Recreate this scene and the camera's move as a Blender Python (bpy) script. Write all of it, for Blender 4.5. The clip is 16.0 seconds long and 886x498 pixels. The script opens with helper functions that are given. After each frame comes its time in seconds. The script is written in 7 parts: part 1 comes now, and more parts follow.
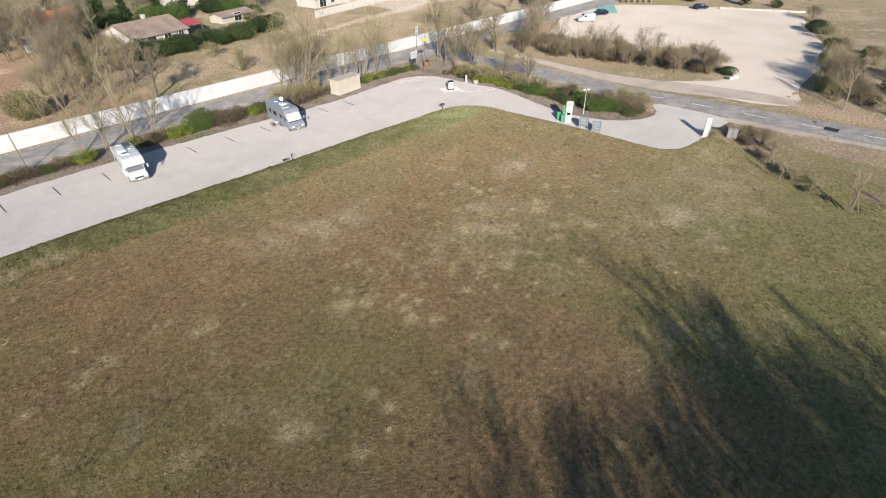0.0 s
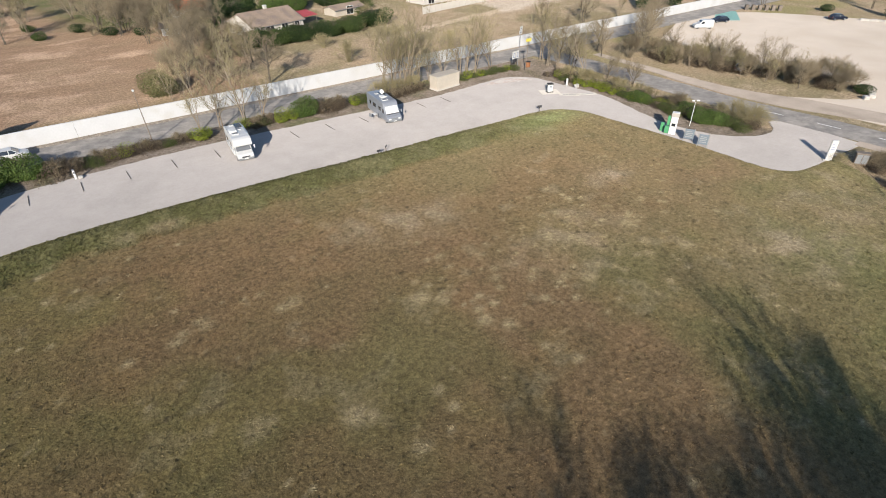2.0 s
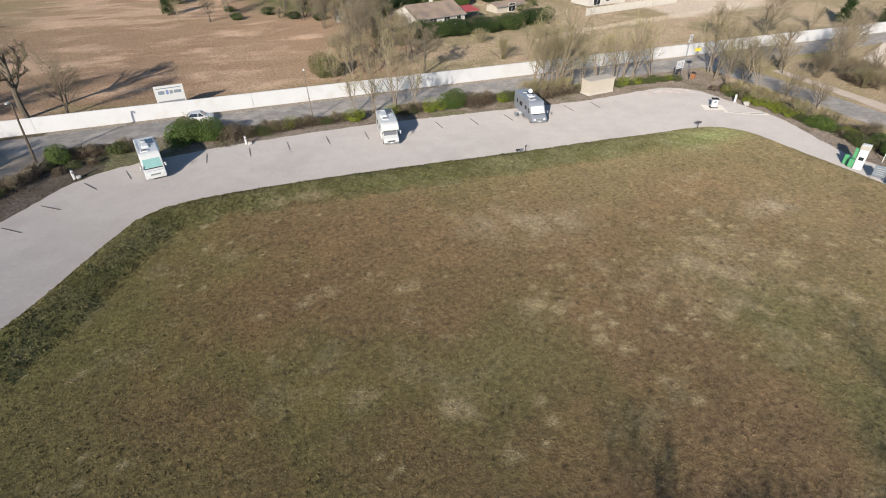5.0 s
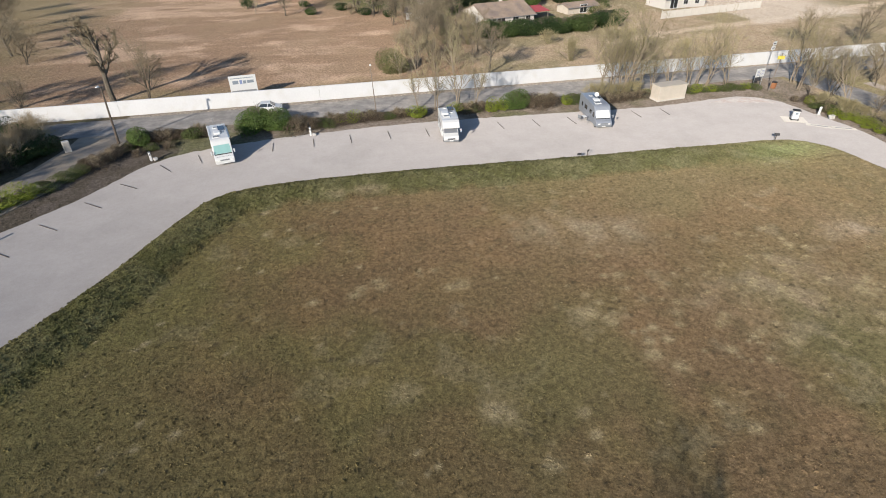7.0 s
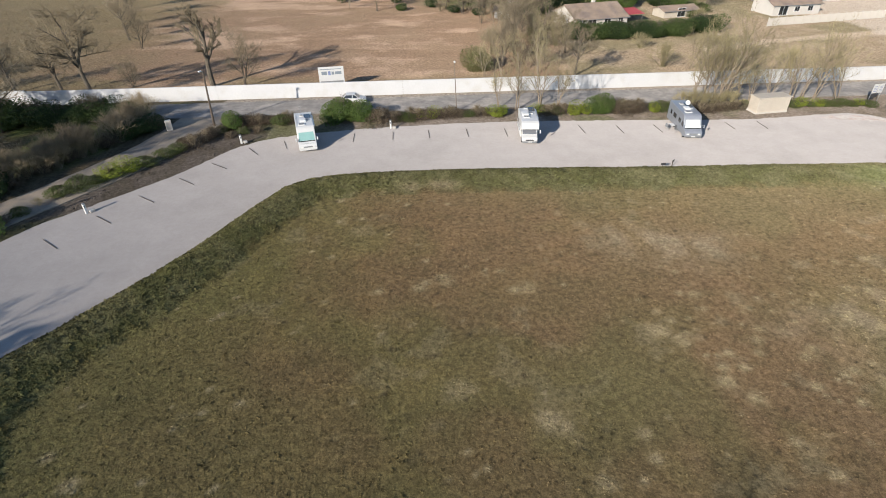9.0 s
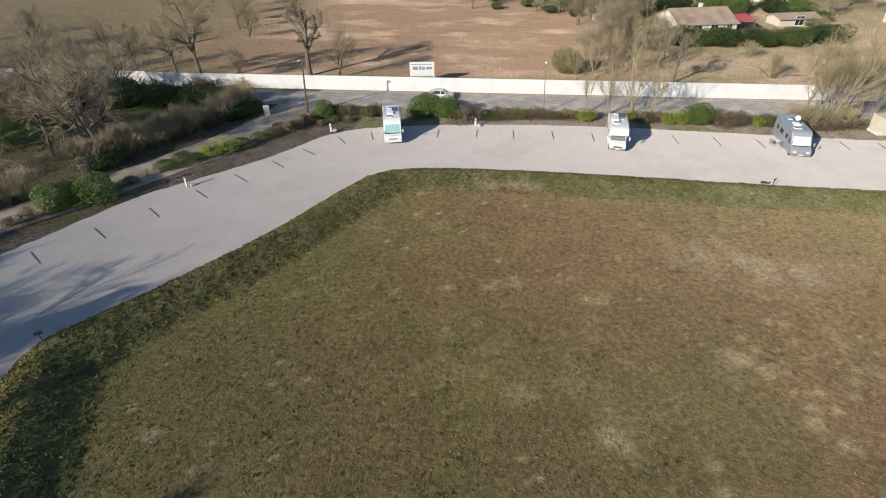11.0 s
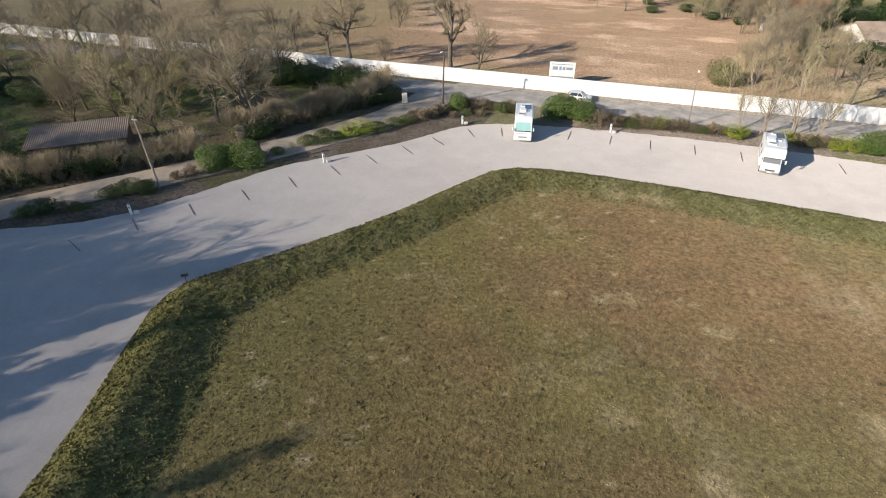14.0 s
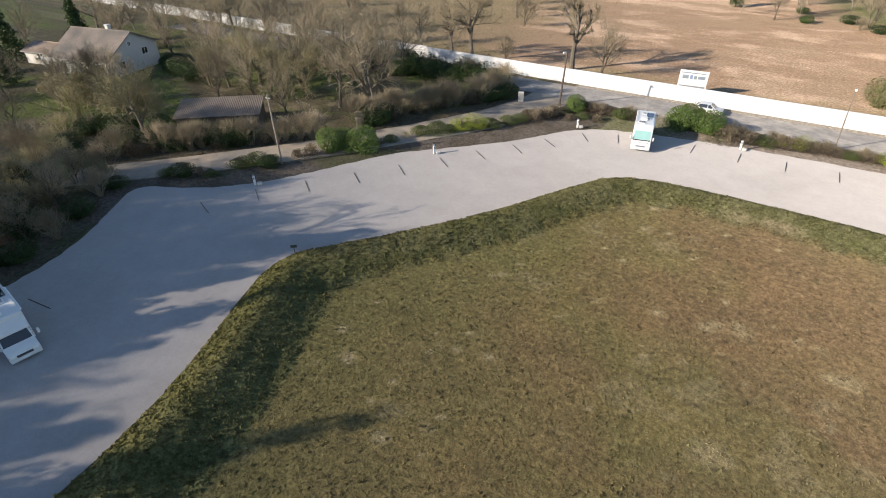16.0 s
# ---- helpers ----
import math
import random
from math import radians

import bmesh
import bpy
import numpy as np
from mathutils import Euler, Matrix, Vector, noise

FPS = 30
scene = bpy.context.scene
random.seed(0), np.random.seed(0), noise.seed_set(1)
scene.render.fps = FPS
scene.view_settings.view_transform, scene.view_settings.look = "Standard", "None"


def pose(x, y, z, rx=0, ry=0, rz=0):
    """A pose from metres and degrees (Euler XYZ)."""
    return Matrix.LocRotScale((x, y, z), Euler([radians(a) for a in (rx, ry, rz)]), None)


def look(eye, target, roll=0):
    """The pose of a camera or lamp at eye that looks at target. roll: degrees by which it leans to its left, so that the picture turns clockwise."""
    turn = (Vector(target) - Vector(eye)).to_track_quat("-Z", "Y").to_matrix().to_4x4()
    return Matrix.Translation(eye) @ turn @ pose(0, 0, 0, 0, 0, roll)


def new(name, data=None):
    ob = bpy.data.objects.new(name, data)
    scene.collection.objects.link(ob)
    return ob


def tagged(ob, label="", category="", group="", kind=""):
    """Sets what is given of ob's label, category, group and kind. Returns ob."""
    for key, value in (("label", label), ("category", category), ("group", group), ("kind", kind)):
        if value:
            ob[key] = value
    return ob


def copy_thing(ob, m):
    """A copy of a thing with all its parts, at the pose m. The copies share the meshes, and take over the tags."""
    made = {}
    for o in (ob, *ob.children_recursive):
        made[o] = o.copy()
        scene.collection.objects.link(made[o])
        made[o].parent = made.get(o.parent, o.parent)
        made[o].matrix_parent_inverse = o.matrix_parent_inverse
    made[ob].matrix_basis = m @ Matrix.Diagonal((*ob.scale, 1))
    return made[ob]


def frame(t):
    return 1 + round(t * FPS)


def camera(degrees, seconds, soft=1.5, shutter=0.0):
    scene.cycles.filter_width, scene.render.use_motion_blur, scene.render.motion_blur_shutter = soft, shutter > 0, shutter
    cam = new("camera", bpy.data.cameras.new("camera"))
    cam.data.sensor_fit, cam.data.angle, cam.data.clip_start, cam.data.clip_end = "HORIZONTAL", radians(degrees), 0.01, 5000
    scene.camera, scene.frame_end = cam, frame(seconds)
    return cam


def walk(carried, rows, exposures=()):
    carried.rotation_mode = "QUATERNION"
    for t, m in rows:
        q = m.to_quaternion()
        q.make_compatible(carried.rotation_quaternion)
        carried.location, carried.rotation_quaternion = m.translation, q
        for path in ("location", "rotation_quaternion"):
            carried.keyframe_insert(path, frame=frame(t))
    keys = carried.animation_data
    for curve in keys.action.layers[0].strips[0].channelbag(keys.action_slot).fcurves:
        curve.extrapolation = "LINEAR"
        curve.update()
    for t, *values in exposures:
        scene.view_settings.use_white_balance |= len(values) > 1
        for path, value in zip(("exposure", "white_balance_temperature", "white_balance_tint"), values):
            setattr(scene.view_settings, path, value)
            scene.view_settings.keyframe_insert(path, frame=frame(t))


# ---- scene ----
cam = camera(79.5, 16.0, 1.0)
PATH = [
    (0.0, pose(0.000, 0.000, 29.000, 55.755, 0.492, -46.478)),
    (0.5, pose(0.056, 0.050, 28.984, 55.755, 0.492, -43.624)),
    (1.0, pose(0.109, 0.099, 28.967, 55.755, 0.492, -40.917)),
    (1.5, pose(0.159, 0.147, 28.948, 55.755, 0.492, -38.499)),
    (2.0, pose(0.207, 0.193, 28.927, 55.755, 0.492, -35.895)),
    (2.5, pose(0.253, 0.238, 28.904, 55.755, 0.492, -32.883)),
    (3.0, pose(0.296, 0.282, 28.880, 55.755, 0.492, -30.171)),
    (3.5, pose(0.336, 0.324, 28.854, 55.755, 0.492, -27.661)),
    (4.0, pose(0.374, 0.365, 28.826, 55.755, 0.492, -24.914)),
    (4.2, pose(0.387, 0.381, 28.814, 55.755, 0.492, -23.690)),
    (6.5, pose(0.525, 0.552, 28.661, 55.755, 0.492, -14.868)),
    (7.0, pose(0.547, 0.586, 28.622, 55.755, 0.492, -12.941)),
    (7.5, pose(0.567, 0.618, 28.582, 55.755, 0.492, -10.781)),
    (8.0, pose(0.585, 0.649, 28.541, 55.755, 0.492, -8.494)),
    (10.5, pose(0.633, 0.784, 28.305, 55.755, 0.492, 2.870)),
    (11.0, pose(0.635, 0.807, 28.253, 55.755, 0.492, 5.453)),
    (11.5, pose(0.635, 0.829, 28.199, 55.755, 0.492, 7.975)),
    (12.0, pose(0.631, 0.849, 28.143, 55.755, 0.492, 10.307)),
    (12.5, pose(0.626, 0.869, 28.085, 55.755, 0.492, 12.593)),
    (13.0, pose(0.618, 0.887, 28.026, 55.755, 0.492, 14.840)),
    (13.5, pose(0.607, 0.904, 27.965, 55.755, 0.492, 17.087)),
    (14.0, pose(0.594, 0.919, 27.902, 55.755, 0.492, 20.077)),
    (14.5, pose(0.578, 0.933, 27.838, 55.755, 0.492, 22.865)),
    (15.0, pose(0.559, 0.946, 27.771, 55.755, 0.492, 25.281)),
    (15.5, pose(0.538, 0.958, 27.703, 55.755, 0.492, 28.065)),
    (16.0, pose(0.515, 0.968, 27.634, 55.755, 0.492, 32.644)),
]
walk(cam, PATH, [(0, 0.31, 6570, 10), (3, 0.16, 6690, 10), (8, 0.18, 6620, 10), (12, 0.36, 6860, 10), (16, 0.66, 6960, 11)])

# ---------------------------------------------------------------- light
SUN_EL, SUN_AZ = radians(22), math.atan2(-0.645, -0.764)      # azimuth from +y towards +x

world = bpy.data.worlds.new("sky")
scene.world = world
world.use_nodes = True
wn = world.node_tree.nodes
sky = wn.new("ShaderNodeTexSky")
sky.sky_type = "NISHITA"
sky.sun_disc = False
sky.sun_elevation = SUN_EL
sky.sun_rotation = SUN_AZ
sky.air_density, sky.dust_density, sky.ozone_density = 1.0, 0.3, 3.0
world.node_tree.links.new(sky.outputs["Color"], wn["Background"].inputs["Color"])
wn["Background"].inputs["Strength"].default_value = 0.128

sun_data = bpy.data.lights.new("sun", "SUN")
sun_data.energy, sun_data.angle, sun_data.color = 5.0, radians(0.55), (1.0, 0.92, 0.81)
sun = new("sun", sun_data)
SUN_FROM = Vector((math.sin(SUN_AZ) * math.cos(SUN_EL), math.cos(SUN_AZ) * math.cos(SUN_EL), math.sin(SUN_EL)))
sun.matrix_world = look(SUN_FROM * 100, (0, 0, 0))

# ---------------------------------------------------------------- materials
def material(name, colour, rough=0.8, metal=0.0, vary=0.15, scale=3.0, fine=40.0, bump=0.0, bump_scale=60.0, tint=None,
             tint_scale=0.7, tint_at=0.55, piece=0.0, spec=0.5, attribute="", lumps=0.0, lump_scale=4.0):
    """A painted, stony, wooden or metal surface: a base colour that drifts at two scales, a second tint in patches, and relief."""
    m = bpy.data.materials.new(name)
    m.use_nodes = True
    n, l = m.node_tree.nodes, m.node_tree.links
    b = n["Principled BSDF"]
    b.inputs["Roughness"].default_value, b.inputs["Metallic"].default_value = rough, metal
    b.inputs["Specular IOR Level"].default_value = spec
    where = n.new("ShaderNodeTexCoord").outputs["Object"]

    def grain(s, detail=4.0):
        g = n.new("ShaderNodeTexNoise")
        g.inputs["Scale"].default_value, g.inputs["Detail"].default_value = s, detail
        l.new(where, g.inputs["Vector"])
        return g.outputs["Fac"]

    def blend(a, c, fac, how="MIX"):
        x = n.new("ShaderNodeMix")
        x.data_type, x.blend_type = "RGBA", how
        for socket, v in ((x.inputs["A"], a), (x.inputs["B"], c), (x.inputs["Factor"], fac)):
            if isinstance(v, bpy.types.NodeSocket):
                l.new(v, socket)
            elif isinstance(v, float):
                socket.default_value = v
            else:
                socket.default_value = (*v, 1)
        return x.outputs["Result"]

    def steep(v, a, c, lo=0.0, hi=1.0):
        r = n.new("ShaderNodeMapRange")
        r.inputs["From Min"].default_value, r.inputs["From Max"].default_value = a, c
        r.inputs["To Min"].default_value, r.inputs["To Max"].default_value = lo, hi
        l.new(v, r.inputs["Value"])
        return r.outputs["Result"]

    if attribute:
        at = n.new("ShaderNodeAttribute")
        at.attribute_name = attribute
        base = at.outputs["Color"]
    else:
        base = blend(colour, colour, 0.0)
    if tint:
        base = blend(base, tint, steep(grain(tint_scale), tint_at - 0.08, tint_at + 0.08))
    for s in (scale, fine):
        g = steep(grain(s), 0.25, 0.75, 1 - vary, 1 + vary)
        c = n.new("ShaderNodeCombineColor")
        for k in range(3):
            l.new(g, c.inputs[k])
        base = blend(base, c.outputs["Color"], 1.0, "MULTIPLY")
    if piece:
        info = n.new("ShaderNodeObjectInfo")
        g = steep(info.outputs["Random"], 0, 1, 1 - piece, 1 + piece)
        c = n.new("ShaderNodeCombineColor")
        for k in range(3):
            l.new(g, c.inputs[k])
        base = blend(base, c.outputs["Color"], 1.0, "MULTIPLY")
    l.new(base, b.inputs["Base Color"])
    if bump:
        bp = n.new("ShaderNodeBump")
        bp.inputs["Strength"].default_value, bp.inputs["Distance"].default_value = 1.0, bump
        l.new(grain(bump_scale, 6.0), bp.inputs["Height"])
        if lumps:
            big = n.new("ShaderNodeBump")
            big.inputs["Strength"].default_value, big.inputs["Distance"].default_value = 1.0, lumps
            l.new(grain(lump_scale, 5.0), big.inputs["Height"])
            l.new(big.outputs["Normal"], bp.inputs["Normal"])
        l.new(bp.outputs["Normal"], b.inputs["Normal"])
    return m


def leaf_material(name, colour, other, rough=0.6, through_light=0.25):
    """Leaves: the colour drifts from clump to clump, and some light passes through."""
    m = material(name, colour, rough, vary=0.2, scale=1.2, fine=9.0, spec=0.3)
    n, l = m.node_tree.nodes, m.node_tree.links
    geo = n.new("ShaderNodeNewGeometry")
    b = n["Principled BSDF"]
    old = b.inputs["Base Color"].links[0].from_socket
    x = n.new("ShaderNodeMix")
    x.data_type = "RGBA"
    l.new(geo.outputs["Random Per Island"], x.inputs["Factor"])
    l.new(old, x.inputs["A"])
    x.inputs["B"].default_value = (*other, 1)
    l.new(x.outputs["Result"], b.inputs["Base Color"])
    if through_light:
        t = n.new("ShaderNodeBsdfTranslucent")
        l.new(x.outputs["Result"], t.inputs["Color"])
        mix = n.new("ShaderNodeMixShader")
        mix.inputs["Fac"].default_value = through_light
        l.new(b.outputs["BSDF"], mix.inputs[1])
        l.new(t.outputs["BSDF"], mix.inputs[2])
        l.new(mix.outputs["Shader"], n["Material Output"].inputs["Surface"])
    return m


def glass_material(name, colour, rough=0.04):
    """Dark tinted vehicle or house glass, seen from outside."""
    m = material(name, colour, rough, vary=0.05, spec=0.8)
    m.node_tree.nodes["Principled BSDF"].inputs["Coat Weight"].default_value = 0.6
    return m


def coarse(m, amount=1.0):
    """A surface so rough that it throws light back towards the sun, as gravel, soil and turf do."""
    m.node_tree.nodes["Principled BSDF"].inputs["Diffuse Roughness"].default_value = amount
    return m


def speckled(m, layers):
    """Adds speckle of several sizes to the base colour. layers: (scale, detail, from, to, least, most)."""
    n, l = m.node_tree.nodes, m.node_tree.links
    b = n["Principled BSDF"]
    where = n.new("ShaderNodeTexCoord").outputs["Object"]
    for scale, detail, a, c, lo, hi in layers:
        g = n.new("ShaderNodeTexNoise")
        g.inputs["Scale"].default_value, g.inputs["Detail"].default_value, g.inputs["Roughness"].default_value = scale, detail, 0.62
        l.new(where, g.inputs["Vector"])
        r = n.new("ShaderNodeMapRange")
        for key, v in (("From Min", a), ("From Max", c), ("To Min", lo), ("To Max", hi)):
            r.inputs[key].default_value = v
        l.new(g.outputs["Fac"], r.inputs["Value"])
        x = n.new("ShaderNodeMix")
        x.data_type, x.blend_type = "RGBA", "MULTIPLY"
        x.inputs["Factor"].default_value = 1.0
        cc = n.new("ShaderNodeCombineColor")
        for k in range(3):
            l.new(r.outputs["Result"], cc.inputs[k])
        l.new(b.inputs["Base Color"].links[0].from_socket, x.inputs["A"])
        l.new(cc.outputs["Color"], x.inputs["B"])
        l.new(x.outputs["Result"], b.inputs["Base Color"])
    return m


M_GROUND = material("ground_soil_and_grass", (0.2, 0.16, 0.09), 0.95, vary=0.30, scale=2.2, fine=12.0, bump=0.05, bump_scale=22.0, spec=0.1, attribute="tint", lumps=0.11, lump_scale=4.5)
coarse(speckled(M_GROUND, [(2.6, 5.0, 0.36, 0.64, 0.80, 1.22), (8.0, 3.0, 0.34, 0.66, 0.86, 1.14)]))
M_GRAVEL = material("pale_crushed_gravel", (0.358, 0.334, 0.322), 0.95, vary=0.05, scale=0.5, fine=11.0, bump=0.012, bump_scale=22.0, tint=(0.33, 0.308, 0.296), tint_scale=0.12, tint_at=0.56, spec=0.2)
coarse(speckled(M_GRAVEL, [(2.2, 8.0, 0.36, 0.64, 0.965, 1.035), (9.0, 3.0, 0.3, 0.7, 0.95, 1.05)]))
M_GRAVEL_LOT = material("beige_lot_gravel", (0.43, 0.378, 0.33), 0.95, vary=0.06, scale=0.2, fine=9.0, bump=0.012, bump_scale=25.0, tint=(0.39, 0.34, 0.29), tint_scale=0.1, tint_at=0.55, spec=0.2)
coarse(M_GRAVEL_LOT)
M_ASPHALT = material("worn_grey_asphalt", (0.215, 0.203, 0.193), 0.9, vary=0.12, scale=0.5, fine=25.0, bump=0.006, bump_scale=80.0, tint=(0.275, 0.255, 0.235), tint_scale=0.25, spec=0.3)
coarse(speckled(M_ASPHALT, [(1.1, 6.0, 0.36, 0.64, 0.86, 1.14)]), 0.6)
M_SAND = coarse(material("sandy_grit", (0.315, 0.272, 0.235), 0.95, vary=0.1, scale=0.6, fine=9.0, bump=0.012, bump_scale=25.0, tint=(0.25, 0.215, 0.185), tint_scale=0.3, spec=0.2))
M_TRACK = material("dusty_lane_surface", (0.31, 0.26, 0.205), 0.95, vary=0.14, scale=0.5, fine=12.0, bump=0.01, bump_scale=30.0, tint=(0.20, 0.18, 0.16), tint_scale=0.3, spec=0.2)
M_CONCRETE = material("pale_concrete", (0.48, 0.45, 0.41), 0.85, vary=0.08, scale=0.8, fine=15.0, bump=0.004, spec=0.3)
coarse(M_CONCRETE)
M_WHITEWALL = material("whitewashed_render", (0.62, 0.625, 0.635), 0.85, vary=0.04, scale=0.35, fine=4.0, bump=0.006, bump_scale=20.0, tint=(0.58, 0.575, 0.565), tint_scale=0.4, tint_at=0.6, spec=0.2)
M_CREAM = material("cream_render", (0.56, 0.50, 0.42), 0.9, vary=0.07, scale=0.8, fine=9.0, bump=0.006, spec=0.2)
M_HOUSEWALL = material("white_house_render", (0.62, 0.585, 0.54), 0.9, vary=0.05, scale=0.5, fine=6.0, bump=0.006, spec=0.2)
M_TILE = material("weathered_clay_tile", (0.34, 0.26, 0.20), 0.9, vary=0.2, scale=0.8, fine=7.0, bump=0.02, bump_scale=12.0, tint=(0.24, 0.19, 0.16), tint_scale=0.4, spec=0.2)
M_TILE_DARK = material("mossy_grey_tile", (0.23, 0.19, 0.16), 0.9, vary=0.2, scale=0.8, fine=7.0, bump=0.02, bump_scale=12.0, tint=(0.15, 0.135, 0.12), tint_scale=0.4, spec=0.2)
M_TILE_RED = material("orange_clay_tile", (0.46, 0.17, 0.09), 0.9, vary=0.15, scale=0.8, fine=7.0, bump=0.02, bump_scale=12.0, spec=0.2)
M_REDROOF = material("red_metal_roof", (0.42, 0.07, 0.07), 0.5, vary=0.1)
M_FIBRO = material("grey_fibre_cement", (0.185, 0.15, 0.122), 0.9, vary=0.18, scale=0.6, fine=8.0, bump=0.006, spec=0.2)
M_BARK = material("grey_brown_bark", (0.13, 0.11, 0.086), 0.95, vary=0.25, scale=3.0, fine=20.0, bump=0.02, bump_scale=15.0, piece=0.15, spec=0.15)
M_BARK_PALE = material("pale_ochre_bark", (0.27, 0.22, 0.165), 0.95, vary=0.2, scale=3.0, fine=20.0, piece=0.15, spec=0.15)
M_TWIG = material("bare_twig", (0.262, 0.215, 0.148), 0.95, vary=0.2, scale=1.0, piece=0.2, spec=0.1)
M_TWIG_OLIVE = material("olive_twig", (0.29, 0.25, 0.145), 0.95, vary=0.2, scale=1.0, piece=0.25, spec=0.1)
M_TWIG_PALE = material("ochre_twig", (0.36, 0.29, 0.19), 0.95, vary=0.2, scale=1.0, piece=0.2, spec=0.1)
M_WOOD = material("weathered_dark_timber", (0.10, 0.08, 0.065), 0.9, vary=0.25, scale=2.0, fine=20.0, bump=0.004, piece=0.2, spec=0.2)
M_WOODPALE = material("silvered_timber", (0.21, 0.175, 0.145), 0.9, vary=0.2, scale=2.0, fine=20.0, bump=0.004, piece=0.2, spec=0.2)
M_WHITEPAINT = material("gloss_white_paint", (0.64, 0.64, 0.63), 0.35, vary=0.03)
M_WHITEPLASTIC = material("matt_white_plastic", (0.75, 0.75, 0.73), 0.5, vary=0.04)
M_SILVER = material("silver_grey_paint", (0.34, 0.36, 0.40), 0.35, metal=0.3, vary=0.05)
M_GREYPLASTIC = material("grey_plastic", (0.22, 0.23, 0.24), 0.6, vary=0.08)
M_DARK = material("black_rubber", (0.025, 0.025, 0.027), 0.8, vary=0.15)
M_STEEL = material("galvanised_steel", (0.45, 0.46, 0.47), 0.45, metal=0.7, vary=0.1)
M_GLASS = glass_material("dark_window_glass", (0.03, 0.035, 0.04))
M_GLASSGREY = glass_material("grey_windscreen_glass", (0.16, 0.17, 0.19), 0.1)
M_TEAL = material("teal_thermal_screen", (0.25, 0.45, 0.43), 0.5, vary=0.06, scale=2.0)
M_GREEN = material("green_signal_paint", (0.085, 0.33, 0.15), 0.5, vary=0.05)
M_BLUEGREY = material("blue_grey_panel", (0.205, 0.245, 0.285), 0.5, vary=0.08)
M_YELLOW = material("yellow_sign_film", (0.75, 0.62, 0.10), 0.5, vary=0.05)
M_MARKING = material("white_road_paint", (0.72, 0.70, 0.68), 0.8, vary=0.1, scale=4.0)
M_LAMPGLASS = material("frosted_lamp_cover", (0.75, 0.75, 0.72), 0.3, vary=0.03)
M_BARS = material("blue_print", (0.20, 0.25, 0.42), 0.6, vary=0.1)
M_BLACKPRINT = material("black_print", (0.05, 0.05, 0.055), 0.6, vary=0.1)
M_STONE = material("limestone_block", (0.52, 0.49, 0.45), 0.9, vary=0.15, scale=2.0, fine=15.0, bump=0.01, piece=0.1)
M_LEAF = leaf_material("laurel_leaf", (0.065, 0.115, 0.026), (0.14, 0.195, 0.048))
M_LEAF_LIME = leaf_material("lime_green_leaf", (0.16, 0.21, 0.03), (0.30, 0.33, 0.05))
M_LEAF_BROWN = leaf_material("dry_brown_leaf", (0.082, 0.062, 0.044), (0.135, 0.10, 0.066), 0.8, 0.1)
M_LEAF_DARK = leaf_material("dark_evergreen_leaf", (0.025, 0.05, 0.015), (0.05, 0.08, 0.022))
M_LEAF_GARDEN = leaf_material("garden_hedge_leaf", (0.05, 0.085, 0.022), (0.10, 0.135, 0.04))
M_LEAF_OLIVE = leaf_material("olive_hedge_leaf", (0.075, 0.10, 0.03), (0.13, 0.15, 0.05))

# ---------------------------------------------------------------- mesh helpers
class Shell:
    """Collects vertices and faces of one mesh."""

    def __init__(self):
        self.v, self.f = [], []

    def add(self, vs, fs):
        k = len(self.v)
        self.v.extend(vs)
        self.f.extend([tuple(i + k for i in f) for f in fs])
        return self

    def box(self, x0, y0, z0, x1, y1, z1):
        p = [(x, y, z) for z in (z0, z1) for x, y in ((x0, y0), (x1, y0), (x1, y1), (x0, y1))]
        return self.add(p, [(3, 2, 1, 0), (4, 5, 6, 7), (0, 1, 5, 4), (1, 2, 6, 5), (2, 3, 7, 6), (3, 0, 4, 7)])

    def tube(self, a, b, ra, rb, sides=5, cap=True):
        a, b = Vector(a), Vector(b)
        d = b - a
        if d.length < 1e-6:
            return self
        u = d.orthogonal().normalized()
        w = d.normalized().cross(u)
        vs, fs = [], []
        for c, r in ((a, ra), (b, rb)):
            for k in range(sides):
                an = 2 * math.pi * k / sides
                vs.append(tuple(c + u * (r * math.cos(an)) + w * (r * math.sin(an))))
        for k in range(sides):
            j = (k + 1) % sides
            fs.append((k, j, sides + j, sides + k))
        if cap:
            fs.append(tuple(range(sides - 1, -1, -1)))
            fs.append(tuple(range(sides, 2 * sides)))
        return self.add(vs, fs)

    def mesh(self, name, mat, smooth=False):
        me = bpy.data.meshes.new(name)
        me.from_pydata([tuple(v) for v in self.v], [], self.f)
        me.materials.append(mat)
        if smooth:
            me.polygons.foreach_set("use_smooth", [True] * len(me.polygons))
        me.update()
        return me


def part(name, shape, mat, parent=None, label=""):
    """Links a bmesh or a Shell as one mesh object, under a thing or a part."""
    if isinstance(shape, Shell):
        me = shape.mesh(name, mat)
    else:
        me = bpy.data.meshes.new(name)
        shape.to_mesh(me)
        shape.free()
        me.materials.append(mat)
    ob = new(name, me)
    if parent:
        ob.parent = parent
    if label:
        ob["label"] = label
    return ob


def thing(name, m, label, category, group="", kind=""):
    ob = new(name)
    ob.empty_display_size = 0.3
    ob.matrix_basis = m
    return tagged(ob, label, category, group, kind)


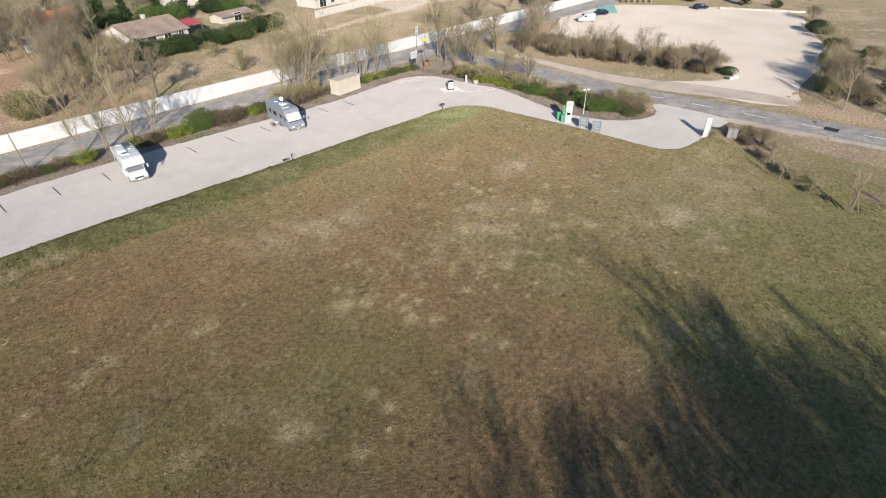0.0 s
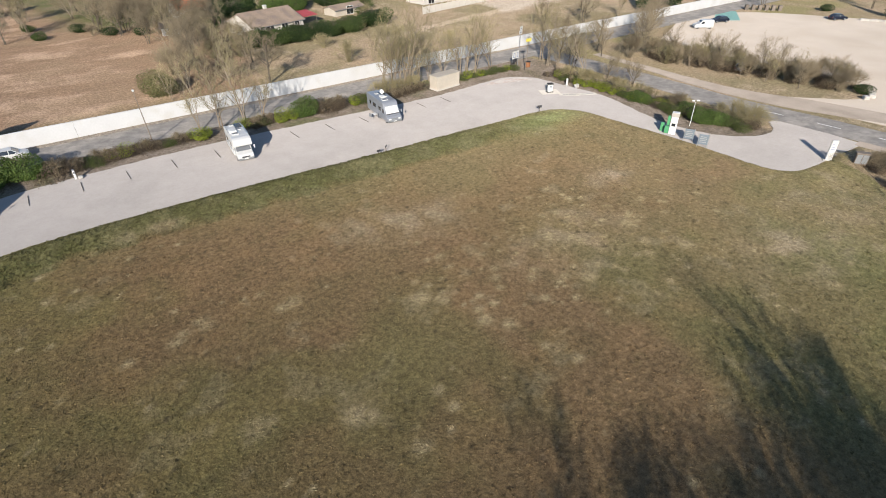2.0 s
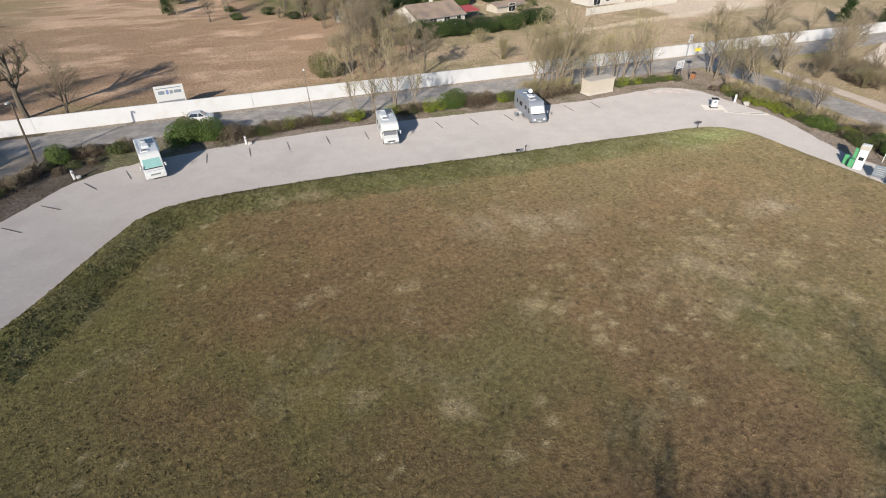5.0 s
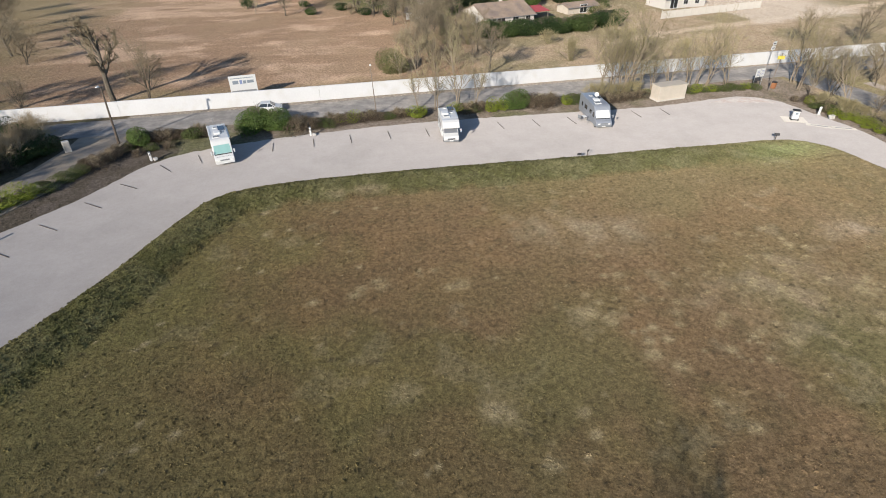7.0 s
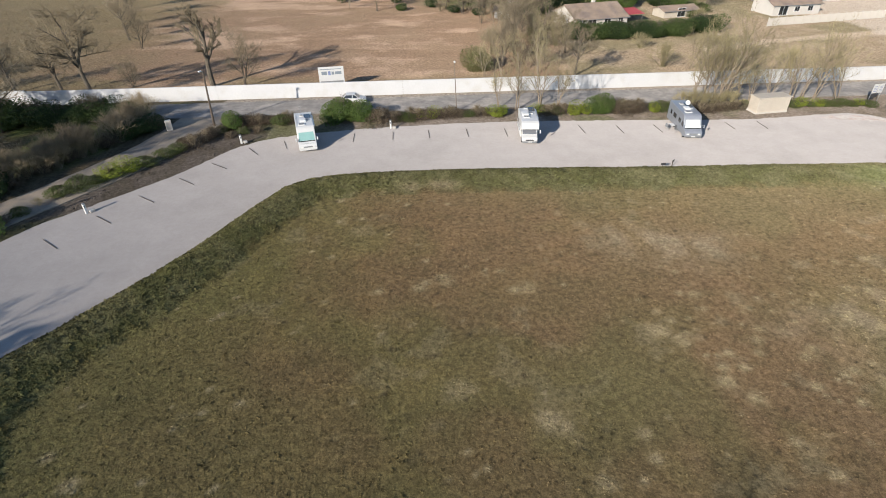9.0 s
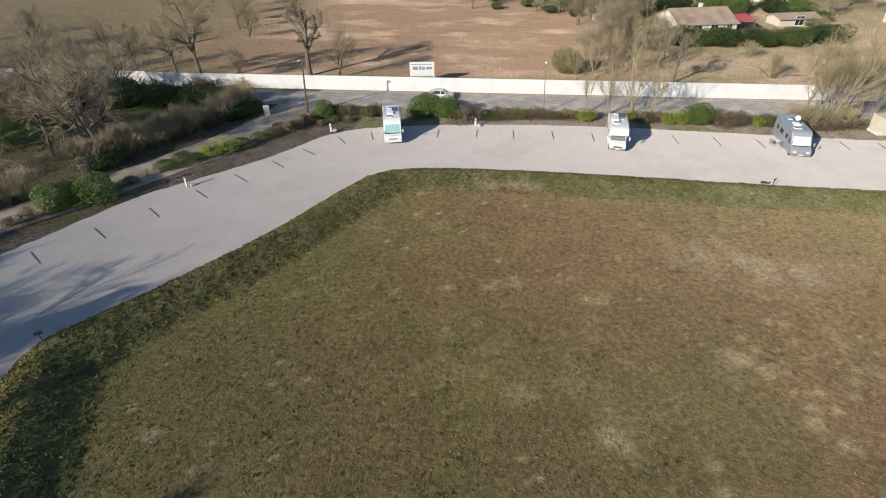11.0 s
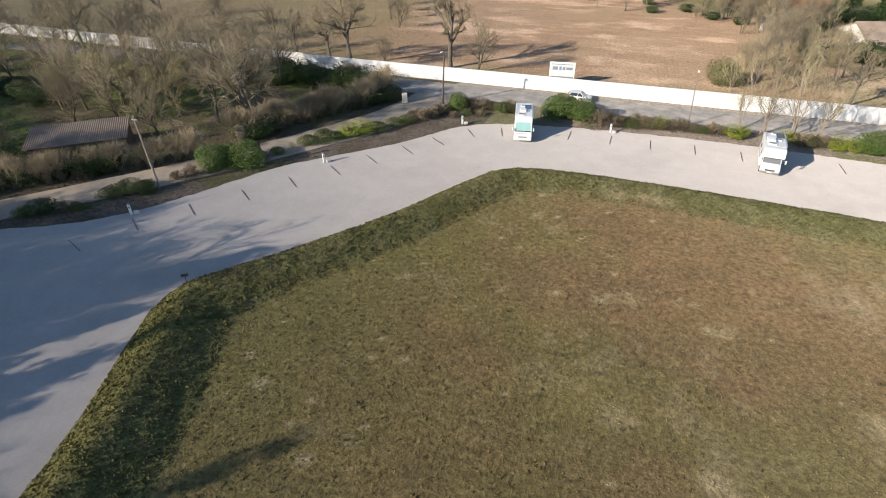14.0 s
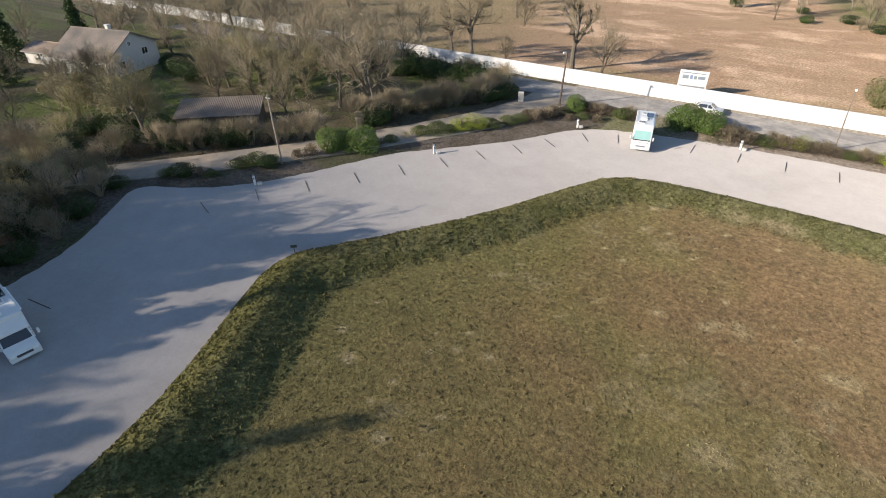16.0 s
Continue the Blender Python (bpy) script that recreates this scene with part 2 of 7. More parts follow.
def block(x0, y0, z0, x1, y1, z1, bevel=0.02, segments=1):
    """A box with rounded edges."""
    bm = bmesh.new()
    bmesh.ops.create_cube(bm, size=1)
    bmesh.ops.scale(bm, vec=(x1 - x0, y1 - y0, z1 - z0), verts=bm.verts)
    bmesh.ops.translate(bm, vec=((x0 + x1) / 2, (y0 + y1) / 2, (z0 + z1) / 2), verts=bm.verts)
    if bevel:
        bmesh.ops.bevel(bm, geom=list(bm.edges), offset=bevel, segments=segments, profile=0.5, affect="EDGES")
    return bm


def profile(points, width, bevel=0.05, segments=2):
    """A side profile of (y, z) points pushed out across x to the given width, with rounded edges."""
    bm = bmesh.new()
    vs = [bm.verts.new((-width / 2, y, z)) for y, z in points]
    face = bm.faces.new(vs)
    out = bmesh.ops.extrude_face_region(bm, geom=[face])
    bmesh.ops.translate(bm, vec=(width, 0, 0), verts=[g for g in out["geom"] if isinstance(g, bmesh.types.BMVert)])
    bmesh.ops.recalc_face_normals(bm, faces=bm.faces)
    if bevel:
        bmesh.ops.bevel(bm, geom=list(bm.edges), offset=bevel, segments=segments, profile=0.5, affect="EDGES")
    return bm


def join(*bms):
    """Several bmeshes as one."""
    out = bmesh.new()
    for b in bms:
        me = bpy.data.meshes.new("piece")
        b.to_mesh(me)
        b.free()
        out.from_mesh(me)
        bpy.data.meshes.remove(me)
    return out


def cylinder(r, depth, at=(0, 0, 0), axis="Z", sides=16, r2=None, bevel=0.0):
    bm = bmesh.new()
    bmesh.ops.create_cone(bm, cap_ends=True, segments=sides, radius1=r, radius2=r if r2 is None else r2, depth=depth)
    if bevel:
        bmesh.ops.bevel(bm, geom=[e for e in bm.edges if abs(e.verts[0].co.z - e.verts[1].co.z) < 1e-6], offset=bevel, segments=2, affect="EDGES")
    if axis == "X":
        bmesh.ops.rotate(bm, matrix=Matrix.Rotation(math.pi / 2, 3, "Y"), verts=bm.verts)
    if axis == "Y":
        bmesh.ops.rotate(bm, matrix=Matrix.Rotation(math.pi / 2, 3, "X"), verts=bm.verts)
    bmesh.ops.translate(bm, vec=at, verts=bm.verts)
    return bm


def smooth_line(points, step=1.0, rounds=2):
    """Rounds the corners of an open polyline and cuts it into even steps."""
    p = [np.array(q, float) for q in points]
    for _ in range(rounds):
        out = [p[0]]
        for a, b in zip(p[:-1], p[1:]):
            out += [a * 0.75 + b * 0.25, a * 0.25 + b * 0.75]
        p = out + [p[-1]]
    res = [p[0]]
    for a, b in zip(p[:-1], p[1:]):
        k = max(1, int(np.linalg.norm(b - a) / step))
        res += [a + (b - a) * i / k for i in range(1, k + 1)]
    return np.array(res)


def line_distance(px, py, line):
    """Distance of many points from a polyline, and on which side (positive: to its left)."""
    best = np.full(px.shape, 1e9)
    side = np.ones(px.shape)
    for (ax, ay), (bx, by) in zip(line[:-1], line[1:]):
        dx, dy = bx - ax, by - ay
        n2 = dx * dx + dy * dy + 1e-12
        t = np.clip(((px - ax) * dx + (py - ay) * dy) / n2, 0, 1)
        d = np.hypot(px - ax - t * dx, py - ay - t * dy)
        near = d < best
        best = np.where(near, d, best)
        side = np.where(near, np.sign(dx * (py - ay) - dy * (px - ax)), side)
    return best, side


def inside(px, py, poly):
    """Which of many points lie in a polygon."""
    res = np.zeros(px.shape, bool)
    for (ax, ay), (bx, by) in zip(poly, np.roll(poly, -1, axis=0)):
        cut = (ay > py) != (by > py)
        with np.errstate(divide="ignore", invalid="ignore"):
            x = (bx - ax) * (py - ay) / (by - ay + 1e-15) + ax
        res ^= cut & (px < x)
    return res


def value_noise(x, y, size, seed):
    """Smooth noise from 0 to 1 over the plan, with lumps of the given size."""
    rng = np.random.default_rng(seed)
    tab = rng.random((256, 256))
    u, v = x / size, y / size
    i, j = np.floor(u).astype(int), np.floor(v).astype(int)
    a, b = u - i, v - j
    a, b = a * a * (3 - 2 * a), b * b * (3 - 2 * b)
    g = lambda p, q: tab[p % 256, q % 256]
    return (g(i, j) * (1 - a) + g(i + 1, j) * a) * (1 - b) + (g(i, j + 1) * (1 - a) + g(i + 1, j + 1) * a) * b


def fractal(x, y, size, seed, octaves=4):
    tot, amp, norm = 0, 1.0, 0
    for k in range(octaves):
        tot, norm = tot + amp * value_noise(x + 17.3 * k, y - 9.1 * k, size / 2 ** k, seed + k), norm + amp
        amp *= 0.55
    return tot / norm


# ---------------------------------------------------------------- the plan
# the inner edge of the parking lane, from the south-west round to the entrance in the east
INNER = smooth_line([(-25, -14), (-26.4, 3.4), (-28.3, 12), (-31, 18.5), (-33.8, 26), (-29.5, 31.3), (-21.6, 42), (-16, 53), (-12.5, 58.3),
                     (-4, 59.3), (12, 59.0), (30, 57.6), (46, 57.0), (58, 56.9), (62.5, 55.8), (65, 52), (65.4, 46), (66.6, 38), (66.9, 30), (67, 25.2), (69, 22.6), (74.5, 22.0)], 0.8, 2)
# its outer edge, by the hedges
OUTER = smooth_line([(-47, -14), (-49.5, 6), (-50.5, 16), (-55, 23), (-58, 27.5), (-52.2, 29.9), (-46.5, 35), (-43, 41), (-38.3, 50), (-33, 55),
                     (-26.5, 62), (-22.5, 68.6), (-17, 72), (-1, 74.2), (15, 74.6), (36, 73.2), (51, 72.0), (60, 73), (67, 73.4), (71, 70), (71.6, 64), (72.8, 58), (72.5, 52),
                     (70.3, 44), (70.6, 38), (72.5, 34), (76, 31.2), (79.5, 30.6), (82.6, 33)], 0.8, 2)
ROAD_EAST = smooth_line([(84, 84), (85.6, 66), (85.8, 52), (85.8, 40), (87.6, 29), (88.6, 18), (90.2, 8), (92, -4), (95, -24), (101, -60), (118, -130)], 2.0, 2)
TRACK = smooth_line([(-29.5, 83), (-31.0, 73), (-35.8, 63.0), (-42.5, 53), (-47.8, 45.5), (-53.6, 38.5), (-62, 29), (-72, 19), (-86, 6), (-120, -24)], 1.5, 2)
LOT = smooth_line([(114.5, 74), (141, 86), (158, 80), (171, 60), (178, 36.5), (159, 30), (141, 22), (130, 19), (116, 19), (106, 18.5), (98.5, 15.5), (94.8, 19), (93.8, 28), (92.6, 36), (94.5, 39),
                   (98, 34.8), (104, 28.6), (110.5, 29.5), (113, 36), (113.5, 46), (111.5, 60), (114.5, 74)], 1.5, 2)

DITCH = smooth_line([(77.5, 18.0), (72.6, 13.2), (68.6, 9.0), (66.4, 4.5), (66.0, -2), (67.5, -14)], 1.0, 2)


def outline_sheet(name, outline, z, mat, label, jitter=0.12, skirt=0.25):
    """A flat sheet within an outline, with a ragged edge and a skirt that goes into the ground."""
    rng = random.Random(len(outline))
    bm = bmesh.new()
    top = [bm.verts.new((x + rng.uniform(-jitter, jitter), y + rng.uniform(-jitter, jitter), z)) for x, y in outline]
    edges = [bm.edges.new((a, b)) for a, b in zip(top, top[1:] + top[:1])]
    bmesh.ops.triangle_fill(bm, use_beauty=True, use_dissolve=False, edges=edges)
    low = [bm.verts.new((v.co.x, v.co.y, z - skirt)) for v in top]
    for k in range(len(top)):
        j = (k + 1) % len(top)
        bm.faces.new((top[k], top[j], low[j], low[k]))
    bmesh.ops.recalc_face_normals(bm, faces=bm.faces)
    for f in bm.faces:
        if abs(f.normal.z) > 0.9 and f.normal.z < 0:
            f.normal_flip()
    ob = part(name, bm, mat)
    return tagged(ob, label, name.split("_")[0], kind="structure")


def strip(name, line, widths, z, mat, label, jitter=0.08, skirt=0.25):
    """A road along a centre line."""
    n = len(line)
    t = np.gradient(line, axis=0)
    t /= np.linalg.norm(t, axis=1)[:, None] + 1e-9
    nrm = np.column_stack([-t[:, 1], t[:, 0]])
    w = np.interp(np.linspace(0, 1, n), np.linspace(0, 1, len(widths)), widths)
    rng = np.random.default_rng(n)
    s = Shell()
    cross = (-1, -1, -0.5, 0, 0.5, 1, 1)
    for i in range(n):
        jl, jr = rng.uniform(-jitter, jitter, 2)
        for k, c in enumerate(cross):
            off = c * w[i] / 2 + (jl if k < 2 else jr if k > 4 else 0)
            s.v.append((line[i, 0] + nrm[i, 0] * off, line[i, 1] + nrm[i, 1] * off, z - skirt if k in (0, 6) else z))
    for i in range(n - 1):
        for k in range(6):
            a = i * 7 + k
            s.f.append((a, a + 1, a + 8, a + 7))
    bm = bmesh.new()
    me = s.mesh(name, mat)
    bm.from_mesh(me)
    bmesh.ops.recalc_face_normals(bm, faces=bm.faces)
    if sum(f.normal.z for f in bm.faces) < 0:
        bmesh.ops.reverse_faces(bm, faces=bm.faces)
    bm.to_mesh(me)
    bm.free()
    return tagged(new(name, me), label, name.split("_")[0], kind="structure")


# ---------------------------------------------------------------- ground
def axis_steps(fine0, fine1, fine, mid0, mid1, mid):
    a = list(np.arange(fine0, fine1 + 1e-6, fine))
    lo = list(np.arange(mid0, fine0 - mid * 0.5, mid))
    hi = list(np.arange(fine1 + mid, mid1 + 1e-6, mid))
    far = [mid1 + 10, mid1 + 30, mid1 + 80, mid1 + 200, mid1 + 500, 2500]
    near = [-2500, mid0 - 500, mid0 - 200, mid0 - 80, mid0 - 30, mid0 - 10]
    return np.array(near + lo + a + hi + far)


def ground_height(x, y):
    """Height of the ground: flat under lanes and roads, a low bank along the inner edge of the parking lane, small unevenness elsewhere."""
    d, side = line_distance(x, y, INNER)
    field = side < 0
    bank = np.interp(d, [0.0, 0.4, 1.6, 2.6, 5.4, 6.5, 9], [0.0, 0.34, 0.74, 0.76, 0.13, 0.07, 0.05])
    tall = np.interp(d, [0.0, 0.5, 2.4, 3.2, 6.2, 7.4, 9.5], [0.0, 0.40, 1.02, 1.04, 0.18, 0.08, 0.05])
    leg = np.clip((30 - y) / 7, 0, 1) * (x < 0)
    bank = bank * (1 - leg) + tall * leg
    fade = np.clip((66 - x) / 10, 0.25, 1) * np.where(y > 50, np.clip((58 - x) / 14, 0.3, 1), 1)
    rough = (fractal(x, y, 3.0, 5) - 0.5) * 0.10 + (fractal(x, y, 14.0, 9) - 0.5) * 0.25
    z = np.where(field, bank * fade + rough * np.clip(d / 3, 0, 1), -0.06)
    near_bank = field & (d < 6 + 1.4 * leg)
    dd, _ = line_distance(x, y, DITCH)
    z = z - np.interp(dd, [0, 0.35, 1.1, 1.6], [0.65, 0.6, 0.05, 0.0])
    z = z + np.where(near_bank, (fractal(x, y, 1.0, 31, 3) - 0.5) * 0.30 * np.clip(d / 0.8, 0, 1) * fade, 0)
    return z


# dead straw-coloured spots: the larger ones one by one, then a scatter of small ones
LARGE_SPOTS = [(9.1, 35.7, 0.55), (10.1, 35.7, 0.75), (8.2, 38.4, 0.4), (3.1, 37.9, 0.7), (1.5, 37.2, 0.5), (3.2, 25.4, 0.9), (4.1, 25.2, 0.5), (8.8, 22.3, 0.7), (9.7, 21.7, 0.4), (26.0, 28.2, 0.5),
               (26.8, 29.3, 0.45), (21.7, 24.5, 0.6), (23.0, 23.0, 0.55), (23.8, 33.8, 0.5), (14.5, 19.1, 0.4), (19.1, 29.8, 0.8), (32.6, 23.3, 0.6), (42.9, 27.2, 0.65), (48.0, 26.3, 0.5), (44.3, 21.1, 0.6),
               (40.1, 22.5, 0.5), (48.9, 10.0, 0.55), (11.0, 17.7, 0.55), (-2.6, 36.2, 0.45), (-22.2, 21.9, 0.4), (-20.0, 19.9, 0.5), (-13.9, 15.9, 0.45), (-11.5, 25.1, 0.4), (0.9, 36.5, 0.55), (3.3, 37.2, 0.65)]


def scatter(count, x0, x1, y0, y1, r0, r1, seed):
    rng = np.random.default_rng(seed)
    return np.column_stack([rng.uniform(x0, x1, count), rng.uniform(y0, y1, count), rng.random(count) ** 2 * (r1 - r0) + r0])


CLUSTER = np.column_stack([35 + 9 * np.random.default_rng(15).standard_normal(130), 28.5 + 4.5 * np.random.default_rng(16).standard_normal(130), 0.12 + 0.35 * np.random.default_rng(17).random(130)])
PALE_SPOTS = np.concatenate([np.array(LARGE_SPOTS), CLUSTER, scatter(420, -26, 74, -5, 55, 0.08, 0.32, 12)])
DARK_SPOTS = scatter(520, -26, 74, -5, 55, 0.07, 0.24, 13)


def spot_weights(x, y):
    """How far each point lies in a dead straw-coloured spot, and in a dark scuffed one."""
    pale, dark = np.zeros(x.shape), np.zeros(x.shape)
    for spots, into in ((PALE_SPOTS, pale), (DARK_SPOTS, dark)):
        for sx, sy, r in spots:
            sel = (np.abs(x - sx) < 2.2 * r) & (np.abs(y - sy) < 2.2 * r)
            if sel.any():
                w = np.exp(-((x[sel] - sx) ** 2 + ((y[sel] - sy) * 1.2) ** 2) / (r * r))
                into[sel] = np.maximum(into[sel], w)
    return pale, dark


def lerp(a, b, t):
    t = np.asarray(t)[..., None]
    return a * (1 - t) + b * t


def ground_colour(x, y):
    """Base colour of soil and grass over the plan."""
    c = lambda *v: np.array(v)
    d, side = line_distance(x, y, INNER)
    n1, n2, n3 = fractal(x, y, 22, 40), fractal(x, y, 9, 50), fractal(x, y, 2.2, 60, 3)
    s = lambda v, a, b: np.clip((v - a) / (b - a), 0, 1)
    # lawn of the field: olive, with brown-red dry moss, green spots and pale straw
    lawn = np.broadcast_to(c(0.150, 0.115, 0.055), x.shape + (3,))
    lawn = lerp(lawn, c(0.172, 0.112, 0.060), s(n1, 0.40, 0.64) * 0.7)
    lawn = lerp(lawn, c(0.122, 0.114, 0.046), s(n2, 0.50, 0.68) * 0.4)
    lawn = lerp(lawn, c(0.170, 0.105, 0.055), np.exp(-(((x - 38) / 22) ** 2 + ((y - 40) / 9) ** 2)) * 0.6 * s(n2, 0.35, 0.6))
    lawn = lerp(lawn, c(0.124, 0.122, 0.046), s(x * 0.5 - y * 0.9 + (n2 - 0.5) * 26, 2, 26) * 0.6)
    lawn = lerp(lawn, c(0.148, 0.138, 0.052), s(-x * 0.7 - y * 0.25 + (n2 - 0.5) * 22, -12, 10) * 0.7)
    for px, py, r, k in ((50.9, 35.8, 3.6, 0.75), (38.5, 30, 5, 0.4), (35.9, 26.5, 4, 0.4), (25.8, 40.6, 4.5, 0.5), (22.0, 42.6, 3.5, 0.45), (31, 29, 3, 0.3), (52, 14.8, 6, 0.45), (66, 16, 8, 0.3)):
        w = np.exp(-(((x - px) / r) ** 2 + ((y - py) / (r * 0.6)) ** 2))
        lawn = lerp(lawn, c(0.25, 0.195, 0.12), np.clip(w * k * (0.3 + 1.6 * s(n3, 0.35, 0.7)), 0, 1))
    lawn = lerp(lawn, c(0.22, 0.18, 0.105), s(n3 + (n2 - 0.5) * 0.5, 0.70, 0.78) * 0.35)
    lawn = lerp(lawn, c(0.075, 0.068, 0.032), s(fractal(x, y, 1.3, 77, 3), 0.64, 0.74) * 0.25)
    # lawn and bank brighten eastward: sunlight thrown back there, painted into the colour
    east_light = s(x + 0.5 * y, 8, 66)
    lawn = lerp(lawn, lawn * c(1.35, 1.25, 1.2), s(fractal(x, y, 3.2, 120, 3), 0.54, 0.68) * 0.25)
    lawn = lerp(lawn, lawn * c(0.70, 0.74, 0.74), s(fractal(x, y, 2.6, 130, 3), 0.56, 0.70) * 0.25)
    lawn = lawn * 1.0 * (1 + 0.43 * east_light[..., None]) * lerp(c(0.97, 0.97, 0.97), c(0.96, 1.0, 1.14), east_light)
    # light green corner patch: greener grass, plus glare painted into its colour
    lawn = lerp(lawn, c(0.24, 0.27, 0.12), np.exp(-(((x - 57) / 7) ** 2 + ((y - 53.5) / 2.6) ** 2)) * 0.85)
    lawn = lerp(lawn, c(0.178, 0.158, 0.072), np.exp(-(((x - 14.8) / 5) ** 2 + ((y - 25) / 4) ** 2)) * 0.4)
    lawn = lerp(lawn, c(0.215, 0.13, 0.075), np.exp(-(((x - 48.5) / 7) ** 2 + ((y - 30) / 4) ** 2)) * 0.55 * s(n2, 0.3, 0.55))
    pale, dark = spot_weights(x, y)
    lawn = lerp(lawn, c(0.33, 0.27, 0.16), np.clip(pale * (0.45 + 1.0 * s(n3, 0.35, 0.6)), 0, 0.85))
    lawn = lerp(lawn, c(0.06, 0.05, 0.03), np.clip(dark * 1.1, 0, 0.85))
    bank = lerp(np.broadcast_to(c(0.125, 0.122, 0.048), x.shape + (3,)), c(0.165, 0.153, 0.070), s(n3, 0.4, 0.65)) * (0.86 + 0.19 * east_light[..., None]) * lerp(np.ones(3), c(0.92, 0.95, 1.1), east_light)
    for px, py, r in ((3.0, 54.6, 1.9), (-4.0, 53.8, 1.0), (-30.5, 9.5, 1.6)):
        bank = lerp(bank, c(0.30, 0.245, 0.15), np.clip(np.exp(-(((x - px) / (1.5 * r)) ** 2 + ((y - py) / (0.45 * r)) ** 2)) * (0.4 + s(n3, 0.35, 0.6)), 0, 0.85))
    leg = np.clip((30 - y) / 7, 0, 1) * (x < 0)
    # west leg's field slope: dark leafy cover, with its shade painted into the colour
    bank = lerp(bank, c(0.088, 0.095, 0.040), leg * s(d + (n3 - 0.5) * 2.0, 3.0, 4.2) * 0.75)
    # yellow-green lane side and crest, lightened in the colour as if sunlit
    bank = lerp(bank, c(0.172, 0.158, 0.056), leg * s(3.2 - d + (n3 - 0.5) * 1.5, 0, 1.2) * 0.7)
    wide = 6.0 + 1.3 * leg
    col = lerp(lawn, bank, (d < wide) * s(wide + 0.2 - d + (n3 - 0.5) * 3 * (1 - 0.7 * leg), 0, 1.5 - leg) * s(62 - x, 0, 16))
    outside = side > 0
    # beds and verges between lane and roads
    soil = lerp(np.broadcast_to(c(0.225, 0.187, 0.155), x.shape + (3,)), c(0.175, 0.145, 0.112), s(n3, 0.4, 0.65))
    soil = lerp(soil, c(0.11, 0.125, 0.045), s(n2, 0.55, 0.68) * 0.6)
    # beds west of x = -19 are much darker than the rest
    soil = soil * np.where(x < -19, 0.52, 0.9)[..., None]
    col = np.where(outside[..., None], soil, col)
    dry = lerp(np.broadcast_to(c(0.285, 0.222, 0.155), x.shape + (3,)), c(0.205, 0.172, 0.108), s(n2, 0.4, 0.62))
    dry = lerp(dry, c(0.34, 0.275, 0.20), s(n3, 0.6, 0.75) * 0.6)
    # meadow east of the fence and by the second road
    east = (x > 68) & (y < 22) & (x > 65 + (y + 12) * 0.33)
    meadow = lerp(np.broadcast_to(c(0.205, 0.180, 0.095), x.shape + (3,)), c(0.255, 0.200, 0.135), s(n2, 0.42, 0.6))
    col = np.where(east[..., None], meadow, col)
    col = np.where(((x > 80) & (y < 200))[..., None], lerp(dry, meadow, s(n1, 0.45, 0.6)), col)
    sandy = np.exp(-(((x - 97.0) / 2.2) ** 2 + ((y - 11) / 8.0) ** 2))
    col = lerp(col, c(0.34, 0.245, 0.17), np.clip(sandy * 1.3, 0, 1))
    # verge at the foot of the white wall, and the land behind it
    col = np.where(((y > 86.2) & (y < 89))[..., None], c(0.27, 0.235, 0.195), col)
    behind = y > 88.4
    streak = fractal(x * 0.38 + y * 0.12, y + 5 * (n1 - 0.5), 4.2, 90, 5)
    plough = lerp(np.broadcast_to(c(0.36, 0.245, 0.165), x.shape + (3,)), c(0.56, 0.40, 0.285), s(streak + (n1 - 0.5) * 0.9 + (n3 - 0.5) * 0.3, 0.44, 0.68))
    plough = plough * (0.57 + 0.25 * fractal(x * 0.45, y, 2.2, 140, 2))[..., None]
    plough = lerp(plough, c(0.255, 0.180, 0.120), s(fractal(x * 0.6, y, 7, 95) + (n3 - 0.5) * 0.25, 0.48, 0.64) * 0.85)
    plough = lerp(plough, c(0.205, 0.165, 0.095), np.clip(s(100 - y + (n2 - 0.5) * 16, 0, 6) + s(-46 - x + (n2 - 0.5) * 30, 0, 25), 0, 1) * 0.85)
    back = lerp(plough, dry, s(x - 24 - (y - 90) * 0.10 + (n2 - 0.5) * 14, 0, 10))
    garden = lerp(np.broadcast_to(c(0.10, 0.105, 0.045), x.shape + (3,)), c(0.15, 0.125, 0.075), s(n2, 0.4, 0.6))
    back = lerp(back, garden, s(np.minimum(y - 158 - (x - 20) * 0.05, (x - 4 + (y - 170) * 0.25) * 0.8) + (n2 - 0.5) * 14, 0, 8))
    path = np.abs(y - 118 - (x - 90) * 0.22 - 3 * (n1 - 0.5)) 
    back = lerp(back, c(0.42, 0.34, 0.26), s(2.2 + (n3 - 0.5) * 3 - path, 0, 1.0) * (x > 62) * 0.8)
    yard = s(np.minimum(x - 106 - (n2 - 0.5) * 10, y - 118 - (x - 110) * 0.12 + (n3 - 0.5) * 4), 0, 3)
    back = lerp(back, c(0.43, 0.37, 0.31), yard * s(150 - x, 0, 12) * 0.8)
    col = np.where(behind[..., None], back, col)
    # gardens and copse west of the track
    dt, st = line_distance(x, y, TRACK)
    west = (x < -28) & (y < 88.4) & (st < 0)
    litter = lerp(np.broadcast_to(c(0.105, 0.09, 0.055), x.shape + (3,)), c(0.125, 0.145, 0.045), s(n2 + (fractal(x, y, 5, 101) - 0.5) * 0.6, 0.38, 0.56))
    litter = lerp(litter, c(0.20, 0.16, 0.105), s(n3, 0.58, 0.72) * 0.7)
    litter = lerp(litter, c(0.095, 0.078, 0.052), s(6.5 - dt + (n3 - 0.5) * 2, 0, 1.5))
    col = np.where(west[..., None], litter, col)
    return col


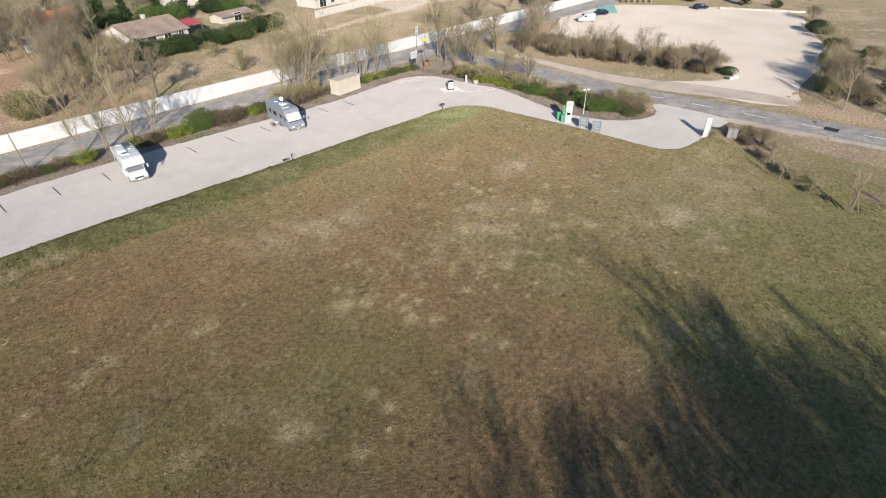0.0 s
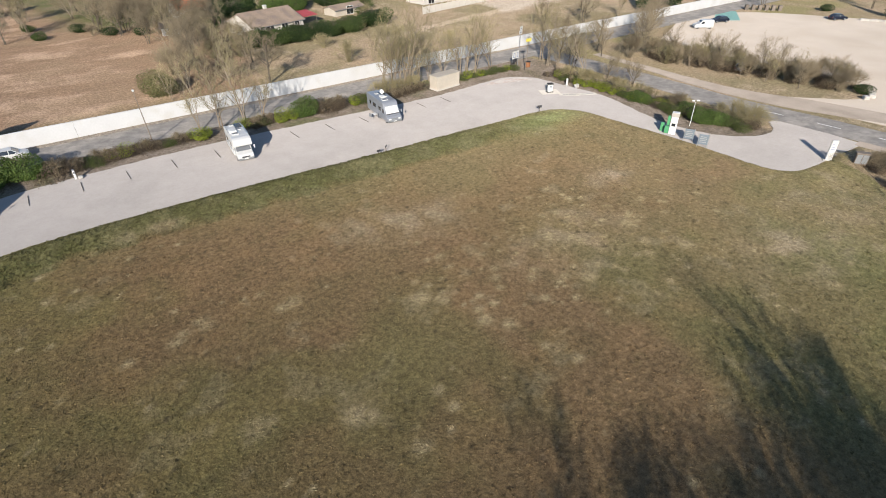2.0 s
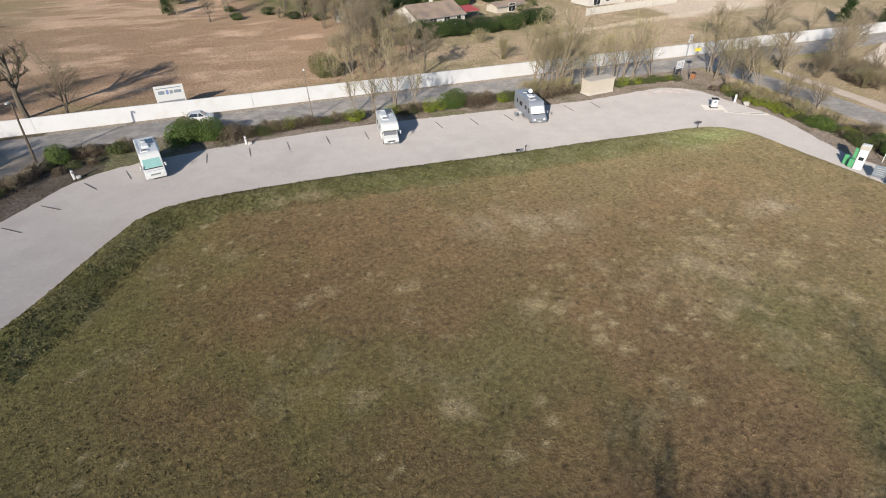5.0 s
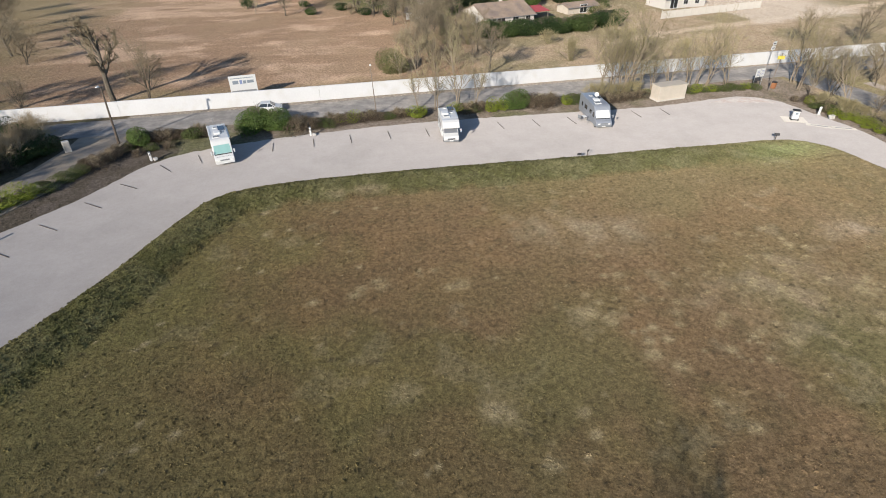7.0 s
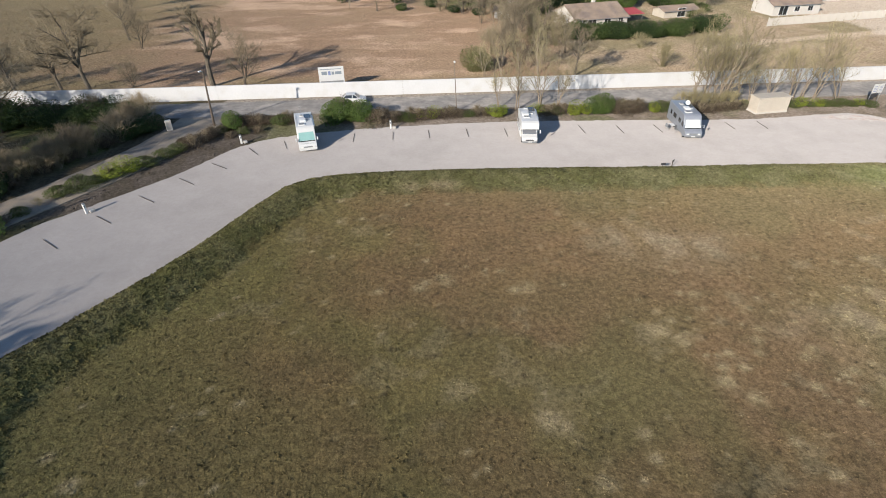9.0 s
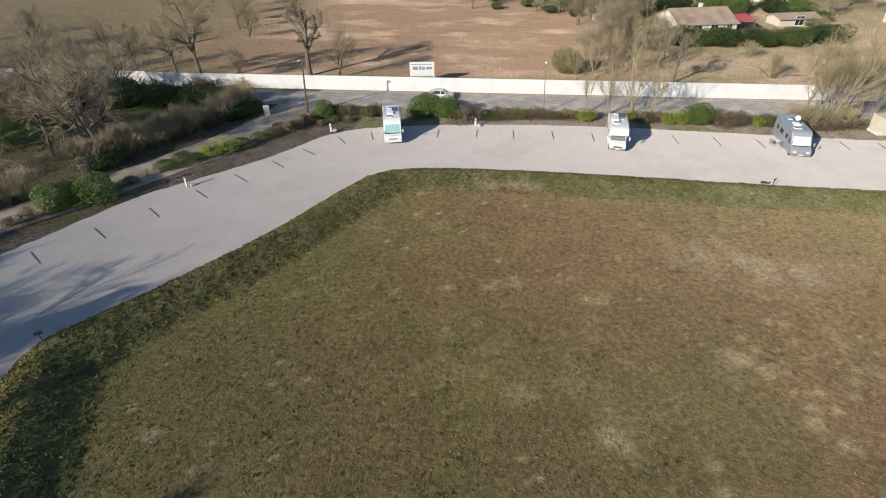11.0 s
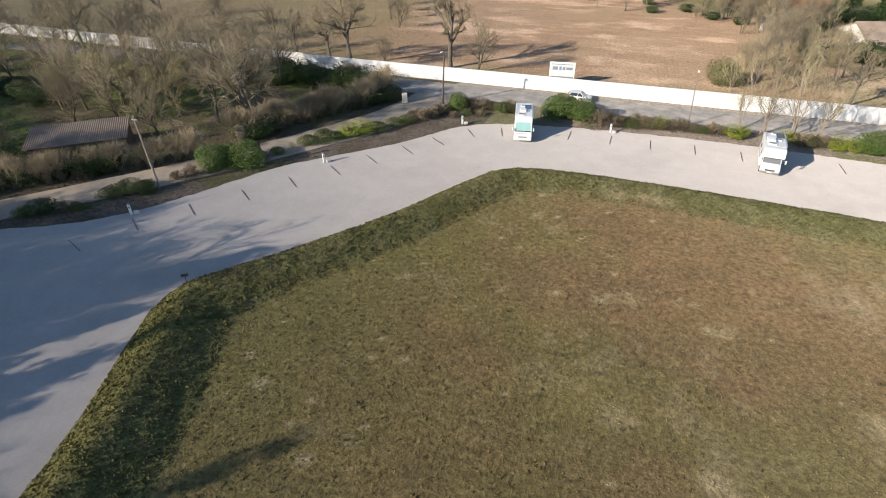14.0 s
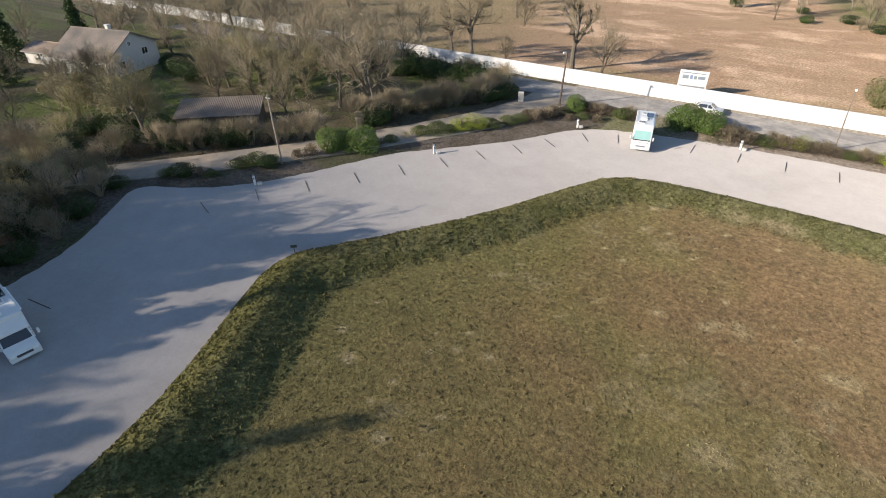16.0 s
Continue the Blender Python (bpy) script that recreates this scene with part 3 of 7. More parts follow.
def build_ground():
    xs = axis_steps(-36, 76, 0.3, -150, 210, 1.1)
    ys = axis_steps(-6, 62, 0.3, -30, 220, 1.0)
    gx, gy = np.meshgrid(xs, ys)
    shift = np.random.default_rng(3).uniform(-0.09, 0.09, (2,) + gx.shape)
    gx, gy = gx + shift[0], gy + shift[1]
    gz = ground_height(gx, gy)
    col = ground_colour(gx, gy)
    ny, nx = gx.shape
    me = bpy.data.meshes.new("ground")
    idx = np.arange(nx * ny).reshape(ny, nx)
    quads = np.stack([idx[:-1, :-1], idx[:-1, 1:], idx[1:, 1:], idx[1:, :-1]], -1).reshape(-1, 4)
    me.from_pydata(np.stack([gx, gy, gz], -1).reshape(-1, 3).tolist(), [], quads.tolist())
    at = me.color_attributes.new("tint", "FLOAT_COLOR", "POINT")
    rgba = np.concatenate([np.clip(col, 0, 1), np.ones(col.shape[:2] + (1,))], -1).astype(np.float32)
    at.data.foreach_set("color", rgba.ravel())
    me.polygons.foreach_set("use_smooth", [True] * len(me.polygons))
    me.materials.append(M_GROUND)
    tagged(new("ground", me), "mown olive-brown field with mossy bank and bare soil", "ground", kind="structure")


build_ground()
lane = np.concatenate([INNER, [(84.6, 21.5), (85, 28), (84, 33)], OUTER[::-1]])
outline_sheet("parking_lane", lane, 0.02, M_GRAVEL, "pale compacted gravel parking lane with tyre tracks")
strip("road_main", smooth_line([(-130, 83.6), (-60, 83.7), (-30, 83.7), (40, 83.7), (110, 84.3), (190, 85), (300, 86)], 3, 1), [6.6, 6.4, 6.6, 7], 0.035, M_ASPHALT, "grey asphalt road along the white wall")
strip("road_east", ROAD_EAST, [6.0, 6.0, 6.4, 6.6, 6.6, 6.6], 0.045, M_ASPHALT, "grey asphalt side road with white dashes")
strip("track", TRACK, [7.5, 5.5, 4.6, 4.6, 4.6], 0.03, M_TRACK, "dusty unpaved track beside the parking lane")
strip("shoulder", smooth_line([(92.5, 74), (92.2, 62), (91.2, 50), (92, 40), (95.3, 31), (98, 22), (99, 14)], 1.5, 2), [2.0, 2.2, 2.6, 3.6, 6, 5, 1.0], 0.028, M_SAND, "sandy gravel shoulder of the side road")
strip("verge_strip", np.column_stack([ROAD_EAST[:, 0] - 3.7, ROAD_EAST[:, 1]])[(ROAD_EAST[:, 1] < 24) & (ROAD_EAST[:, 1] > -40)], [2.6, 1.5, 1.2, 1.2], 0.024, M_SAND, "thin sandy strip along the road's edge", 0.2)
outline_sheet("gravel_lot", LOT, 0.02, M_GRAVEL_LOT, "wide beige gravel car park beyond the road")


def white_wall():
    """The long rendered boundary wall, in lengths with a coping."""
    root = thing("boundary_wall", pose(0, 0, 0), "long whitewashed rendered boundary wall with stains", "wall", kind="structure")
    x, k = -210.0, 0
    rng = random.Random(4)
    while x < 330:
        w = 30.0
        off = 0.0 if x > -60 else -0.02 * (x + 60)
        part("wall_panel", block(x, 88.5 + off, -0.2, x + w - 0.02, 88.75 + off, 2.22 + rng.uniform(-0.03, 0.03), 0.015), M_WHITEWALL, root)
        x += w
    return root


white_wall()


def dashes():
    root = thing("road_marking", pose(0, 0, 0), "worn white centre dashes on the side road", "marking", kind="structure")
    line = ROAD_EAST
    seg = np.concatenate([[0], np.cumsum(np.linalg.norm(np.diff(line, axis=0), axis=1))])
    s = 48.0
    while s < seg[-1] - 4:
        a = np.array([np.interp(s, seg, line[:, k]) for k in (0, 1)])
        b = np.array([np.interp(s + 3.0, seg, line[:, k]) for k in (0, 1)])
        d = (b - a) / np.linalg.norm(b - a)
        q = np.array([-d[1], d[0]]) * 0.09
        sh = Shell()
        sh.add([(*(a - q), 0.05), (*(a + q), 0.05), (*(b + q), 0.05), (*(b - q), 0.05), (*(a - q), 0.04), (*(a + q), 0.04), (*(b + q), 0.04), (*(b - q), 0.04)],
               [(3, 2, 1, 0), (0, 1, 5, 4), (1, 2, 6, 5), (2, 3, 7, 6), (3, 0, 4, 7)])
        part("dash", sh, M_MARKING, root)
        s += 7.6
    return root


dashes()
tagged(part("asphalt_patch", block(89.2, 8.9, 0.03, 90.7, 10.7, 0.052, 0.005), material("fresh_black_asphalt", (0.03, 0.03, 0.032), 0.8, vary=0.2)), "fresh black asphalt repair patch on the road", "patch", kind="structure")

# ---------------------------------------------------------------- plants
def turned(d, rng, spread):
    """A direction bent away from d by up to spread."""
    v = Vector((rng.gauss(0, 1), rng.gauss(0, 1), rng.gauss(0, 1)))
    v -= v.dot(d) * d
    if v.length < 1e-5:
        v = d.orthogonal()
    return (d * math.cos(spread) + v.normalized() * math.sin(spread)).normalized()


def bare_tree_shapes(seed, height, stems=1, trunk=0.25, reach=0.55, lift=0.25, thick=0.16, forks=(6, 5, 5, 4), spread=(0.9, 0.75, 0.7, 0.7), twig_r=0.012, first=0.35):
    """Limbs and twigs of a leafless tree. reach: length of a limb by that of its parent; lift: how strongly branches turn upwards."""
    rng = random.Random(seed)
    wood, twigs = Shell(), Shell()

    def grow(p, d, length, r, depth):
        segs = 5 if depth == 0 else 3 if depth < 3 else 2
        pts = [p]
        for k in range(segs):
            d = turned(d, rng, 0.10 + 0.07 * depth)
            d = (d + Vector((0, 0, lift * (0.4 if depth == 0 else 0.5)))).normalized()
            pts.append(pts[-1] + d * (length / segs))
        target = wood if depth < 2 else twigs
        sides = (8, 5, 3, 3, 3)[min(depth, 4)]
        tip = 0.35 if depth < 3 else 0.5
        for k in range(segs):
            ra, rb = r * (1 - (1 - tip) * k / segs), r * (1 - (1 - tip) * (k + 1) / segs)
            target.tube(pts[k], pts[k + 1], ra, rb, sides, cap=False)
        if depth >= len(forks):
            return
        n = forks[depth]
        for i in range(n):
            at = (first if depth == 0 else 0.25) + (1 - (first if depth == 0 else 0.25)) * (i + rng.random() * 0.8) / n
            at = min(at, 0.999) * segs
            k = int(at)
            q = pts[k].lerp(pts[k + 1], at - k)
            base = (pts[k + 1] - pts[k]).normalized()
            e = turned(base, rng, spread[depth] * rng.uniform(0.6, 1.15))
            here = r * (1 - (1 - tip) * at / segs)
            grow(q, e, length * reach * rng.uniform(0.75, 1.2) * (1.25 - 0.5 * at / segs), max(twig_r, min(here * 0.75, r * (0.62 - thick * 0.5))), depth + 1)

    for s in range(stems):
        lean = rng.uniform(0.12, 0.35) if stems > 1 else rng.uniform(0, 0.06)
        d = turned(Vector((0, 0, 1)), rng, lean)
        p = Vector((rng.uniform(-1, 1), rng.uniform(-1, 1), 0)) * (0.35 if stems > 1 else 0)
        p.z = -0.15
        grow(p, d, height * (rng.uniform(0.55, 0.8)), trunk * (1 if stems == 1 else rng.uniform(0.5, 0.8)), 0)
    return wood, twigs


def leaf_quads(shell, rng, centre, radii, count, size, skin=0.45, flat=0.0):
    """Many small leaves filling a lumpy outline."""
    lumps = [(Vector((rng.gauss(0, 1), rng.gauss(0, 1), rng.gauss(0, 0.8))).normalized(), rng.uniform(0.55, 1.1)) for _ in range(9)]
    for _ in range(count):
        d = Vector((rng.gauss(0, 1), rng.gauss(0, 1), rng.gauss(0, 1))).normalized()
        swell = 0.62 + sum(0.22 * a * max(0, d.dot(l)) ** 4 for l, a in lumps) * 1.6
        k = swell * (1 - skin * rng.random() ** 1.6)
        p = Vector((centre[0] + d.x * radii[0] * k, centre[1] + d.y * radii[1] * k, centre[2] + d.z * radii[2] * k))
        if p.z < 0.02:
            p.z = rng.uniform(0.02, 0.25)
        nrm = (d * 0.7 + Vector((rng.gauss(0, 0.6), rng.gauss(0, 0.6), rng.gauss(0.25, 0.6)))).normalized()
        u = turned(nrm, rng, math.pi / 2)
        w = nrm.cross(u)
        s = size * rng.uniform(0.6, 1.3)
        shell.add([tuple(p - u * s), tuple(p + w * s * 0.55 + nrm * s * 0.1), tuple(p + u * s), tuple(p - w * s * 0.55 + nrm * s * 0.1)], [(0, 1, 2, 3)])


def stems_shell(rng, n, r, h, thick=0.02, lean=0.5):
    s = Shell()
    for _ in range(n):
        a = rng.uniform(0, 2 * math.pi)
        p = Vector((math.cos(a) * r * 0.25 * rng.random(), math.sin(a) * r * 0.25 * rng.random(), -0.1))
        d = turned(Vector((0, 0, 1)), rng, rng.uniform(0.05, lean))
        q = p + d * h * rng.uniform(0.45, 0.7)
        s.tube(p, q, thick, thick * 0.7, 4, False)
        for _ in range(5):
            e = turned(d, rng, rng.uniform(0.2, 0.7))
            f = q + e * h * rng.uniform(0.2, 0.45)
            s.tube(q, f, thick * 0.6, thick * 0.3, 3, False)
            for _ in range(4):
                g = turned(e, rng, rng.uniform(0.3, 0.8))
                st = q.lerp(f, rng.uniform(0.3, 1))
                s.tube(st, st + g * h * rng.uniform(0.1, 0.25), thick * 0.4, thick * 0.25, 3, False)
    return s


def plant_kind(name, parts_, label, category):
    """A plant built once, out of sight of nothing: kept as a pattern of meshes, set out by plant()."""
    return name, [(n, sh.mesh(n, m)) for n, sh, m in parts_], label, category


def plant(kind, x, y, scale=1.0, turn=None, group="", label="", z=0.0, stretch=1.0, rng=random.Random(77)):
    name, meshes, lab, cat = kind
    turn = rng.uniform(0, 360) if turn is None else turn
    ob = thing(name, pose(x, y, z, 0, 0, turn) @ Matrix.Diagonal((scale, scale, scale * stretch, 1)), label or lab, cat, group)
    for n, me in meshes:
        new(n, me).parent = ob
    return ob


def tree_kind(name, label, seed, wood_mat, twig_mat, **kw):
    wood, twigs = bare_tree_shapes(seed, **kw)
    if not twigs.v:
        return plant_kind(name, [("trunk", wood, wood_mat)], label, "tree")
    return plant_kind(name, [("trunk", wood, wood_mat), ("crown", twigs, twig_mat)], label, "tree")


def bush_kind(name, label, seed, mat, r, h, leaves, size, stem_mat=M_BARK, stems=10, category="shrub"):
    rng = random.Random(seed)
    foliage = Shell()
    leaf_quads(foliage, rng, (0, 0, h * 0.45), (r * 1.25, r * 1.25, h * 0.62), leaves, size)
    return plant_kind(name, [("stem", stems_shell(rng, stems, r, h), stem_mat), ("foliage", foliage, mat)], label, category)


def whip_kind(name, label, seed, mat, r, h, n, thick=0.02, lean=0.65):
    rng = random.Random(seed)
    return plant_kind(name, [("stem", stems_shell(rng, n, r, h, thick, lean), mat)], label, "shrub")


OAKS = [tree_kind("bare_oak_tree", "spreading leafless oak with dark grey trunk", 11 + k, M_BARK, M_TWIG, height=12, trunk=0.30, reach=0.55, lift=0.12, forks=(9, 7, 6, 5), spread=(1.0, 0.8, 0.8, 0.8), first=0.3, twig_r=0.016) for k in range(3)]
ORCHARD = [tree_kind("bare_garden_tree", "low spreading leafless garden tree with olive lichened twigs", 41 + k, M_BARK, M_TWIG_OLIVE, height=8, trunk=0.2, reach=0.62, lift=0.15, forks=(9, 7, 7, 5), spread=(1.0, 0.85, 0.85, 0.85), first=0.25, twig_r=0.017) for k in range(2)]
ASHES = [tree_kind("bare_roadside_tree", "slender leafless multi-stemmed tree with olive-brown twigs", 31 + k, M_BARK_PALE, M_TWIG_OLIVE, height=9.5, stems=3, trunk=0.12, reach=0.48, lift=0.22, forks=(7, 6, 4), spread=(0.8, 0.75, 0.75), first=0.25, twig_r=0.012) for k in range(3)]
GREYS = [tree_kind("bare_grey_tree", "leafless grey tree with a thicket of fine twigs", 51 + k, M_BARK, M_TWIG, height=10, stems=3, trunk=0.16, reach=0.54, lift=0.2, forks=(9, 7, 7), spread=(0.85, 0.75, 0.75), first=0.22, twig_r=0.014) for k in range(3)]
POLLARD = tree_kind("pollarded_tree", "dark leafless pollarded tree with knotty limbs", 71, M_BARK, M_TWIG, height=11, trunk=0.36, reach=0.5, lift=0.3, forks=(8, 7, 6, 5), spread=(0.95, 0.8, 0.7, 0.7), first=0.4, twig_r=0.028)
POPLARS = [tree_kind("bare_tall_tree", "tall leafless tree with steep upright limbs", 91 + k, M_BARK, M_TWIG, height=18, stems=2, trunk=0.30, reach=0.46, lift=0.30, forks=(9, 8, 6, 5), spread=(0.7, 0.65, 0.65, 0.65), first=0.5, twig_r=0.013) for k in range(3)]
YOUNG = tree_kind("young_bare_tree", "young leafless tree with pale trunk and twigs", 81, M_BARK_PALE, M_TWIG_PALE, height=5.0, trunk=0.09, reach=0.42, lift=0.35, forks=(9, 6, 5), spread=(0.8, 0.7, 0.6), first=0.45, twig_r=0.014)
LAUREL = [bush_kind("laurel_bush", "dense glossy green laurel bush", 101 + k, M_LEAF, 1.7, 2.3, 5200, 0.085) for k in range(2)]
LIME = bush_kind("golden_bush", "low yellow-green evergreen bush", 111, M_LEAF_LIME, 1.0, 1.1, 2000, 0.065)
OLIVE = [bush_kind("olive_bush", "low olive-green hedge bush", 121 + k, M_LEAF_OLIVE, 1.1, 1.2, 2000, 0.065) for k in range(2)]
BROWN = [bush_kind("dormant_bush", "brown winter-dormant hedge bush", 131 + k, M_LEAF_BROWN, 1.2, 1.3, 1300, 0.06, M_TWIG, 26) for k in range(2)]
DARKBUSH = [bush_kind("evergreen_thicket", "dark evergreen thicket of ivy and bramble", 141 + k, M_LEAF_DARK, 1.8, 2.4, 3600, 0.095, M_BARK, 12) for k in range(2)]
WHIPS = [whip_kind("bare_bush", "leafless bush of thin olive-brown stems", 151 + k, M_TWIG_OLIVE, 1.6, 2.6, 40, 0.018, 0.95) for k in range(2)]
WHIPS_GREY = [whip_kind("bare_grey_bush", "leafless bush of thin grey stems", 161 + k, M_TWIG, 1.5, 3.0, 46) for k in range(2)]


def conifer_shapes(seed, height, r, count=95, size=0.24):
    rng = random.Random(seed)
    wood, leaf = Shell(), Shell()
    wood.tube((0, 0, -0.2), (0, 0, height * 0.9), 0.25, 0.04, 8, False)
    for i in range(9):
        z = height * (0.12 + 0.09 * i)
        k = r * (1 - i / 10.5) * rng.uniform(0.8, 1.15)
        for _ in range(4):
            a = rng.uniform(0, 6.28)
            leaf_quads(leaf, rng, (math.cos(a) * k * 0.45, math.sin(a) * k * 0.45, z), (k * 0.8, k * 0.8, height * 0.10), count, size)
    return wood, leaf


def evergreen_kind(seed, height, r, name="evergreen_tree", label="tall dark evergreen tree with ragged crown", count=95, size=0.24):
    wood, leaf = conifer_shapes(seed, height, r, count, size)
    return plant_kind(name, [("trunk", wood, M_BARK), ("crown", leaf, M_LEAF_DARK)], label, "tree")


EVERGREENS = [evergreen_kind(171 + k, 11, 2.6) for k in range(2)]
SPIRE = evergreen_kind(175, 14, 2.3, "spire_tree", "slender pointed evergreen tree", 60, 0.15)
TALL_OLIVE = bush_kind("tall_olive_shrub", "tall loose olive-green shrub beyond the wall", 191, leaf_material("pale_olive_leaf", (0.13, 0.135, 0.055), (0.22, 0.205, 0.095)), 2.4, 3.6, 4200, 0.13, M_TWIG_OLIVE, 40)
GARDEN = [bush_kind("garden_hedge", "dense clipped green garden hedge", 181 + k, M_LEAF_GARDEN, 1.7, 2.1, 3600, 0.10, M_BARK, 10, "hedge") for k in range(2)]


def kind_height(kind):
    """Height of a plant kind at scale 1."""
    return max(v.co.z for _, me in kind[1] for v in me.vertices)


def by_shadow(kind, x, y, height, group):
    """A tree of that height whose top throws its shadow on the ground at (x, y)."""
    reach = height / math.tan(SUN_EL)
    plant(kind, x + math.sin(SUN_AZ) * reach, y + math.cos(SUN_AZ) * reach, height / kind_height(kind), group=group)


def plant_all():
    R = random.Random(5)
    pick = lambda ks: ks[R.randrange(len(ks))]
    # bed between the lane and the main road
    g = "shrubs in the roadside bed"
    for x, y, k, s in ((-24.6, 75.6, LAUREL[0], 0.72), (-22.3, 76.6, BROWN[0], 0.8), (-17.8, 76.6, OLIVE[0], 1.1), (-16.2, 76.9, BROWN[1], 0.8), (-9.3, 77.2, LAUREL[1], 1.1), (-6.6, 77.0, LAUREL[0], 0.95),
                       (-3.6, 75.7, BROWN[0], 1.35), (-1.4, 76.0, BROWN[1], 1.0), (4.3, 77.2, LIME, 0.95), (2.6, 77.2, LIME, 0.7), (13.6, 76.6, LIME, 1.0), (14.8, 77.6, LIME, 0.8), (19.6, 77.3, LIME, 0.9), (21.2, 77.6, OLIVE[0], 0.9),
                       (25.5, 76.7, LIME, 1.1), (27.3, 76.6, LIME, 0.9), (29.3, 76.8, LAUREL[0], 0.9), (31.8, 76.6, BROWN[0], 1.3), (33.9, 76.5, BROWN[1], 1.25), (37.6, 76.6, LIME, 0.8), (38.9, 76.9, OLIVE[1], 1.1), (41, 76.8, OLIVE[0], 1.0)):
        plant(k, x, y, s * 1.15, group=g, stretch=1.22 if k in LAUREL else 1.1)
    for x, y, k, s in ((-25.6, 76.4, WHIPS[0], 0.55), (-17.0, 77.4, WHIPS_GREY[0], 0.6), (-10.6, 77.6, LAUREL[0], 0.75), (-4.6, 77.2, LAUREL[1], 0.7), (-2.6, 76.6, WHIPS_GREY[1], 0.62), (1.0, 77.4, WHIPS_GREY[0], 0.55), (7.0, 77.5, WHIPS[1], 0.55), (11.0, 77.3, WHIPS_GREY[1], 0.55), (22.5, 77.4, WHIPS[0], 0.6), (30.6, 77.4, WHIPS_GREY[0], 0.7), (33.0, 77.4, WHIPS[1], 0.7), (35.5, 77.2, WHIPS_GREY[1], 0.65)):
        plant(k, x, y, s, group=g)
    for a, b in ((-0.4, 13), (21.5, 24.6), (34.6, 37), (-23.5, -18.5)):
        for x in np.arange(a, b, 1.25):
            plant(pick(BROWN + BROWN + OLIVE[:1]), x, 77.0 + R.uniform(-0.5, 0.5), R.uniform(0.85, 1.25), group=g)
    for x in np.arange(43, 52, 1.5):
        plant(pick(BROWN), x, 76.2 + R.uniform(-0.5, 0.5), R.uniform(0.9, 1.25), group=g)
        plant(pick(WHIPS), x, 78 + R.uniform(-0.5, 0.5), R.uniform(0.8, 1.1), group=g)
    for x in np.arange(59.5, 72, 1.3):
        plant(pick(OLIVE + [LIME]), x, 76.4 + R.uniform(-0.6, 0.6), R.uniform(0.7, 1.05), group=g)
    # hedge by the eastern leg of the lane
    g = "hedge between lane and side road"
    for t in np.linspace(0, 1, 15):
        x, y = 73.6 + 1.6 * t, 69 - 24 * t
        plant(pick([LAUREL[0], LAUREL[1], LIME, OLIVE[0]]) if 0.25 < t < 0.8 else pick(BROWN + OLIVE), x + R.uniform(-0.4, 0.4), y, R.uniform(0.6, 0.85), group=g)
        plant(pick(BROWN + WHIPS), x + 2.0 + R.uniform(-0.5, 0.5), y - 0.6, R.uniform(0.7, 1.0), group=g)
    for x, y, k, s in ((74.5, 43.5, OLIVE[1], 1.2), (75.5, 41, BROWN[0], 1.3), (74.2, 39.5, LAUREL[0], 0.9), (75.6, 37.6, LAUREL[1], 0.95), (76.6, 35.4, OLIVE[0], 1.2), (78, 38.5, WHIPS[0], 0.9), (78.6, 35.2, WHIPS[1], 1.0), (79.3, 33.2, WHIPS[0], 1.05),
                       (77.8, 33.0, BROWN[0], 1.1), (77, 41, BROWN[1], 1.3), (76.4, 44.5, WHIPS_GREY[0], 0.9)):
        plant(k, x, y, s, group=g)
    for t in np.linspace(0.04, 0.96, 16):
        plant(pick([OLIVE[0], OLIVE[1], BROWN[0], WHIPS[0], LIME]), 74.7 + 1.5 * t + R.uniform(-0.4, 0.4), 68.5 - 24 * t, R.uniform(0.75, 1.0), group=g)
    for x, y, k, s in ((76.0, 42.2, LAUREL[0], 0.8), (75.0, 45.2, OLIVE[0], 1.1), (77.2, 39.4, BROWN[1], 1.3), (78.6, 36.6, WHIPS[0], 1.25), (78.4, 33.8, WHIPS[1], 1.3), (76.2, 33.8, OLIVE[1], 1.0)):
        plant(k, x, y, s, group=g)
    # roadside trees
    g = "bare trees by the main road"
    for x, y, k, s in ((14.8, 80.0, ASHES[0], 0.8), (17.4, 79.4, ASHES[1], 1.1), (20.8, 79.4, ASHES[2], 1.15), (23.3, 79.4, ASHES[0], 0.95), (45.0, 79.6, ASHES[0], 1.2), (46.6, 79.4, ASHES[1], 1.4), (48.0, 78.6, ASHES[2], 1.2), (49.4, 79.4, ASHES[2], 1.5), (50.8, 79.8, ASHES[1], 1.3), (52.4, 79.2, ASHES[0], 1.35), (54.6, 79.8, ASHES[1], 1.0), (57, 79.2, ASHES[2], 0.95),
                       (60.5, 78.8, ASHES[1], 1.25), (62.5, 79.2, ASHES[0], 1.15), (64.5, 78.8, ASHES[2], 1.3), (67.8, 78.4, ASHES[0], 1.15), (80.2, 77.6, ASHES[1], 1.35), (84.0, 76.0, GREYS[0], 0.95), (78.6, 74.0, ASHES[2], 1.3), (79.6, 69.0, GREYS[2], 0.9), (78.4, 64.5, ASHES[0], 1.1), (78.0, 59.5, GREYS[1], 0.65), (76.8, 69.8, ASHES[1], 0.9), (79.6, 55.0, GREYS[2], 0.55)):
        plant(k, x, y, s, group=g)
    # trees beyond the white wall
    g = "trees beyond the wall"
    plant(POLLARD, -33.0, 96.2, 1.45, 40, g)
    plant(GREYS[1], -27.4, 95.4, 0.95, 10, g)
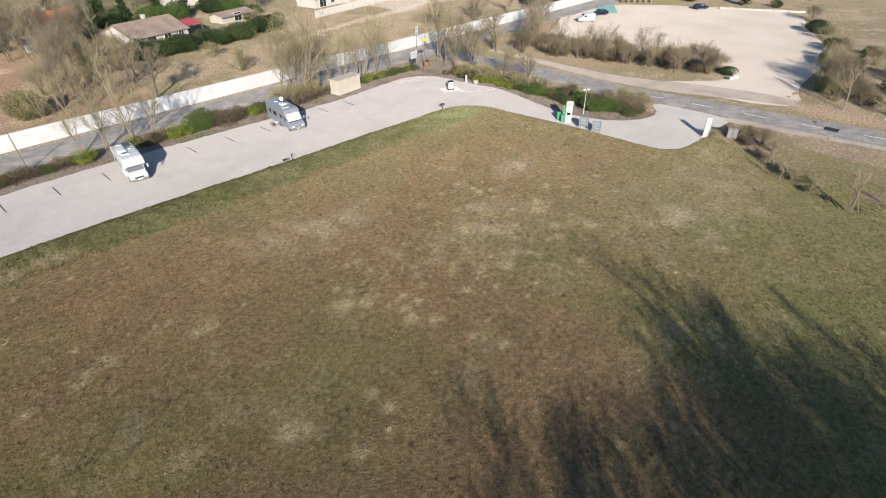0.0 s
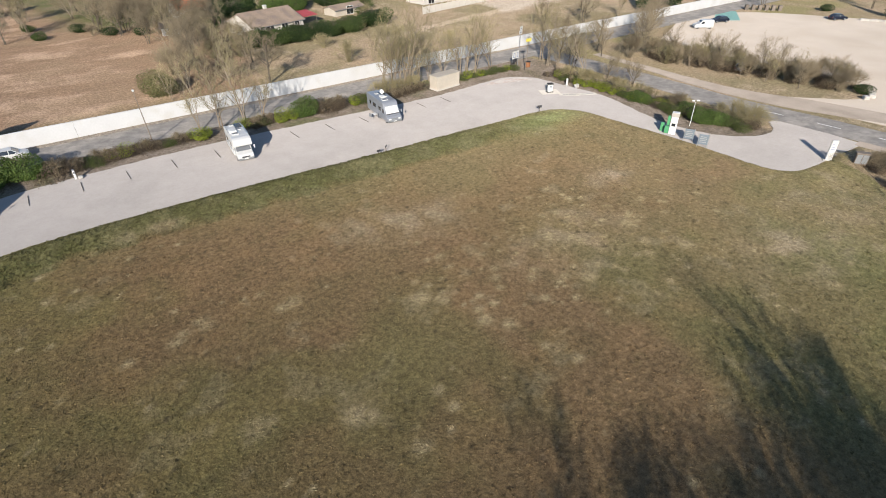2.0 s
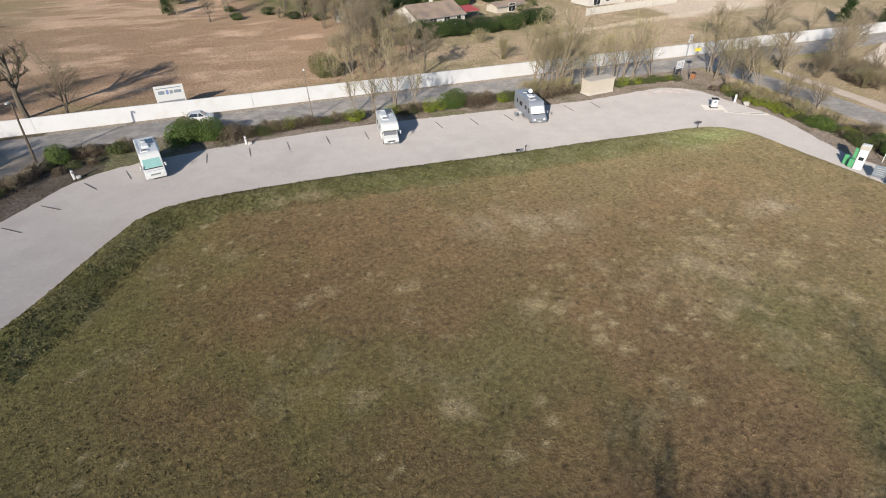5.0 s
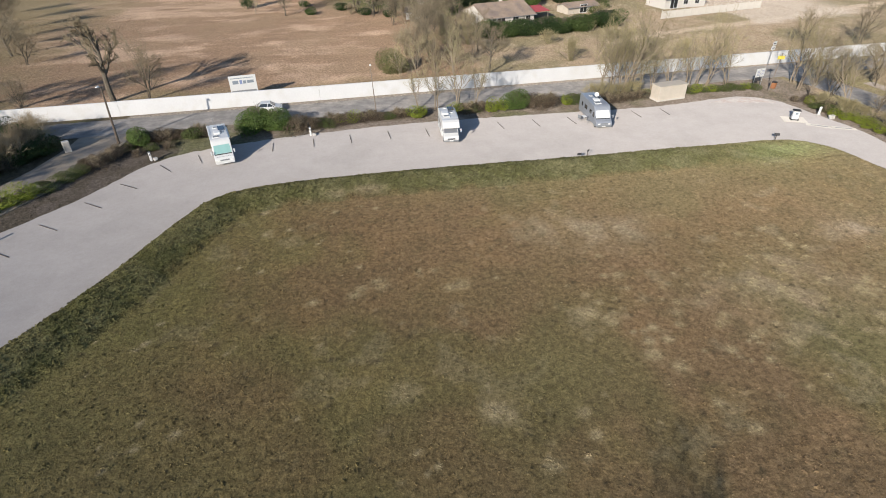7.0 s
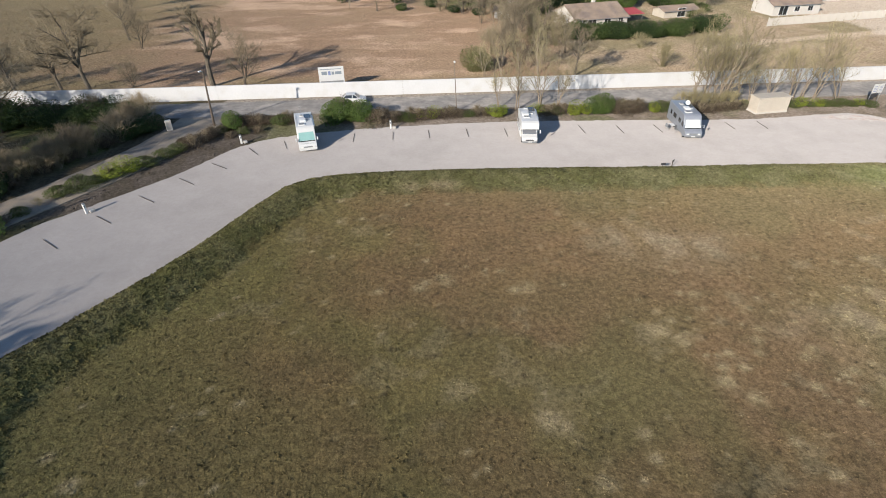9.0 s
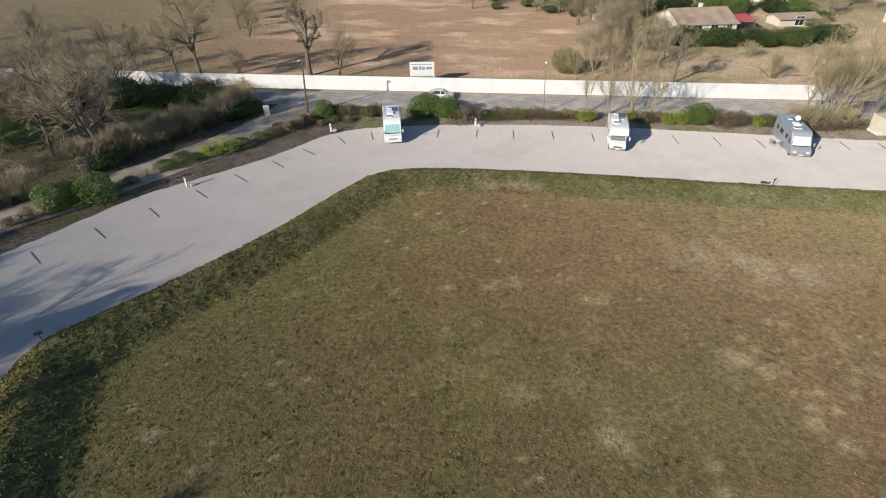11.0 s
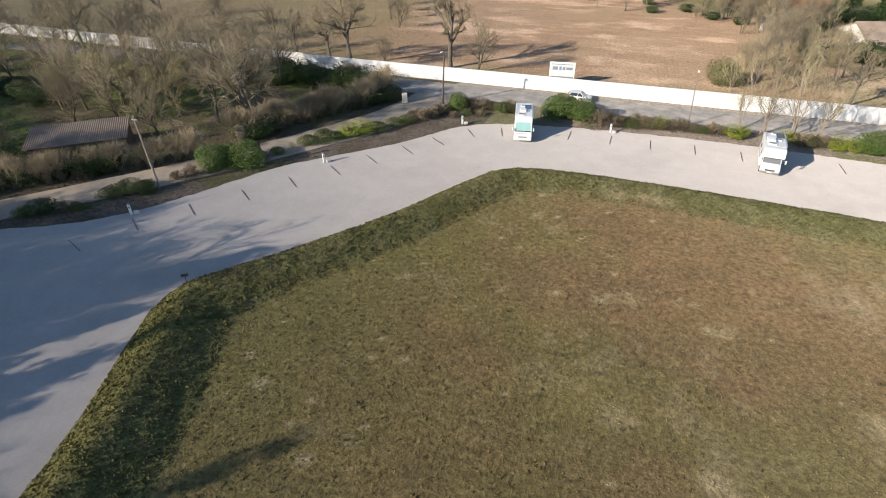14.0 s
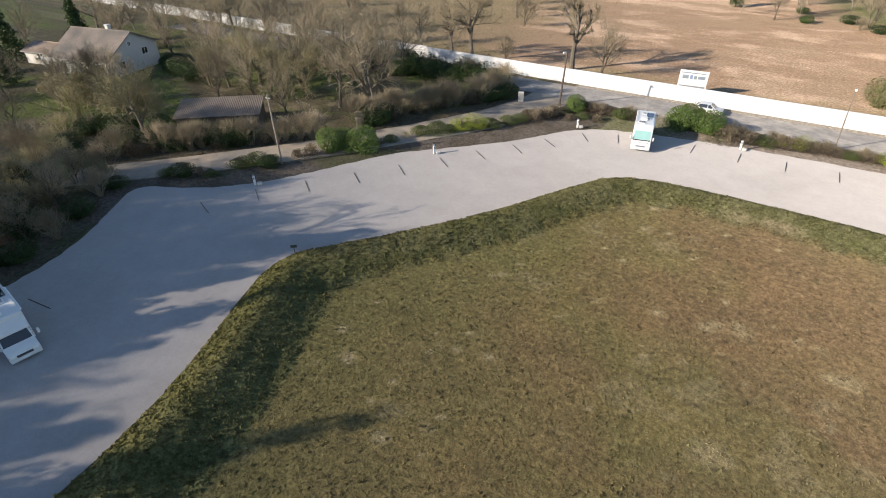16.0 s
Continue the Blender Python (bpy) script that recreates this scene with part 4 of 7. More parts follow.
    for x, y, k, s in ((14.2, 101.5, TALL_OLIVE, 1.15), (14.6, 97, ASHES[2], 0.7), (18, 97, ASHES[0], 0.8), (19, 104, GREYS[0], 0.9), (22.5, 110, GREYS[1], 1.0), (26.5, 113, ASHES[0], 1.1), (24, 121, GREYS[2], 1.0), (28.5, 132, GREYS[0], 0.95), (22, 130, ASHES[2], 1.0), (31, 107, ASHES[1], 1.0), (18.5, 112, WHIPS_GREY[0], 1.8), (33.5, 112, GREYS[1], 0.8), (21.5, 99, ASHES[1], 0.95), (24.5, 98, ASHES[2], 0.9), (31.0, 96.2, OAKS[1], 0.72), (27, 104, ASHES[1], 0.9), (49, 100, WHIPS[0], 1.6), (53, 98, ASHES[0], 0.85), (58, 101, ASHES[2], 0.9), (60, 96, WHIPS[1], 1.5),
                       (72, 97, WHIPS[0], 1.4), (100, 97, GREYS[0], 0.9), (112, 95, GREYS[1], 0.9), (126, 96, ASHES[0], 0.9)):
        plant(k, x, y, s, group=g)
    for x, y, s in ((-56, 124.5, 0.75), (-62, 133, 0.8), (-69, 150, 0.85), (-73, 160, 0.9), (-78, 172, 0.9), (-66, 141, 0.7), (-84, 185, 0.9)):
        plant(pick(GREYS + OAKS[:2]), x, y, s, group=g)
    for x, y, s in ((-51.0, 91.5, 1.3), (-57, 94, 0.9), (-44.5, 92.5, 0.62), (-66, 96, 0.8), (-75, 93.5, 0.8), (-86, 98, 0.9), (-95, 95, 0.9), (-108, 99, 1.0), (-122, 96, 0.9), (-80, 108, 0.8), (-98, 112, 0.9), (-118, 114, 1.0), (-136, 104, 1.0)):
        plant(pick(GREYS + OAKS), x, y, s, group=g)
    # gardens round the house and the wood line behind the fields
    g = "trees round the houses"
    for _ in range(46):
        x, y = R.uniform(-20, 118), R.uniform(160, 205)
        if x > 30 and y < 166:
            continue
        plant(pick(EVERGREENS[:1] + GREYS + ASHES + GARDEN), x, y, R.uniform(0.7, 1.25), group=g)
    for x, y, k, s in ((30, 156, GREYS[0], 0.9), (26, 158, GREYS[1], 0.95), (40, 160, EVERGREENS[0], 0.7), (45, 158, DARKBUSH[0], 1.8), (50, 161, EVERGREENS[1], 0.8), (56, 158, LAUREL[1], 2.0), (62, 158, LAUREL[0], 1.8), (66, 162, EVERGREENS[0], 0.7), (72, 160, DARKBUSH[1], 1.8), (33, 152, DARKBUSH[0], 1.9), (36.5, 150, GARDEN[1], 1.6), (22, 153, GREYS[2], 0.85), (78, 158, LAUREL[1], 1.8), (60, 166, EVERGREENS[1], 0.8), (46, 168, EVERGREENS[0], 0.9), (17, 158, GREYS[0], 0.9), (80, 150, OLIVE[0], 2.2), (84, 155, GREYS[0], 0.8), (75, 143, OLIVE[1], 1.6), (74, 138, WHIPS[0], 1.2)):
        plant(k, x, y, s, group=g)
    for x in np.arange(9, 36, 1.9):
        plant(pick(GREYS + DARKBUSH + WHIPS_GREY), x, 160 - (x - 9) * 0.55 + R.uniform(-3, 6), R.uniform(0.75, 1.1), group=g)
    for x in np.arange(37.0, 73, 1.8):
        y = 124.6 - 0.10 * (x - 37) + (0.45 * (x - 55) if x > 55 else 0)
        plant(pick(GARDEN + GARDEN + DARKBUSH), x, y + R.uniform(-0.6, 0.6), R.uniform(1.3, 1.7), group="hedge of the bungalow")
    for x, y, k, s in ((33, 118, WHIPS[0], 1.5), (34.5, 126, ASHES[0], 0.7), (29, 128, WHIPS_GREY[0], 1.7), (25, 136, GREYS[0], 0.7), (31, 140, GREYS[1], 0.8), (20, 142, GREYS[2], 0.8), (36, 133, WHIPS_GREY[1], 1.4), (28, 120, WHIPS[1], 1.4), (50, 114, WHIPS[1], 1.2), (64, 112, WHIPS[0], 1.1)):
        plant(k, x, y, s, group=g)
    # bed between the lane and the track
    g = "shrubs beside the track"
    for x, y, k, s in ((-55.3, 31.9, DARKBUSH[0], 0.6), (-52.8, 33.6, OLIVE[1], 0.55), (-50.6, 38.2, OLIVE[0], 1.15), (-49.0, 38.8, DARKBUSH[1], 0.55), (-45.2, 46.6, LAUREL[0], 1.0), (-42.9, 48.9, LAUREL[1], 1.05), (-46.8, 44.0, BROWN[0], 0.9), (-39.0, 56.6, OLIVE[0], 1.0), (-37.4, 58.4, OLIVE[1], 1.15),
                       (-35.2, 60.7, LIME, 1.1), (-33.6, 62.3, LIME, 1.2), (-32.2, 64.0, OLIVE[0], 1.0), (-30.9, 66.2, OLIVE[1], 0.9), (-29.6, 67.6, OLIVE[0], 0.9), (-28.2, 69.3, BROWN[0], 1.1), (-27.0, 71.3, BROWN[1], 1.0), (-41.0, 52.5, OLIVE[1], 0.7)):
        plant(k, x, y, s * 1.12, group=g, stretch=1.15 if k in LAUREL else 1.05)
    for x, y, k, s in ((-51.8, 37.0, OLIVE[1], 1.0), (-49.6, 39.6, OLIVE[0], 0.9), (-44.2, 47.8, LAUREL[1], 0.8), (-47.8, 42.6, BROWN[1], 0.8), (-41.6, 50.6, BROWN[0], 0.8), (-40.0, 54.6, WHIPS[0], 0.35), (-36.2, 59.6, OLIVE[0], 0.9), (-34.6, 61.4, OLIVE[1], 0.85), (-29.4, 69.6, BROWN[1], 1.0), (-27.8, 70.6, WHIPS_GREY[0], 0.4), (-26.4, 72.8, BROWN[0], 1.15),
                       (-25.4, 74.2, OLIVE[0], 0.8), (-24.0, 72.0, BROWN[1], 0.7), (-22.6, 73.6, OLIVE[1], 0.75), (-20.6, 73.8, BROWN[0], 0.7), (-54.0, 33.0, BROWN[1], 0.8), (-57.0, 30.8, OLIVE[0], 0.8)):
        plant(k, x, y, s, group=g)
    # hedge and copse west of the track
    g = "hedge along the track"
    for t in np.linspace(0, 1, 22):
        x, y = -36 - 12.5 * t, 77.5 - 22.5 * t
        plant(pick(BROWN + DARKBUSH[:1] + WHIPS_GREY), x + R.uniform(-0.7, 0.7), y + R.uniform(-0.7, 0.7), R.uniform(1.1, 1.45), group=g)
        if R.random() < 0.45:
            plant(pick(WHIPS_GREY + WHIPS), x - 1.4 + R.uniform(-0.7, 0.7), y + R.uniform(-0.7, 0.7), R.uniform(1.0, 1.35), group=g)
    for t in np.linspace(0, 1, 30):
        x, y = -39 - 44 * t, 80.4 - 1.5 * t
        plant(pick(DARKBUSH + DARKBUSH + GARDEN + WHIPS_GREY), x + R.uniform(-1, 1), y + R.uniform(-1.2, 1.2), R.uniform(1.1, 1.5), group=g)
    for t in np.linspace(0, 1, 17):
        x, y = -50.6 - 17.0 * t, 47.6 - 16.5 * t
        plant(pick(WHIPS_GREY + BROWN), x + R.uniform(-0.4, 0.4), y + R.uniform(-0.4, 0.4), R.uniform(0.95, 1.25), group=g)
    g = "trees of the copse"
    plant(OAKS[0], -48.4, 57.6, 1.25, 200, g)
    plant(OAKS[2], -51.5, 62.5, 1.1, 20, g)
    plant(OAKS[1], -55.5, 59.0, 0.95, 120, g)
    for x, y, k, s in ((-61.5, 68.8, OAKS[1], 1.0), (-56, 70, GREYS[0], 1.1), (-66, 62, GREYS[1], 1.1), (-72, 68, GREYS[2], 1.15), (-78.5, 61, OAKS[2], 1.0), (-66, 77, OAKS[0], 1.0), (-78, 76, GREYS[0], 1.15), (-88, 68, ASHES[0], 1.2), (-92, 78, GREYS[1], 1.15), (-60, 82, DARKBUSH[0], 1.5), (-57, 77, OAKS[1], 0.8),
                       (-70, 84, DARKBUSH[1], 1.4), (-84, 82, GREYS[2], 1.1), (-102, 74, GREYS[0], 1.1), (-110, 84, OAKS[1], 1.1), (-70, 55, GREYS[1], 0.9), (-82, 56, ASHES[1], 1.0), (-75, 52, GREYS[0], 0.9), (-86, 62, GREYS[2], 1.0), (-96, 66, GREYS[1], 1.0), (-82, 70, GREYS[0], 1.0), (-74, 80, GREYS[1], 0.9),
                       (-82, 41, GREYS[2], 0.75), (-89, 41, WHIPS_GREY[1], 2.0), (-94, 46, GREYS[1], 0.72), (-75, 40, WHIPS[1], 1.9), (-97, 40, WHIPS_GREY[0], 2.0), (-91, 36, GREYS[2], 0.6), (-74, 36, DARKBUSH[0], 1.1), (-77.5, 33.5, DARKBUSH[1], 1.1), (-84, 35, WHIPS[0], 2.0), (-70.5, 38.5, DARKBUSH[1], 1.1), (-100, 46, WHIPS_GREY[1], 2.0), (-104, 42, GREYS[0], 0.7),
                       (-104, 34, GREYS[1], 0.9), (-112, 38, EVERGREENS[0], 0.9), (-118, 62, GREYS[0], 1.1), (-112, 68, GREYS[2], 1.15), (-124, 74, OAKS[0], 1.1), (-130, 60, EVERGREENS[1], 1.0), (-128, 46, EVERGREENS[0], 1.0), (-136, 84, GREYS[1], 1.1), (-120, 86, GREYS[2], 1.1), (-142, 70, OAKS[2], 1.1), (-104, 64, GREYS[1], 0.9), (-114, 76, GREYS[0], 1.0), (-126, 66, GREYS[2], 1.0), (-134, 74, GREYS[0], 1.1), (-122, 56, EVERGREENS[1], 0.8), (-98, 84, GREYS[2], 1.0),
                       (-118, 30, EVERGREENS[1], 0.9), (-126, 36, EVERGREENS[0], 1.0), (-110, 26, GREYS[2], 0.9), (-136, 52, GREYS[1], 1.0)):
        plant(k, x, y, s, group=g)
    for t in np.linspace(0, 1, 12):
        plant(pick(DARKBUSH + BROWN[:1]), -57.6 - 10.5 * t + R.uniform(-0.3, 0.3), 42.2 - 9.3 * t + R.uniform(-0.3, 0.3), R.uniform(0.85, 1.05), group="hedge along the track", stretch=1.2)
    for t in np.linspace(0, 1, 9):
        plant(pick(DARKBUSH), -86 - 12 * t, 57.5 + 2.5 * t + R.uniform(-0.8, 0.8), R.uniform(0.9, 1.2), group="garden hedge of the villa")
    # thicket at the south-western corner of the lane
    g = "thicket beside the lane"
    for x, y, k, s in ((-53.4, 9, DARKBUSH[0], 0.9), (-52.8, 13, DARKBUSH[1], 0.85), (-54, 17, WHIPS_GREY[0], 1.0), (-56.4, 20.5, DARKBUSH[0], 0.8), (-59, 24, WHIPS_GREY[1], 1.0), (-61.5, 26, WHIPS[0], 1.0), (-57, 12, WHIPS_GREY[1], 1.3), (-58, 16, DARKBUSH[1], 1.0),
                       (-62, 20, WHIPS[1], 1.3), (-66, 24, WHIPS_GREY[0], 1.2), (-70, 22, WHIPS[0], 1.3), (-66, 16, DARKBUSH[0], 1.2), (-72, 27.5, DARKBUSH[1], 0.8), (-76, 29, DARKBUSH[0], 0.9), (-80, 31, WHIPS[1], 1.2), (-60, 8, WHIPS_GREY[0], 1.4), (-64, 11, WHIPS[1], 1.5), (-53.6, 4, DARKBUSH[0], 0.9), (-57, 4, WHIPS_GREY[1], 1.4),
                       (-68, 30.0, DARKBUSH[1], 0.7), (-55.5, 0, DARKBUSH[1], 1.2), (-74, 17, WHIPS_GREY[0], 1.5), (-82, 24, GREYS[0], 0.6), (-88, 28, GREYS[1], 0.7)):
        plant(k, x, y, s, group=g)
    for x, y, k, s in ((-54.5, 11, WHIPS_GREY[0], 1.6), (-56, 15, GREYS[0], 0.5), (-60, 20, GREYS[1], 0.55), (-64, 24, GREYS[2], 0.5), (-58, 8, DARKBUSH[0], 1.5), (-62, 14, DARKBUSH[1], 1.5), (-68, 20, DARKBUSH[0], 1.3), (-74, 24, WHIPS_GREY[1], 1.7), (-64, 27.5, WHIPS_GREY[0], 1.2), (-59.5, 26, DARKBUSH[0], 0.6), (-55.6, 6, DARKBUSH[1], 1.4), (-60, 2, DARKBUSH[0], 1.7)):
        plant(k, x, y, s, group=g)
    for x, y, k, s in ((-58.2, 13.5, 0, 0.62), (-60.5, 17.5, 1, 0.66), (-62.8, 22.0, 0, 0.6), (-66, 20, 1, 0.75), (-64.5, 25.2, 1, 0.5), (-70, 25.5, 0, 0.62), (-61.5, 12, 1, 0.7), (-74.5, 27, 1, 0.6)):
        plant(ORCHARD[k], x, y, s, group=g)
    g = "garden trees behind the hedge"
    for x, y, k, s in ((-69.0, 36.0, 0, 1.25), (-76, 38, 1, 1.1), (-83, 37.5, 0, 1.0), (-78.4, 57.0, 1, 1.2), (-74.5, 60.5, 0, 1.15), (-70.5, 59.0, 1, 1.0), (-95, 38, 1, 0.75), (-63.0, 60.0, 0, 1.1), (-82.5, 62.5, 1, 1.1)):
        plant(ORCHARD[k], x, y, s, group=g)
    plant(GREYS[0], -59.6, 52.2, 0.85, 30, g, label="slender leafless tree with pale grey twigs")
    g = "trees that shade the lane"
    for x, y, k, h in ((-14.2, 18.2, SPIRE, 17), (-20.5, 10.8, EVERGREENS[0], 15), (-24.6, 27.2, SPIRE, 16), (-26.5, 37.8, OAKS[0], 16), (-28.6, 34.6, EVERGREENS[1], 15), (-32.0, 31.5, EVERGREENS[0], 14), (-36, 34.5, OAKS[1], 15), (-38.5, 40.0, OAKS[2], 14),
                       (-41.5, 37, OAKS[0], 14), (-41, 31, OAKS[1], 14), (-36.5, 27.5, OAKS[2], 15), (-33, 24.5, EVERGREENS[0], 14), (-36.5, 21.5, GREYS[1], 15), (-40.3, 25, GREYS[0], 15), (-41.0, 20.0, EVERGREENS[1], 15), (-37.0, 17.0, EVERGREENS[0], 13), (-44, 18, OAKS[2], 14),
                       (-33.0, 28.5, POPLARS[0], 17), (-31.0, 16.5, GREYS[1], 15), (-34.0, 12.0, GREYS[2], 15), (-44.5, 42.0, OAKS[1], 14), (-48.0, 38.0, OAKS[2], 14), (-41.0, 44.5, GREYS[0], 15), (-35.0, 38.0, GREYS[1], 16), (-32, 36.5, OAKS[2], 15),
                       (-31.7, 18.6, EVERGREENS[0], 15), (-32.3, 14.6, EVERGREENS[1], 15), (-37.5, 15.2, GREYS[1], 15), (-32.2, 16.4, GREYS[0], 16), (-31.5, 13.3, OAKS[1], 16), (-35.7, 18.1, GREYS[2], 16), (-27.6, 8.4, EVERGREENS[0], 21), (-31.5, 8.0, EVERGREENS[1], 21), (-36.0, 9.0, EVERGREENS[1], 20), (-40, 9.5, EVERGREENS[0], 18), (-33.0, 4.0, EVERGREENS[1], 20), (-25.5, 5.5, OAKS[1], 16), (-43, 10, EVERGREENS[0], 13), (-24, 2, EVERGREENS[1], 16), (-28, 2, EVERGREENS[0], 20)):
        by_shadow(k, x, y, h, g)
    g = "tall trees behind the field"
    for x, y, k, h in ((42.3, 13.6, 0, 21), (44.4, 6.6, 1, 21), (43.8, -0.8, 2, 21), (39.0, 8.4, 2, 20), (40.5, 2.5, 0, 20), (41.5, -5.0, 1, 19), (35.0, 6.0, 1, 19), (28.2, 12.4, 2, 19), (24.4, 14.0, 0, 19), (26.0, 9.8, 1, 18), (37.0, 10.8, 0, 19), (31.0, 4.0, 0, 18), (22.0, 10.5, 2, 17)):
        by_shadow(POPLARS[k], x, y, h, g)
    # east: island hedge, trees beyond the side road, ditch row
    g = "shrubs of the roadside island"
    for t in np.linspace(0, 1, 20):
        x, y = 99 + 7.5 * t ** 1.5, 66 - 33 * t
        plant(pick(BROWN + WHIPS_GREY + BROWN), x + R.uniform(-1, 1), y + R.uniform(-0.6, 0.6), R.uniform(1.0, 1.6), group=g)
        plant(pick(WHIPS + WHIPS_GREY + BROWN), x + 4 + R.uniform(-1, 1), y + R.uniform(-0.6, 0.6), R.uniform(0.9, 1.4), group=g)
    for x, y, k, s in ((107.5, 30.6, DARKBUSH[0], 0.7), (102, 38, GREYS[0], 0.55), (106, 33.5, ASHES[1], 0.55), (105, 40, ASHES[2], 0.6), (101, 43.5, ASHES[0], 0.62), (107, 47, GREYS[1], 0.6), (101, 52, ASHES[1], 0.65), (106, 58, GREYS[0], 0.6), (99, 57, ASHES[2], 0.6), (102, 63, GREYS[1], 0.65), (104, 43, GREYS[1], 0.6), (99.5, 47, ASHES[0], 0.5), (104, 54, GREYS[2], 0.62), (108, 36, GREYS[2], 0.55), (97.5, 61, WHIPS[0], 1.3), (95.5, 68, WHIPS_GREY[0], 1.5), (92, 72, GREYS[0], 0.7), (100, 70, GREYS[1], 0.8), (106, 72, GREYS[2], 0.8), (112, 76, GREYS[0], 0.9), (95, 76, OAKS[0], 0.7), (118, 80, GREYS[1], 0.8), (128, 86.5, GREYS[2], 0.8)):
        plant(k, x, y, s, group=g)
    g = "trees beyond the side road"
    plant(YOUNG, 100.2, 10.6, 1.55, 20, g)
    for x, y, k, s in ((106.5, 13.8, ASHES[0], 0.62), (110.5, 15.0, GREYS[1], 0.6), (114.5, 14.5, GREYS[0], 0.6), (118.0, 16.0, ASHES[2], 0.6), (104.0, 9.0, WHIPS_GREY[1], 1.2), (107.5, 11.0, WHIPS_GREY[0], 1.3), (121.0, 17.5, WHIPS[1], 1.2), (130.0, 18.5, WHIPS_GREY[0], 1.1)):
        plant(k, x, y, s, group=g)
    for x, y, k, s in ((104, 12.5, WHIPS[0], 1.2), (108.0, 15.0, TALL_OLIVE, 0.75), (112, 15.5, ASHES[1], 0.85), (109.5, 12.5, GREYS[2], 0.75), (111.5, 13.5, WHIPS[1], 1.4), (110, 10, BROWN[0], 1.6), (106, 8, BROWN[1], 1.5), (116, 16.5, WHIPS[0], 1.3), (119, 13, EVERGREENS[0], 0.5), (124, 16.5, WHIPS_GREY[0], 1.2), (127.5, 19, TALL_OLIVE, 0.7), (115, 7, EVERGREENS[1], 0.6), (110, 3, WHIPS_GREY[1], 1.3), (104, 2, BROWN[0], 1.5), (120, 4, GREYS[0], 0.7),
                       (102, 5, WHIPS[1], 1.1), (113, -2, EVERGREENS[0], 0.6), (106, -6, DARKBUSH[0], 1.3), (135, 18.5, WHIPS_GREY[0], 1.3), (141, 21, DARKBUSH[1], 1.0), (148, 23.5, WHIPS[0], 1.3), (155, 28, DARKBUSH[1], 1.3), (160, 28.5, BROWN[0], 1.6), (168, 31.5, WHIPS_GREY[0], 1.3), (132, 12, WHIPS[0], 1.3), (140, 14, BROWN[1], 1.5), (126, 8, BROWN[0], 1.7)):
        plant(k, x, y, s, group=g)
    for x, y, s in ((180, 52, 0.7), (183, 44, 0.8), (176, 66, 0.8), (170, 80, 0.9), (160, 92, 0.9), (150, 95, 0.8), (190, 60, 0.9), (200, 40, 0.9), (196, 75, 1.0), (140, 98, 0.9), (185, 90, 1.0)):
        plant(pick(EVERGREENS + GREYS + DARKBUSH), x, y, s, group=g)
    g = "scrub along the ditch"
    for t in np.linspace(0, 1, 12) ** 1.4:
        q = DITCH[int(t * (len(DITCH) * 0.62))]
        plant(pick(WHIPS_GREY + BROWN + BROWN), q[0] + 0.5 + R.uniform(-0.3, 0.3), q[1] + R.uniform(-0.3, 0.3), R.uniform(0.35, 0.5) * (1.5 - 1.05 * t), group=g, z=-0.25)
    g = "young trees along the ditch"
    for x, y, k, s in ((77.8, 15.4, WHIPS_GREY[0], 0.75), (78.4, 17.4, WHIPS_GREY[1], 0.7), (76.4, 13.6, WHIPS_GREY[1], 0.5), (72.6, 12.8, YOUNG, 0.55), (68.0, 10.3, YOUNG, 0.62), (66.0, 6.8, YOUNG, 0.5), (67.2, 5.1, YOUNG, 0.45), (65.7, 2.6, YOUNG, 1.0), (66.4, -3.5, YOUNG, 0.8), (75.6, 21.0, WHIPS[0], 0.55)):
        plant(k, x, y, s, group=g)


plant_all()

# ---------------------------------------------------------------- grass and ground cover
M_TUFT = material("grass_tufts", (0.13, 0.11, 0.05), 0.9, vary=0.15, scale=1.0, fine=5.0, spec=0.15, attribute="tint")


